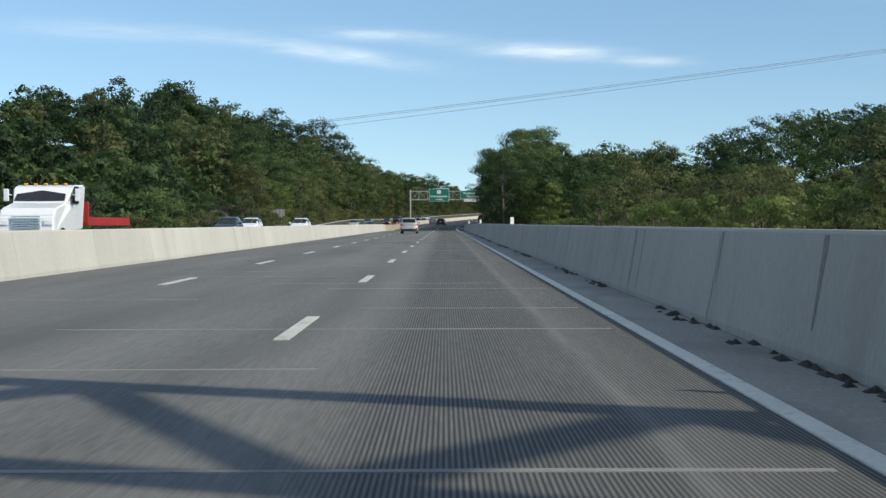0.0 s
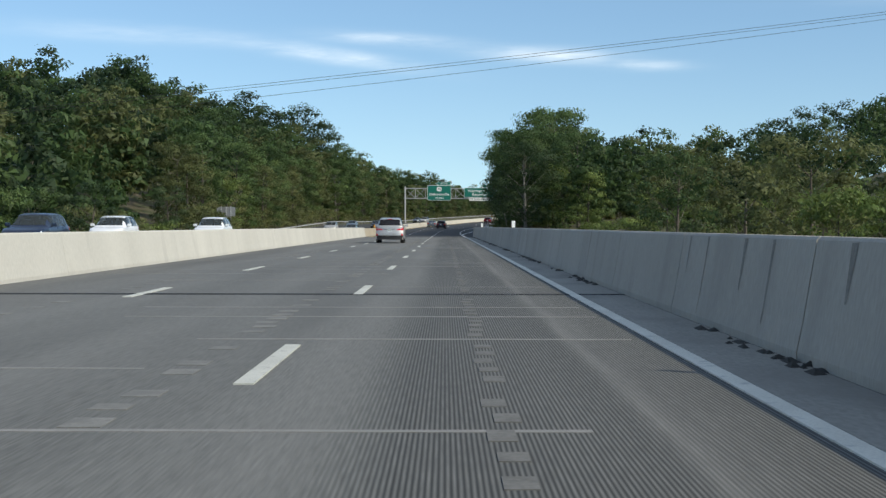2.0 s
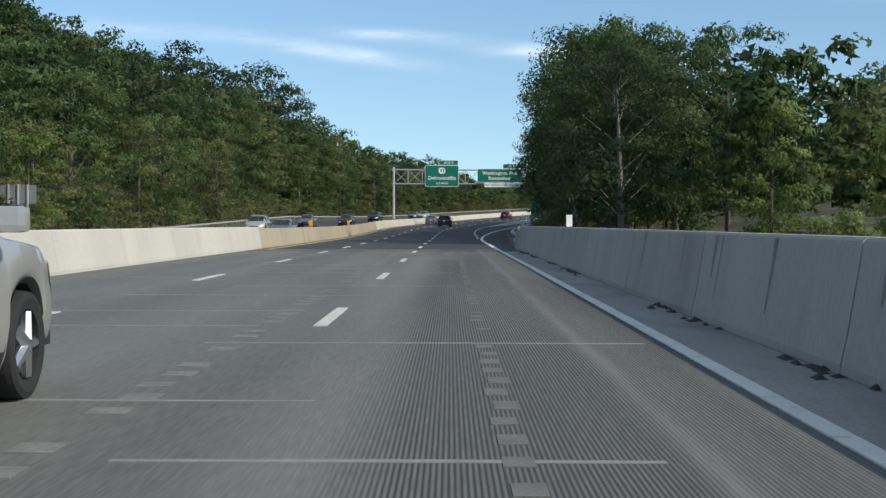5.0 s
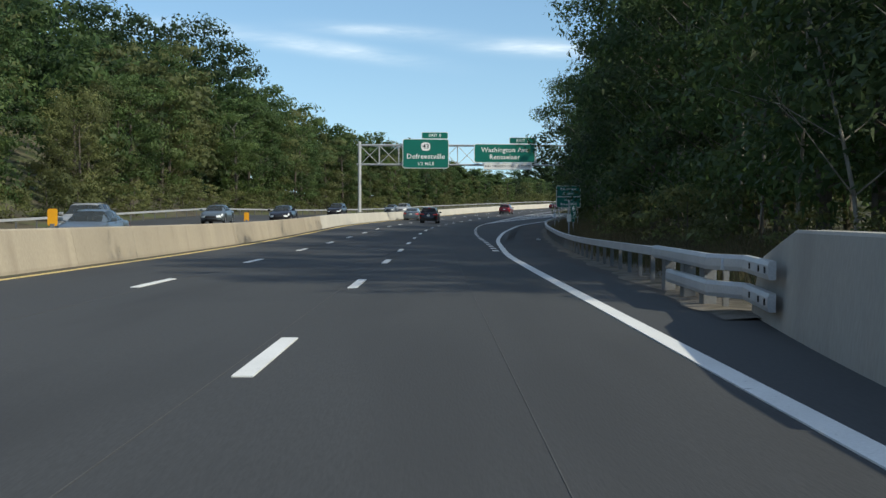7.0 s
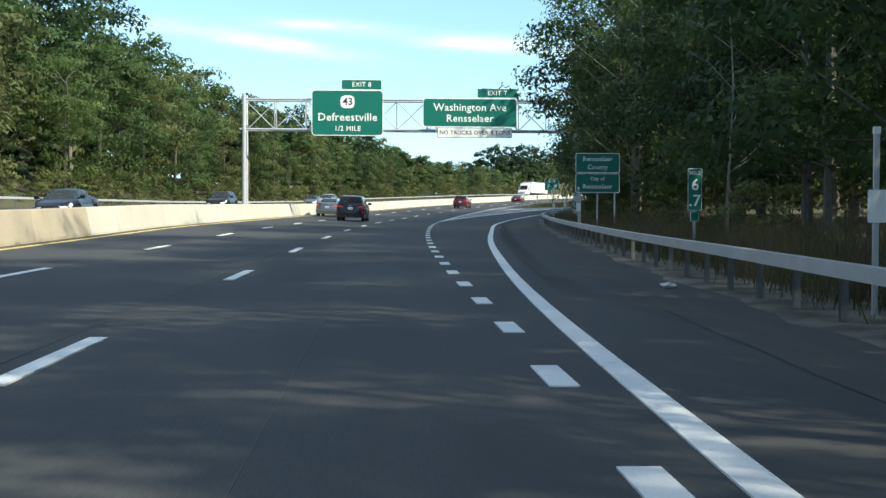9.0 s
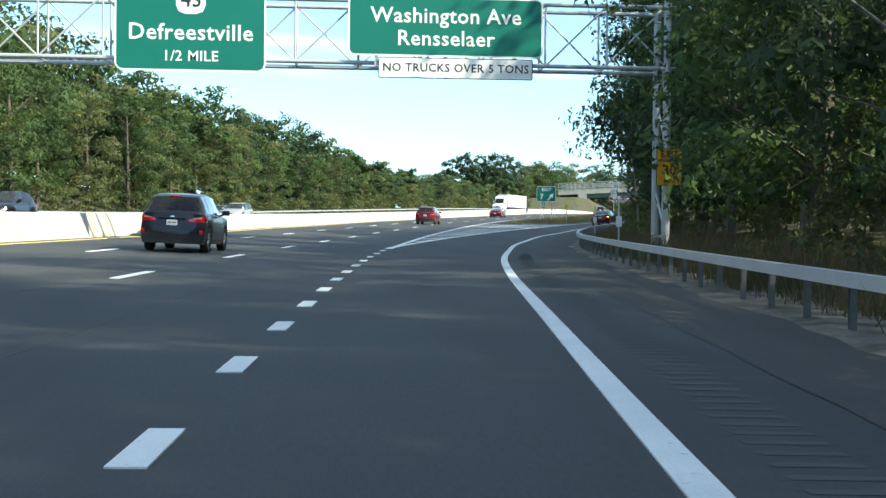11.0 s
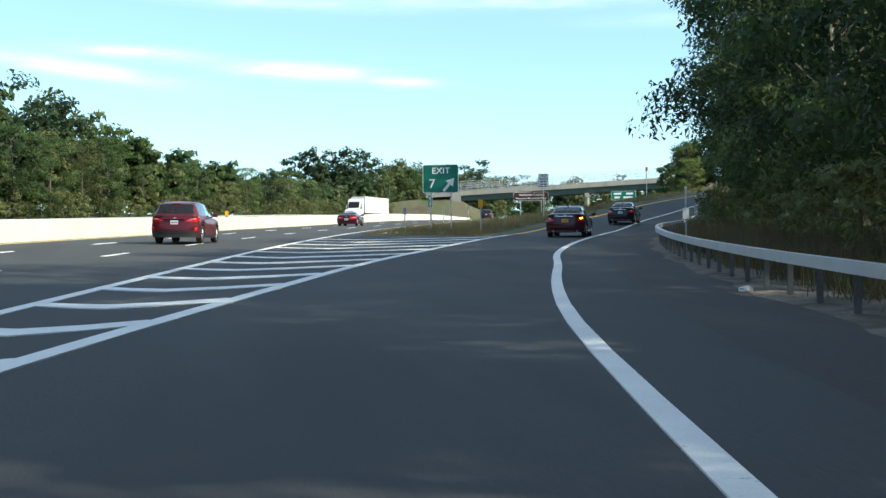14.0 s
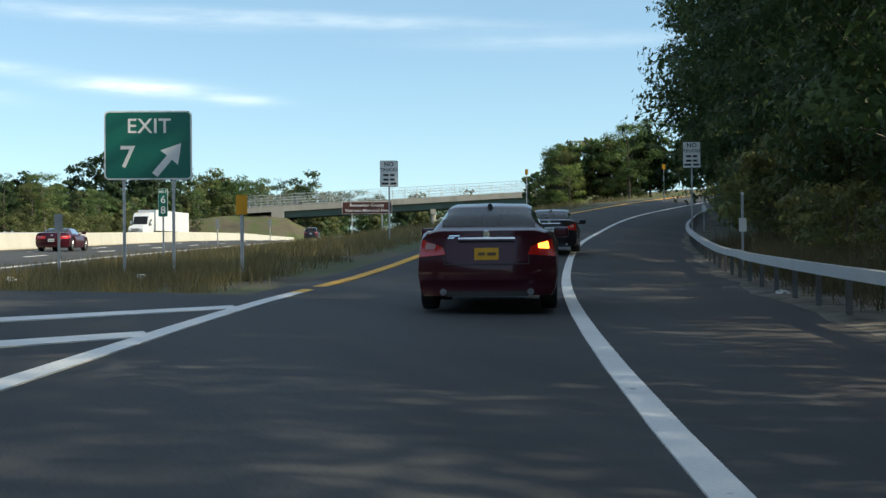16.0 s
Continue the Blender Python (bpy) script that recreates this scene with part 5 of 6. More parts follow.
# reflector plates on the parapet
for y in (0.4, 53.9, 107.35, 160.8):
    de = thing("delineator", (3.05, y, road_z(y) + 1.07), "white reflector plate fixed on top of the parapet", "delineator", "parapet delineators")
    put(part("plate", panel_mesh(0.17, 0.33, 0.02, 0.008), SIGN_WHITE, de), 0, -0.01, 0.18)
    bm = bmesh.new()
    add_box(bm, (0.05, 0.05, 0.2), (0, 0.02, 0.08))
    part("bracket", bm, POST, de)
# gore delineators and the amber end marker
for x, y, top in ((24.5, 420.1, 4.1), (33.0, 452, 5.0), (39, 470, 5.6)):
    de = thing("delineator", (x, y, 0), "grey plate on a thin post in the gore grass", "delineator", "gore delineators", -16)
    sign_post(de, 0, ground_z(x, y) - 0.2, top, 0.03, y=0.03)
    put(part("plate", panel_mesh(0.2, 0.42, 0.02, 0.006), SIGN_BACK, de), 0, -0.01, top - 0.2)
for x, y, top in ((28.7, 417.7, 4.5), (78, 489, 11.2), (66, 492, 10.8)):
    am = thing("object_marker", (x, y, 0), "amber marker plate on a steel post", "object marker", "amber markers", -18)
    sign_post(am, 0, ground_z(x, y) - 0.2, top - 0.1, 0.04, y=0.03)
    put(part("plate", panel_mesh(0.28, 0.48, 0.02, 0.008), AMBER_SIGN, am), 0, -0.015, top - 0.24)
for y in (206.8, 237.0, 436.0):
    x = main_x(y) - 9.25
    am = thing("object_marker", (x, y, road_z(y) + bank_z(y, -8.95) + 0.93), "amber reflector panel on top of the median barrier", "object marker", "amber markers")
    put(part("plate", panel_mesh(0.23, 0.40, 0.05, 0.02), AMBER_SIGN, am), 0, 0, 0.25)
    bm = bmesh.new()
    add_box(bm, (0.1, 0.08, 0.12), (0, 0, 0.04))
    part("bracket", bm, POST, am)

# the gantry just passed at the start: its truss lies over the bridge, behind the first view
back = thing("sign_gantry", (0, 0, 0), "steel truss gantry over the bridge deck", "sign gantry")
shift = Vector((sun_way.x / sun_way.z, sun_way.y / sun_way.z, 1)) * 6.6
def over(x, y):
    return (x + shift.x, y + shift.y, shift.z)
for y0 in (0.80, -2.05):
    bm = bmesh.new()
    add_bar(bm, over(-21, y0 + 21 * 0.35), over(-3.2, y0 + 3.2 * 0.35), 0.2, 10)
    add_bar(bm, over(-3.2, y0 + 3.2 * 0.35), over(4.0, y0 - 4.0 * 0.35), 0.2, 10)
    part("chord", bm, GALVANISED, back)
for i in range(-9, 3):
    x = -2.72 + i * 1.95 * 2
    for xa, xb, ya, yb in ((x, x + 1.95, 0.80, -2.05), (x + 1.95, x + 3.9, -2.05, 0.80)):
        if xb < 4.2:
            bm = bmesh.new()
            add_bar(bm, over(xa, ya - xa * 0.35), over(xb, yb - xb * 0.35), 0.17, 8)
            part("diagonal", bm, GALVANISED, back)
for x in (-21.0, 4.0):
    for y0 in (0.80, -2.05):
        px, py, pz = over(x, y0 - x * 0.35)
        bm = bmesh.new()
        add_bar(bm, (px, py, -6.5), (px, py, pz), 0.18, 10)
        part("column", bm, GALVANISED, back)

# overhead wires
wires = thing("power_line", (0, 0, 0), "three thin overhead wires crossing above the bridge", "power line")
for dy, z0 in ((0, 18.1), (1.5, 18.0), (9, 18.0)):
    rows = []
    for x in frange(-75, 185, 10):
        p = (x, 177.6 + dy + (0.15 if dy < 5 else 0.09) * x, z0 + 0.137 * x + 0.00012 * (x - 20) ** 2)
        rows.append([(p[0], p[1] + 0.022 * math.cos(a), p[2] + 0.022 * math.sin(a)) for a in (0, 1.257, 2.513, 3.770, 5.027)])
    part_mesh("wire", strip_mesh("wire", rows, True), RUBBER, wires)

# ---- overpass ----
ov = thing("overpass", (73, 637, 0), "highway overpass with green steel girders and a chain-link fence", "bridge", turn=math.degrees(math.atan2(-0.28, 0.96)))
span, z0, rise = 64.0, 11.2, 0.05
def sloped(bm, x0, x1, y, dy, za, h):
    vs = []
    for x in (x0, x1):
        for oy in (-dy / 2, dy / 2):
            for oz in (0, h):
                vs.append(bm.verts.new((x, y + oy, z0 + za + rise * x + oz)))
    for q in ((0, 1, 3, 2), (4, 6, 7, 5), (0, 4, 5, 1), (2, 3, 7, 6), (0, 2, 6, 4), (1, 5, 7, 3)):
        bm.faces.new([vs[i] for i in q])
    bmesh.ops.recalc_face_normals(bm, faces=bm.faces)
    return bm
part("deck", sloped(bmesh.new(), -8, span + 8, 0, 11, 1.25, 0.35), CONCRETE, ov)
for y in (-4.6, -1.5, 1.5, 4.6):
    part("girder", sloped(bmesh.new(), 0, span, y, 0.4, 0, 1.25), GIRDER, ov)
for y in (-5.3, 5.3):
    part("parapet", sloped(bmesh.new(), -8, span + 8, y, 0.3, 1.6, 0.75), CONCRETE, ov)
    bm = bmesh.new()
    for x in frange(-8, span + 8, 2.4):
        add_bar(bm, (x, y, z0 + rise * x + 2.3), (x, y, z0 + rise * x + 4.6), 0.04, 6)
    for z in (2.5, 3.5, 4.55):
        add_bar(bm, (-8, y, z0 - rise * 8 + z), (span + 8, y, z0 + rise * (span + 8) + z), 0.035, 6)
    part("fence", bm, GALVANISED, ov)
    bm = bmesh.new()
    for x in frange(-8, span + 8, 0.32):
        for lean_ in (-1, 1):
            za_ = z0 + rise * x
            vs = [bm.verts.new((x - lean_ * 0.9 + o, y, za_ + z)) for o, z in ((-0.009, 2.4), (0.009, 2.4))] + [bm.verts.new((x + lean_ * 0.9 + o, y, za_ + z)) for o, z in ((0.009, 4.5), (-0.009, 4.5))]
            bm.faces.new(vs)
    part("chain_link", bm, GALVANISED, ov)
for x in (29.0,):
    bm = bmesh.new()
    for y in (-4.5, 0, 4.5):
        add_bar(bm, (x, y, 4), (x, y, z0 + rise * x - 0.9), 0.5, 12)
    add_box(bm, (1.0, 11, 0.95), (x, 0, z0 + rise * x - 0.48))
    part("pier", bm, CONCRETE, ov)
for x in (-1.2, span + 1.2):
    bm = bmesh.new()
    add_box(bm, (2.4, 11.4, 4.5), (x, 0, z0 + rise * x - 1.0))
    part("abutment", bm, CONCRETE, ov)
# ---- vehicles ----
def paint(name, colour, metal=0.2):
    m = material(name, colour, 0.32, metal, vary=0.05, scale=1.5, fine=160, bump=0.0, coat=0.5)
    m.node_tree.nodes["Principled BSDF"].inputs["Specular IOR Level"].default_value = 0.3
    return m


def glass_material(name, tint, clear):
    m = bpy.data.materials.new(name)
    m.use_nodes = True
    b = m.node_tree.nodes["Principled BSDF"]
    b.inputs["Base Color"].default_value = (*tint, 1)
    b.inputs["Roughness"].default_value = 0.03
    b.inputs["Transmission Weight"].default_value = clear
    b.inputs["IOR"].default_value = 1.25
    return m


def lens_material(name, colour, glow=0.0):
    m = bpy.data.materials.new(name)
    m.use_nodes = True
    b = m.node_tree.nodes["Principled BSDF"]
    b.inputs["Base Color"].default_value = (*colour, 1)
    b.inputs["Roughness"].default_value = 0.12
    b.inputs["Coat Weight"].default_value = 0.8
    if glow:
        b.inputs["Emission Color"].default_value = (*colour, 1)
        b.inputs["Emission Strength"].default_value = glow
    return m


CLEAR_GLASS = glass_material("car_glass", (0.30, 0.35, 0.35), 0.9)
DARK_GLASS = glass_material("tinted_car_glass", (0.03, 0.03, 0.035), 0.35)
RED_LENS = lens_material("red_lens", (0.55, 0.012, 0.010))
PALE_LENS = lens_material("clear_lens", (0.55, 0.30, 0.30))
AMBER_LIT = lens_material("lit_amber_lens", (1.0, 0.45, 0.06), 3.5)
HEAD_LENS = lens_material("headlamp_lens", (0.75, 0.78, 0.8))
CHROME = material("chrome", (0.75, 0.76, 0.78), 0.12, 1.0, vary=0.02, scale=0.5, fine=20, bump=0)
TRIM_BLACK = material("black_plastic_trim", (0.025, 0.025, 0.027), 0.6, vary=0.1, scale=0.5, fine=60)
RIM_METAL = material("alloy_rim", (0.50, 0.51, 0.53), 0.3, 0.9, vary=0.05, scale=0.3, fine=30, bump=0)
SEAT = material("grey_seat_cloth", (0.055, 0.055, 0.06), 0.9, vary=0.1, scale=0.3, fine=60)
PLATE_YELLOW = material("amber_number_plate", (0.85, 0.42, 0.03), 0.5, vary=0.05, scale=0.2, fine=40, bump=0)
PLATE_WHITE = material("pale_number_plate", (0.62, 0.68, 0.68), 0.5, vary=0.05, scale=0.2, fine=40, bump=0)
PLATE_INK = material("dark_plate_ink", (0.16, 0.10, 0.05), 0.5, vary=0.02, scale=0.2, fine=40, bump=0)

SEDAN = dict(length=4.84, width=1.86, belt=((0, 1.00), (0.12, 1.03), (0.6, 1.05), (1.6, 1.01), (2.4, 0.97), (3.6, 0.95), (4.2, 0.87), (4.6, 0.76), (4.84, 0.62)),
             roof=((0, 0), (0.58, 1.05), (1.0, 1.25), (1.5, 1.41), (2.0, 1.47), (2.6, 1.46), (3.0, 1.39), (3.85, 0.92), (4.84, 0)), wheels=(0.95, 3.72), wheel_r=0.335,
             rear_glass=(0.70, 1.42), front_glass=(2.98, 3.72), sides=((1.02, 1.42), (1.48, 2.20), (2.27, 3.15)), floor=0.20, lean=0.04, corner=0.26, flank=(0.92, 0.97, 1.0, 0.99, 0.935, 0.865), foot=0.82, top=0.61)
SUV = dict(length=4.70, width=1.89, belt=((0, 1.08), (0.2, 1.12), (1.6, 1.10), (2.6, 1.06), (3.5, 1.05), (4.1, 1.00), (4.5, 0.88), (4.70, 0.70)),
           roof=((0, 1.10), (0.10, 1.2), (0.42, 1.60), (0.62, 1.66), (1.2, 1.71), (2.0, 1.71), (2.55, 1.66), (3.45, 1.08), (4.70, 0)), wheels=(0.92, 3.66), wheel_r=0.36,
           rear_glass=(0.09, 0.41), front_glass=(2.62, 3.32), sides=((0.55, 0.98), (1.06, 1.86), (1.94, 2.86)), floor=0.24, lean=0.05, corner=0.20)
COUPE = dict(SEDAN, length=4.45, width=1.82, belt=((0, 0.90), (0.15, 0.94), (0.9, 0.93), (2.2, 0.88), (3.2, 0.86), (3.9, 0.76), (4.45, 0.55)),
             roof=((0, 0), (0.55, 0.94), (1.1, 1.14), (1.55, 1.22), (2.0, 1.23), (2.4, 1.18), (3.0, 0.87), (4.45, 0)), wheels=(0.85, 3.42), rear_glass=(0.66, 1.42),
             front_glass=(2.40, 2.92), sides=((1.2, 2.38),))
FRACS = (0.0, 0.12, 0.35, 0.60, 0.92, 1.0)


def car(kind, body_paint, label, glass=CLEAR_GLASS, rear_glass_mat=None, lower=None, name="car", category="car", plate=PLATE_WHITE, front_plate=False, signal=False, rails=False, bright_rim=True, chrome_bar=True, style="sedan"):
    """A road car, its rear at y = 0 and its nose towards +y: lofted body with real wheel arches and window openings, glass, lamps, wheels, seats."""
    k = kind
    L, W, R = k["length"], k["width"], k["wheel_r"]
    top = thing(name, (0, 0, 0), label, category, "cars on the highway")
    by, bz = zip(*k["belt"])
    ry, rz = zip(*k["roof"])

    def section(y):
        belt = float(np.interp(y, by, bz))
        roof = max(belt + 0.035, float(np.interp(y, ry, rz)))
        zb = k["floor"] + 0.10 * max(0, (y - L + 0.6) / 0.6)
        for wy in k["wheels"]:
            q = (R + 0.07) ** 2 - (y - wy) ** 2
            if q > 0:
                zb = max(zb, R + math.sqrt(q) * 0.97)
        w = W / 2 * (1 - 0.035 * max(0, 1 - y / 0.9) ** 2 - 0.13 * max(0, 1 - (L - y) / 1.1) ** 2)
        wr = W / 2 * k.get("top", 0.70) * (1 if roof - belt > 0.2 else 1.08)
        foot = k.get("foot", 0.925)
        pts = []
        for i, (f, wx) in enumerate(zip(FRACS, k.get("flank", (0.93, 0.97, 1.0, 1.0, 0.975, 0.94)))):
            pts.append((w * wx, zb + (belt - zb) * f))
        g = roof - belt
        for f, wx in ((0.03, w * foot), (0.5, (w * foot + wr) / 2 + 0.02), (0.90, wr + 0.01), (0.975, wr * 0.88), (1.0, 0.0)):
            pts.append((wx, belt + g * f))
        return pts

    def shift(x, y, z):
        rear, front = math.exp(-max(0, y) / 0.30), math.exp(-max(0, L - y) / 0.40)
        q = min(1, abs(x) / (W / 2))
        bump = 0.07 * math.exp(-((z - 0.52) / 0.16) ** 2)
        return (x, y + rear * (k["corner"] * q**3.2 - bump + k["lean"] * max(0, (z - 0.72) / 0.3) - 0.12 * max(0, 0.42 - z))
                - front * (0.42 * q**2.6 - bump * 0.6 + 0.1 * max(0, 0.4 - z)), z)

    def S(y, u, side=1, out=0.0):
        pts = section(y)
        i = min(9, int(u))
        f = u - i
        x = pts[i][0] + (pts[i + 1][0] - pts[i][0]) * f
        z = pts[i][1] + (pts[i + 1][1] - pts[i][1]) * f
        p = Vector(shift(x * side, y, z))
        if out:
            nx = pts[i + 1][1] - pts[i][1]
            nz = -(pts[i + 1][0] - pts[i][0])
            n = math.hypot(nx, nz) or 1
            p += Vector((side * nx / n, 0, nz / n)) * out
        return p

    # stations
    ys = set(np.linspace(0, L, 40).round(3).tolist())
    for wy in k["wheels"]:
        ys |= set((wy + (R + 0.07) * np.cos(np.linspace(0, math.pi, 13))).round(3).tolist())
    for a, b in (k["rear_glass"], k["front_glass"], *k["sides"]):
        ys |= {a, b}
    ys = sorted(ys)
    us = [0, 1, 2, 3, 4, 5, 6, 7, 8, 9, 9.55, 10]

    def opening(ym, um):
        if um > 8.0 and (k["rear_glass"][0] < ym < k["rear_glass"][1] or k["front_glass"][0] < ym < k["front_glass"][1]):
            return um < 10.01 and um > 8.0
        return 6 < um < 8 and any(a < ym < b for a, b in k["sides"])

    verts, faces = [], []
    n = len(us)
    for side in (1, -1):
        base = len(verts)
        for y in ys:
            verts += [S(y, u, side) for u in us]
        for i in range(len(ys) - 1):
            for j in range(n - 1):
                if opening((ys[i] + ys[i + 1]) / 2, (us[j] + us[j + 1]) / 2):
                    continue
                q = [base + i * n + j, base + i * n + j + 1, base + (i + 1) * n + j + 1, base + (i + 1) * n + j]
                faces.append(tuple(q[::-1] if side > 0 else q))
    # ends
    for y, flip in ((0.0, False), (L, True)):
        pts = section(y)
        base = len(verts)
        cols = 12
        for px, pz in pts:
            for c in range(cols + 1):
                verts.append(Vector(shift(px * (2 * c / cols - 1), y, pz)))
        for i in range(len(pts) - 1):
            for c in range(cols):
                q = [base + i * (cols + 1) + c, base + i * (cols + 1) + c + 1, base + (i + 1) * (cols + 1) + c + 1, base + (i + 1) * (cols + 1) + c]
                faces.append(tuple(q[::-1] if flip else q))
    mesh = mesh_from("body", [tuple(v) for v in verts], faces, True)
    bm = bmesh.new()
    bm.from_mesh(mesh)
    bmesh.ops.remove_doubles(bm, verts=bm.verts, dist=0.002)
    bmesh.ops.recalc_face_normals(bm, faces=bm.faces)
    for e in bm.edges:
        if e.is_manifold and e.calc_face_angle(0) > radians(38):
            e.smooth = False
    bm.to_mesh(mesh)
    bm.free()
    body = part_mesh("body", mesh, body_paint, top)

    def patch(pname, y0, y1, u0, u1, mat_, side=1, out=0.006, ny=8, nu=6, both=False, parent=top, plabel=""):
        rows = []
        for i in range(ny + 1):
            y = y0 + (y1 - y0) * i / ny
            if both:
                row = [S(y, u0 + (u1 - u0) * j / nu, -1, out) for j in range(nu + 1)] + [S(y, u1 - (u1 - u0) * j / nu, 1, out) for j in range(1, nu + 1)]
            else:
                row = [S(y, u0 + (u1 - u0) * j / nu, side, out) for j in range(nu + 1)]
            rows.append([tuple(p) for p in row])
        m = strip_mesh(pname, rows)
        m.polygons.foreach_set("use_smooth", [True] * len(m.polygons))
        return part_mesh(pname, m, mat_, parent, plabel)

    half = [p[0] for p in section(0.0)]
    hz = [p[1] for p in section(0.0)]

    def C(v, z, out=0.0, end=0):
        if end:
            sx, sz = zip(*section(L))
            p = Vector(shift(v * float(np.interp(z, sz, sx)), L, z))
            return p + Vector((0, out, 0))
        return Vector(shift(v * float(np.interp(z, hz, half)), 0.0, z)) - Vector((0, out, 0))

    def rear(pname, v0, v1, z0, z1, mat_, out=0.01, nv=8, nz=4, parent=top, end=0, plabel="", taper=0.0, lift=0.0):
        rows = []
        for i in range(nz + 1):
            f = i / nz
            z = z0 + (z1 - z0) * f
            rows.append([tuple(C(v0 + taper * f + (v1 - v0 - taper * f) * j / nv, z - lift * f * (1 - j / nv) + 0.3 * lift * (1 - f) * (1 - j / nv), out, end)) for j in range(nv + 1)])
        m = strip_mesh(pname, rows)
        m.polygons.foreach_set("use_smooth", [True] * len(m.polygons))
        return part_mesh(pname, m, mat_, parent, plabel)

    rg, fg_ = k["rear_glass"], k["front_glass"]
    patch("rear_window", rg[0], rg[1], 8.0, 10, rear_glass_mat or glass, both=True, out=0.004)
    patch("windshield", fg_[0], fg_[1], 8.0, 10, CLEAR_GLASS, both=True, out=0.004)
    for side in (1, -1):
        for a, b in k["sides"]:
            patch("side_window", a, b, 6.0, 8.0, rear_glass_mat if (rear_glass_mat and b < 2.4) else glass, side, 0.004)
        # mirror
        my = fg_[1] - 0.35
        bm = bmesh.new()
        p = S(my, 6.2, side)
        mx_ = W / 2 + 0.09
        add_box(bm, (0.23, 0.12, 0.16), (side * mx_, p.y, p.z + 0.09), bevel=0.045)
        add_bar(bm, p, (side * (mx_ - 0.06), p.y, p.z + 0.05), 0.03, 6)
        part("mirror", bm, body_paint, top)
        for a, b in k["sides"][-2:]:
            bm = bmesh.new()
            p = S(a + 0.12, 4.3, side, 0.015)
            add_box(bm, (0.03, 0.20, 0.03), tuple(p), bevel=0.01)
            part("door_handle", bm, body_paint, top)
        if lower:
            patch("sill_trim", 0.25, L - 0.35, 0.0, 1.15, lower, side, 0.008, ny=60, nu=2)
        if rails:
            bm = bmesh.new()
            for a, b in zip(frange(0.6, 2.5, 0.32), frange(0.6, 2.5, 0.32)[1:]):
                add_bar(bm, S(a, 8.9, side, 0.05), S(b, 8.9, side, 0.05), 0.018, 6)
            part("roof_rail", bm, TRIM_BLACK, top)
        # tail lamp wrapping the corner
        za, zb_ = (0.70, 0.93) if style == "sedan" else (0.86, 1.05) if style == "suv" else (0.62, 0.80)
        v0 = 0.60 if style == "sedan" else 0.50 if style == "suv" else 0.35
        lamp = rear("tail_lamp", side * v0, side * 1.0, za, zb_, RED_LENS, 0.012, taper=side * 0.06, lift=0.10 if style != "coupe" else 0.03)
        fz0, fz1 = [5 * (z - hz[0]) / (hz[5] - hz[0]) for z in (za, zb_)]
        u_of = lambda z: float(np.interp(z, hz[:6], range(6)))
        patch("lamp_side", 0.0, 0.26 if style != "suv" else 0.34, u_of(za + 0.03), u_of(zb_), RED_LENS, side, 0.012, parent=lamp)
        lit = AMBER_LIT if signal and side > 0 else PALE_LENS
        rear("inner_lens", side * (v0 + 0.17), side * 0.93, za + 0.10, zb_ - 0.035, lit, 0.02, parent=lamp, lift=0.03, plabel="lit amber turn signal" if lit is AMBER_LIT else "")
        if style == "suv":
            rear("reflector", side * 0.86, side * 0.97, 0.46, 0.64, RED_LENS, 0.015)
        # head lamp
        zf = float(np.interp(L - 0.1, by, bz))
        hl = rear("head_lamp", side * 0.55, side * 0.95, zf - 0.20, zf - 0.05, HEAD_LENS, 0.012, end=1)
        patch("lamp_side", L - 0.34, L - 0.02, 3.4, 4.7, HEAD_LENS, side, 0.012, parent=hl)
    # rear details
    zl = hz[5]
    rear("bumper", -0.97, 0.97, 0.24, 0.52 if lower else 0.40, lower or body_paint, 0.02, nv=16)
    if style != "coupe":
        rear("lid_seam", -0.60, 0.60, 0.60, 0.612, TRIM_BLACK, 0.006, nv=12, nz=1)
    if style == "sedan":
        for s in (-1, 1):
            rear("lid_seam", s * 0.600, s * 0.612, 0.60, 0.74, TRIM_BLACK, 0.006, nv=1, nz=3)
        rear("valance", -0.62, 0.62, 0.19, 0.26, TRIM_BLACK, 0.022, nv=10, nz=2)
        for s in (-1, 1):
            bm = bmesh.new()
            add_bar(bm, (s * 0.56, 0.10, 0.255), (s * 0.56, -0.02, 0.25), 0.045, 12)
            part("exhaust_pipe", bm, CHROME, top)
    if chrome_bar:
        zc = 0.925 if style == "sedan" else 0.97
        bm = bmesh.new()
        for j in range(10):
            a, b = C(-0.43 + 0.086 * j, zc, 0.03), C(-0.43 + 0.086 * (j + 1), zc, 0.03)
            add_bar(bm, a, b, 0.033, 8)
        part("trim_bar", bm, CHROME if style == "sedan" else body_paint, top)
    if style == "sedan":
        bm = bmesh.new()
        p = C(0, 0.985, 0.012)
        bmesh.ops.create_cone(bm, cap_ends=True, segments=20, radius1=0.055, radius2=0.045, depth=0.02, matrix=Matrix.Translation(p) @ pose(0, 0, 0, 90, 0, 0))
        part("badge", bm, CHROME, top)
        for z, w in ((0.972, 0.17), (0.945, 0.10)):
            rear("lettering", -0.60, -0.60 + w, z - 0.009, z + 0.009, CHROME, 0.012, nv=2, nz=1)
        bm = bmesh.new()
        add_bar(bm, S(1.52, 10, 1) + Vector((0, 0, -0.01)), S(1.40, 10, 1) + Vector((0, 0, 0.03)), 0.035, 8)
        part("antenna_base", bm, TRIM_BLACK, top)
    else:
        bm = bmesh.new()
        p = C(0, 1.0 if style == "suv" else 0.8, 0.012)
        bmesh.ops.create_uvsphere(bm, u_segments=12, v_segments=6, radius=0.05, matrix=Matrix.Translation(p) @ Matrix.Diagonal((1.4, 0.3, 0.8, 1)))
        part("badge", bm, CHROME, top)
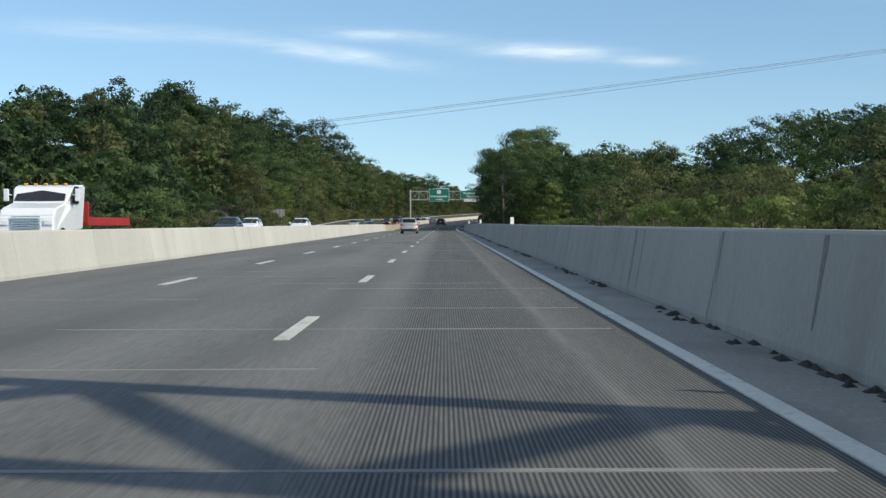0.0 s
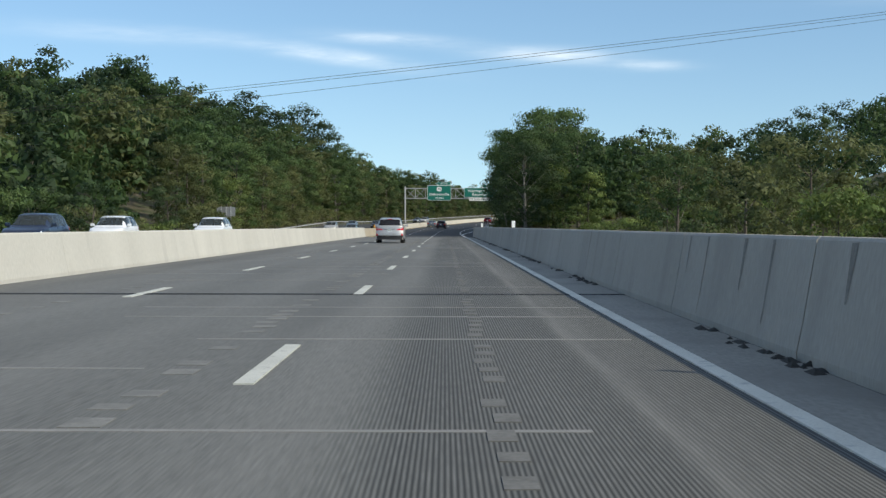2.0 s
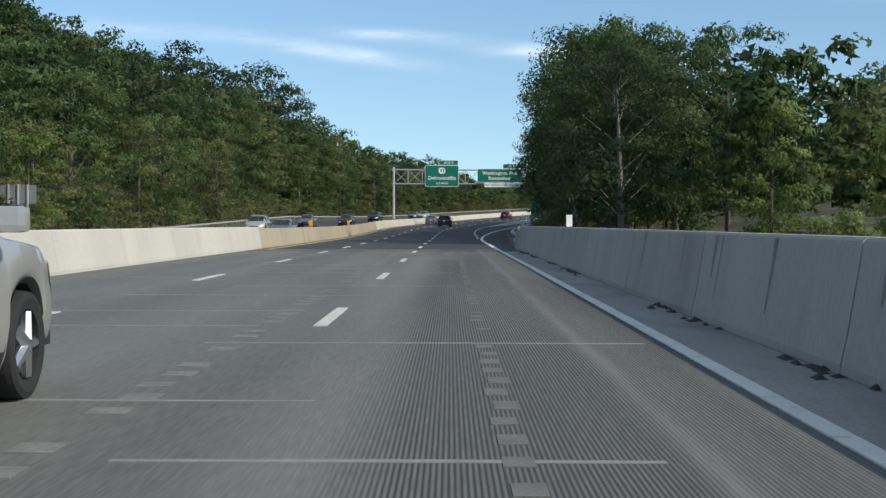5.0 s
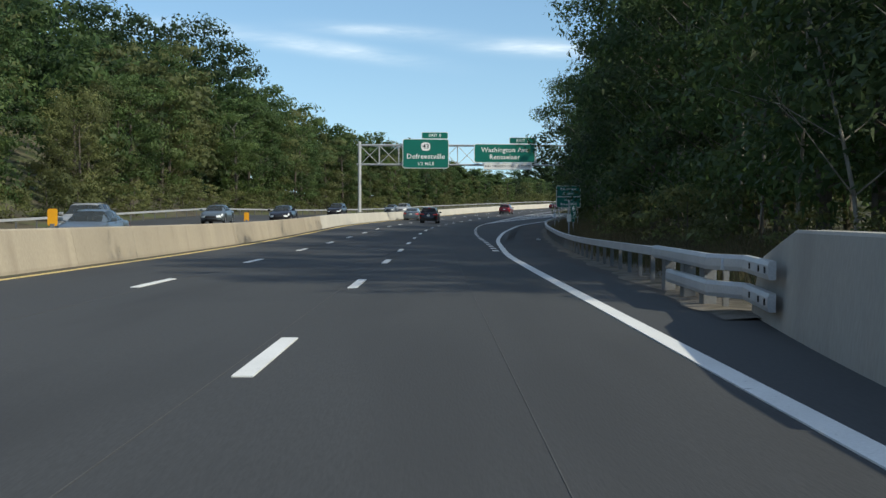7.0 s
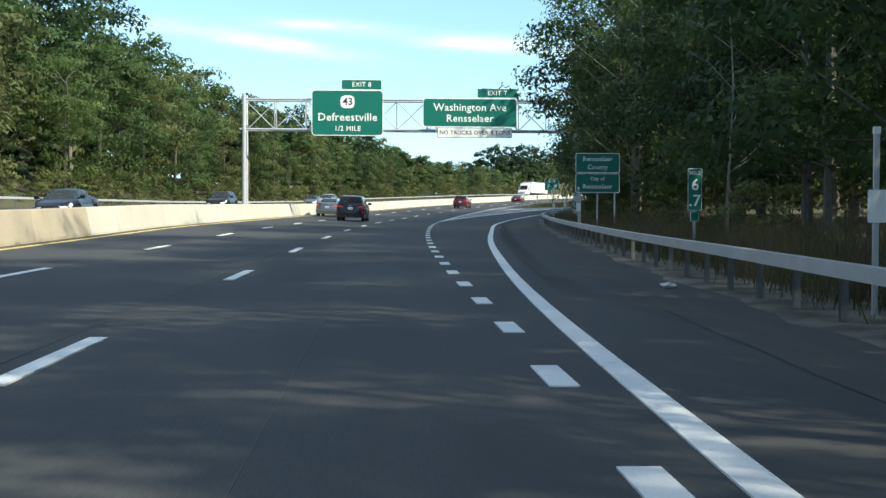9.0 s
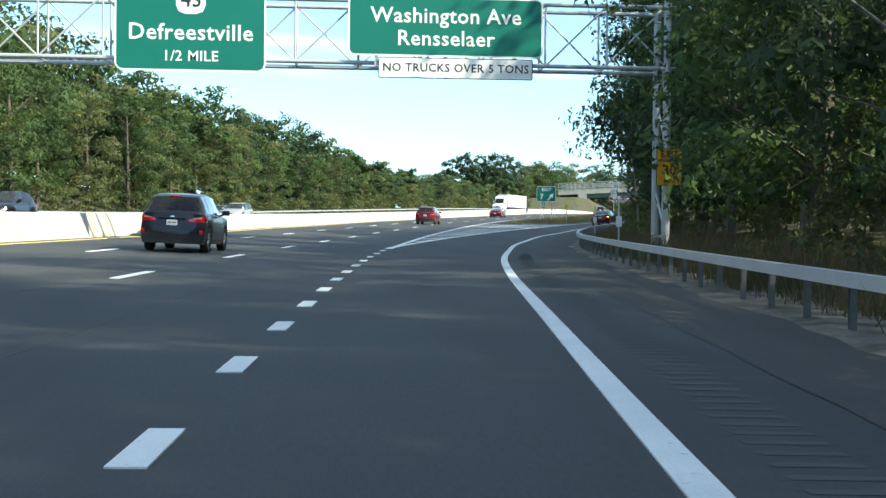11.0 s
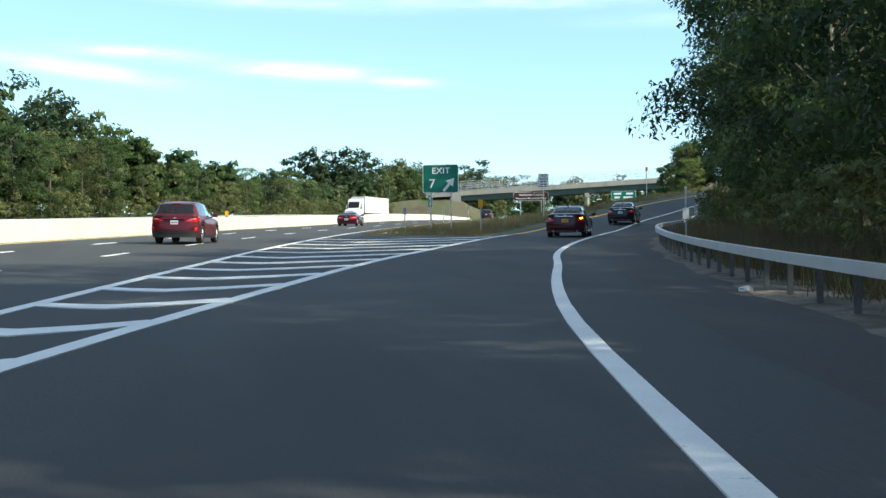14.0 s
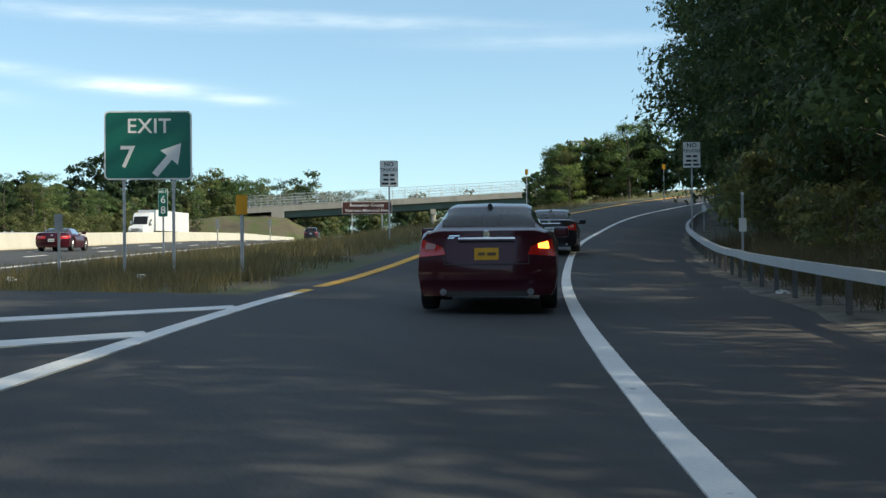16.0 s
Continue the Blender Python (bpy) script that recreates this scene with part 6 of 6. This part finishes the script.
    if style == "suv":
        bm = bmesh.new()
        add_box(bm, (0.32, 0.05, 0.03), tuple(S(rg[1] + 0.03, 10, 1) + Vector((0, -0.03, 0.0))), bevel=0.008)
        part("brake_lamp", bm, RED_LENS, top)
        bm = bmesh.new()
        p0, p1 = S(rg[0] + 0.04, 10, 1, 0.02), S(rg[0] + 0.08, 9.2, -1, 0.02)
        add_bar(bm, p0, p1, 0.012, 6)
        part("wiper", bm, TRIM_BLACK, top)
    for end in (0, 1) if front_plate else (0,):
        zp = (0.735 if style == "sedan" else 0.84 if style == "suv" else 0.55) if end == 0 else 0.42
        bm = bmesh.new()
        p = C(0, zp, 0.02, end)
        add_box(bm, (0.31, 0.012, 0.155), tuple(p), bevel=0.004)
        pl = part("number_plate", bm, plate, top)
        for dx, w in ((-0.065, 0.085), (0.065, 0.11)):
            bm = bmesh.new()
            add_box(bm, (w, 0.004, 0.038), (p.x + dx, p.y + (0.008 if end else -0.008), p.z))
            part("number", bm, PLATE_INK, pl)
    # front grille
    zg = float(np.interp(L - 0.1, by, bz))
    rear("grille", -0.48, 0.48, zg - 0.24, zg - 0.06, TRIM_BLACK, 0.01, end=1)
    rear("lower_grille", -0.6, 0.6, 0.28, 0.40, TRIM_BLACK, 0.01, end=1)
    # floor pan and seats
    bm = bmesh.new()
    add_box(bm, (W - 0.44, L - 0.5, 0.10), (0, L / 2, k["floor"] + 0.06))
    for wy in (0.35, L - 0.35):
        add_box(bm, (W - 0.3, 0.3, 0.1), (0, wy, k["floor"] + 0.1))
    part("floor_pan", bm, TRIM_BLACK, top)
    mid = (fg_[0] + rg[1]) / 2
    belt_m = float(np.interp(mid, by, bz))
    for x in (-0.36, 0.36):
        for y in (mid - 0.45, mid + 0.5):
            bm = bmesh.new()
            add_box(bm, (0.5, 0.14, 0.62), (x, y, belt_m - 0.25), (-10, 0, 0), bevel=0.05)
            add_box(bm, (0.26, 0.10, 0.18), (x, y - 0.08, belt_m + 0.17), (-6, 0, 0), bevel=0.04)
            part("seat", bm, SEAT, top)
    bm = bmesh.new()
    add_box(bm, (W - 0.35, 0.35, 0.3), (0, fg_[1] - 0.25, belt_m - 0.22), bevel=0.05)
    part("dashboard", bm, TRIM_BLACK, top)
    # wheels
    for wy in k["wheels"]:
        for side in (1, -1):
            bm = bmesh.new()
            prof = ((R * 0.66, -0.10), (R * 0.86, -0.115), (R * 0.97, -0.10), (R, -0.06), (R, 0.06), (R * 0.97, 0.10), (R * 0.86, 0.115), (R * 0.66, 0.10))
            seg = 28
            vs = [[bm.verts.new((o, r * math.cos(2 * math.pi * s / seg), r * math.sin(2 * math.pi * s / seg))) for r, o in prof] for s in range(seg)]
            for s in range(seg):
                for j in range(len(prof)):
                    bm.faces.new((vs[s][j], vs[s][(j + 1) % len(prof)], vs[(s + 1) % seg][(j + 1) % len(prof)], vs[(s + 1) % seg][j]))
            bmesh.ops.recalc_face_normals(bm, faces=bm.faces)
            wheel = part("wheel", bm, RUBBER, top, "black tyre with alloy rim")
            wheel.matrix_basis = pose(side * (W / 2 - 0.135), wy, R)
            bm = bmesh.new()
            for s in range(5):
                a = 2 * math.pi * s / 5
                c, q = math.cos(a), math.sin(a)
                add_bar(bm, (side * 0.085, 0.03 * c, 0.03 * q), (side * 0.07, R * 0.62 * c, R * 0.62 * q), 0.045, 6, 0.035)
            bmesh.ops.create_cone(bm, cap_ends=True, segments=16, radius1=0.07, radius2=0.06, depth=0.04, matrix=pose(side * 0.085, 0, 0, 0, 90, 0))
            bmesh.ops.create_cone(bm, cap_ends=True, segments=24, radius1=R * 0.67, radius2=R * 0.67, depth=0.03, matrix=pose(side * -0.01, 0, 0, 0, 90, 0))
            part("rim", bm, RIM_METAL if bright_rim else TRIM_BLACK, wheel)
    return top


def park(ob, x, y, z, turn):
    ob.matrix_basis = pose(x, y, z, 0, 0, turn)
    return ob


def heading(fx, y):
    return -math.degrees(math.atan((fx(y + 1) - fx(y - 1)) / 2))


def drive(ob, d, y):
    """Stand a car on the banked through lanes, d to the right of the road's line."""
    m = pose(main_x(y) + d, y, road_z(y + 2) + bank_z(y + 2, d), 0, 0, heading(main_x, y + 2))
    ob.matrix_basis = m @ pose(0, 0, 0, 0, math.degrees(math.atan(bank_z(y, 0) / 1.9)), 0)
    return ob


MAROON = paint("maroon_metallic_paint", (0.056, 0.004, 0.012))
RED = paint("red_metallic_paint", (0.10, 0.005, 0.011))
SILVER = paint("silver_metallic_paint", (0.44, 0.43, 0.41), 0.4)
BLACK = paint("black_paint", (0.012, 0.010, 0.014), 0.2)
GREY = paint("grey_metallic_paint", (0.14, 0.17, 0.19), 0.5)
NAVY = paint("dark_blue_paint", (0.02, 0.03, 0.06), 0.3)
WHITE_CAR = paint("white_vehicle_paint", (0.74, 0.75, 0.76), 0.0)

maroon_sedan = car(SEDAN, MAROON, "maroon metallic sedan with lit amber turn signal on the ramp", plate=PLATE_YELLOW, signal=True)
park(maroon_sedan, 29.6, 402.9, ramp_z(405), heading(edge_x, 404.5))
maroon_sedan.scale = (1.05, 1.05, 1.05)
dark_sedan = car(SEDAN, BLACK, "dark sedan with red tail lamps climbing the ramp", plate=PLATE_WHITE)
park(dark_sedan, 40.1, 425.6, ramp_z(428), heading(edge_x, 428))
silver_suv = car(SUV, SILVER, "silver SUV with black lower trim and dark rear window", rear_glass_mat=DARK_GLASS, lower=TRIM_BLACK, style="suv", rails=True, category="suv", name="suv")
park(silver_suv, -4.0, 129.6, road_z(131), 0)
red_suv = car(dict(SUV, length=5.05, width=1.93, wheels=(1.0, 4.02)), RED, "dark red SUV with black lower bumper and bright wheels", rear_glass_mat=DARK_GLASS, lower=TRIM_BLACK, style="suv", rails=True, category="suv", name="suv")
drive(red_suv, 11.2 - main_x(395.2), 395.2)
coupe = car(COUPE, MAROON, "low maroon sports coupe on the through lane", style="coupe", chrome_bar=False)
park(coupe, 25.0, 456, road_z(458), heading(main_x, 458))
grey_sedan = car(SEDAN, GREY, "grey sedan on the through lane")
drive(grey_sedan, -7.1, 327)
black_suv = car(SUV, BLACK, "black SUV in the middle lane", rear_glass_mat=DARK_GLASS, style="suv", category="suv", name="suv", lower=TRIM_BLACK)
drive(black_suv, -3.6, 311)
m = copy_thing(black_suv, pose(main_x(556) - 0.2, 556, road_z(558), 0, 0, heading(main_x, 558)))
tagged(m, "black SUV far ahead beneath the overpass")


def oncoming(ob, y, d, label):
    x, py = offset(main_x, y, d)
    slope = (opp_z(y, d - 1) - opp_z(y, d + 1)) / 2
    c = copy_thing(ob, pose(x, py, opp_z(y, d), 0, math.degrees(math.atan(slope)), heading(main_x, y) + 180))
    return tagged(c, label)


oncoming(grey_sedan, 229, -13.6, "grey sedan oncoming beyond the median barrier")
oncoming(silver_suv, 243, -17.8, "silver SUV oncoming beyond the median barrier")
oncoming(grey_sedan, 276, -17.5, "grey sedan farther along the opposite lanes")
oncoming(dark_sedan, 287, -14.2, "black sedan oncoming behind an amber marker")
oncoming(black_suv, 338, -17.5, "dark SUV oncoming on the far carriageway")
oncoming(silver_suv, 386, -17.5, "silver SUV oncoming near the wooded slope")
oncoming(grey_sedan, 392, -20.8, "grey sedan beside an SUV on the opposite lanes")
navy_suv = car(SUV, NAVY, "dark blue SUV on the opposite side of the bridge", style="suv", category="suv", name="suv")
park(navy_suv, -18.6, 104, road_z(102), 180)
white_suv = car(SUV, WHITE_CAR, "white SUV on the opposite side of the bridge", style="suv", category="suv", name="suv")
park(white_suv, -19.0, 119, road_z(117), 180)
c = copy_thing(white_suv, pose(-15.4, 130, road_z(128), 0, 0, 180))
tagged(c, "white SUV behind others on the opposite lanes")


def truck_wheels(top, spots, r=0.5):
    for x, y in spots:
        bm = bmesh.new()
        bmesh.ops.create_cone(bm, cap_ends=True, segments=24, radius1=r, radius2=r, depth=0.3, matrix=pose(0, 0, 0, 0, 90, 0))
        bmesh.ops.bevel(bm, geom=[e for e in bm.edges], offset=0.03, segments=2, affect="EDGES")
        w = part("wheel", bm, RUBBER, top)
        w.matrix_basis = pose(x, y, r)
        bm = bmesh.new()
        bmesh.ops.create_cone(bm, cap_ends=True, segments=18, radius1=r * 0.5, radius2=r * 0.42, depth=0.34, matrix=pose(0, 0, 0, 0, 90, 0))
        part("rim", bm, RIM_METAL, w)


def tractor(label, at, turn, sleeper):
    """A bonneted truck cab, nose towards +y."""
    t = thing("truck", at, label, "truck", turn=turn)
    h = 3.75 if sleeper else 2.75
    bm = bmesh.new()
    prof = [(0.0, 0.9), (0.0, h), (1.3, h - 0.05), (1.75, h - 0.55 if sleeper else h - 0.15), (2.25, 2.0), (3.6, 1.75), (3.85, 1.45), (3.9, 0.7), (0.0, 0.7)]
    prof = [prof[0]] + prof[1:-1]
    left = [bm.verts.new((-1.2 if z > 1.2 and y < 2.2 else -1.08, y, z)) for y, z in prof]
    right = [bm.verts.new((1.2 if z > 1.2 and y < 2.2 else 1.08, y, z)) for y, z in prof]
    bm.faces.new(left)
    bm.faces.new(right[::-1])
    for i in range(len(prof)):
        j = (i + 1) % len(prof)
        bm.faces.new((left[i], left[j], right[j], right[i]))
    bmesh.ops.recalc_face_normals(bm, faces=bm.faces)
    bmesh.ops.bevel(bm, geom=[e for e in bm.edges if e.calc_face_angle(0) > 0.5], offset=0.07, segments=3, affect="EDGES")
    part("cab", bm, WHITE_CAR, t)
    za, zb_ = (h - 0.6 if sleeper else h - 0.25), 2.06
    ya, yb_ = (1.79 if sleeper else 1.80), 2.26
    rows = [[(-1.0, yb_, zb_), (0, yb_ + 0.03, zb_), (1.0, yb_, zb_)], [(-0.96, ya, za), (0, ya + 0.03, za), (0.96, ya, za)]]
    part_mesh("windshield", strip_mesh("windshield", rows), DARK_GLASS, t)
    for s in (-1, 1):
        rows = [[(s * 1.206, 1.0, 1.95), (s * 1.206, 1.0, 2.65 if not sleeper else 2.75)], [(s * 1.206, 1.95, 1.95), (s * 1.206, 1.62, 2.65 if not sleeper else 2.75)]]
        part_mesh("side_window", strip_mesh("side_window", rows), DARK_GLASS, t)
        bm = bmesh.new()
        add_box(bm, (0.2, 0.12, 0.5), (s * 1.42, 1.9, 2.3), bevel=0.04)
        add_bar(bm, (s * 1.2, 1.9, 2.3), (s * 1.42, 1.9, 2.3), 0.02, 6)
        part("mirror", bm, WHITE_CAR, t)
        bm = bmesh.new()
        add_box(bm, (0.34, 0.1, 0.2), (s * 0.85, 3.88, 1.2), bevel=0.04)
        part("head_lamp", bm, HEAD_LENS, t)
    for i in range(6):
        bm = bmesh.new()
        add_box(bm, (1.1, 0.05, 0.05), (0, 3.93, 1.0 + i * 0.085), bevel=0.01)
        part("grille_bar", bm, CHROME, t)
    bm = bmesh.new()
    add_box(bm, (2.3, 0.3, 0.35), (0, 3.9, 0.62), bevel=0.06)
    part("bumper", bm, CHROME, t)
    bm = bmesh.new()
    for i in range(5):
        add_box(bm, (0.14, 0.1, 0.06), (-0.8 + i * 0.4, 1.4, h + 0.0), bevel=0.02)
    part("marker_lamps", bm, AMBER_SIGN, t)
    return t


semi = tractor("white semi truck with a long white box trailer", (39.5, 566, opp_z(566, -19)), -26 + 180, True)
bm = bmesh.new()
add_box(bm, (2.6, 13.5, 2.85), (0, -7.1, 2.68), bevel=0.04)
part("trailer_box", bm, WHITE_CAR, semi, "plain white trailer box")
bm = bmesh.new()
add_box(bm, (1.0, 15.0, 0.25), (0, -5.8, 0.95))
part("chassis", bm, TRIM_BLACK, semi)
truck_wheels(semi, [(s * 1.05, y) for s in (-1, 1) for y in (3.0, -1.0, -2.2, -11.4, -12.6)])
white_truck = tractor("white truck with chrome grille towing a red flatbed", (-16.2, 45.5, road_z(45)), 180, False)
RED_STEEL = material("red_painted_steel", (0.35, 0.02, 0.015), 0.5, vary=0.12, scale=1, fine=30)
bm = bmesh.new()
add_box(bm, (2.4, 7.0, 0.35), (0, -3.9, 1.25), bevel=0.03)
add_box(bm, (2.4, 0.15, 0.9), (0, -0.45, 1.6), bevel=0.03)
part("flatbed", bm, RED_STEEL, white_truck, "red steel flatbed")
bm = bmesh.new()
add_box(bm, (0.9, 10.0, 0.25), (0, -1.5, 0.8))
part("chassis", bm, TRIM_BLACK, white_truck)
truck_wheels(white_truck, [(s * 1.02, y) for s in (-1, 1) for y in (2.9, -3.4, -4.6)])

# ---- litter ----
LITTER = material("weathered_white_plastic", (0.6, 0.6, 0.58), 0.6, vary=0.2, scale=0.2, fine=20)
for i, (x, y) in enumerate(((22.6, 415.5), (23.4, 416.0), (26.2, 416.6), (5.15, 246.0), (13.9, 331.0), (36.2, 406.0), (20.6, 362))):
    bm = bmesh.new()
    bmesh.ops.create_icosphere(bm, subdivisions=2, radius=0.11)
    r = random.Random(i)
    for v in bm.verts:
        v.co *= 0.55 + 0.8 * r.random()
        v.co.z *= 0.5
    lit = part("litter", bm, LITTER)
    lit.matrix_basis = pose(x, y, max(ramp_z(y), ground_z(x, y)) + 0.04, 0, 0, i * 50)
    tagged(lit, "crumpled scrap of white plastic on the verge", "litter", "roadside litter")
# dark grit swept against the foot of the parapet
GRIT = material("dark_road_grit", (0.035, 0.032, 0.028), 0.95, vary=0.3, scale=0.2, fine=30, bump=0.5)
vs, fs_ = [], []
for i in range(900):
    y = -20 + 205 * rng0.random()
    if math.sin(y * 0.9) + math.sin(y * 0.37) < 0.1:
        continue
    x = 2.71 - abs(rng0.normal()) * 0.10
    a, l_, w = rng0.normal() * 0.5, 0.05 + 0.16 * rng0.random(), 0.02 + 0.05 * rng0.random()
    z = road_z(y) + 0.004
    n = len(vs)
    vs += [(x - w, y - l_, z), (x + w, y - l_ * 0.7, z), (x + w * 0.7, y + l_, z), (x - w, y + l_ * 0.6, z), (x, y, z + 0.02 + 0.03 * rng0.random())]
    fs_ += [(n, n + 1, n + 4), (n + 1, n + 2, n + 4), (n + 2, n + 3, n + 4), (n + 3, n, n + 4)]
tagged(part_mesh("road_grit", mesh_from("road_grit", vs, fs_), GRIT), "dark grit and leaf litter along the parapet foot", "debris", kind="stuff")
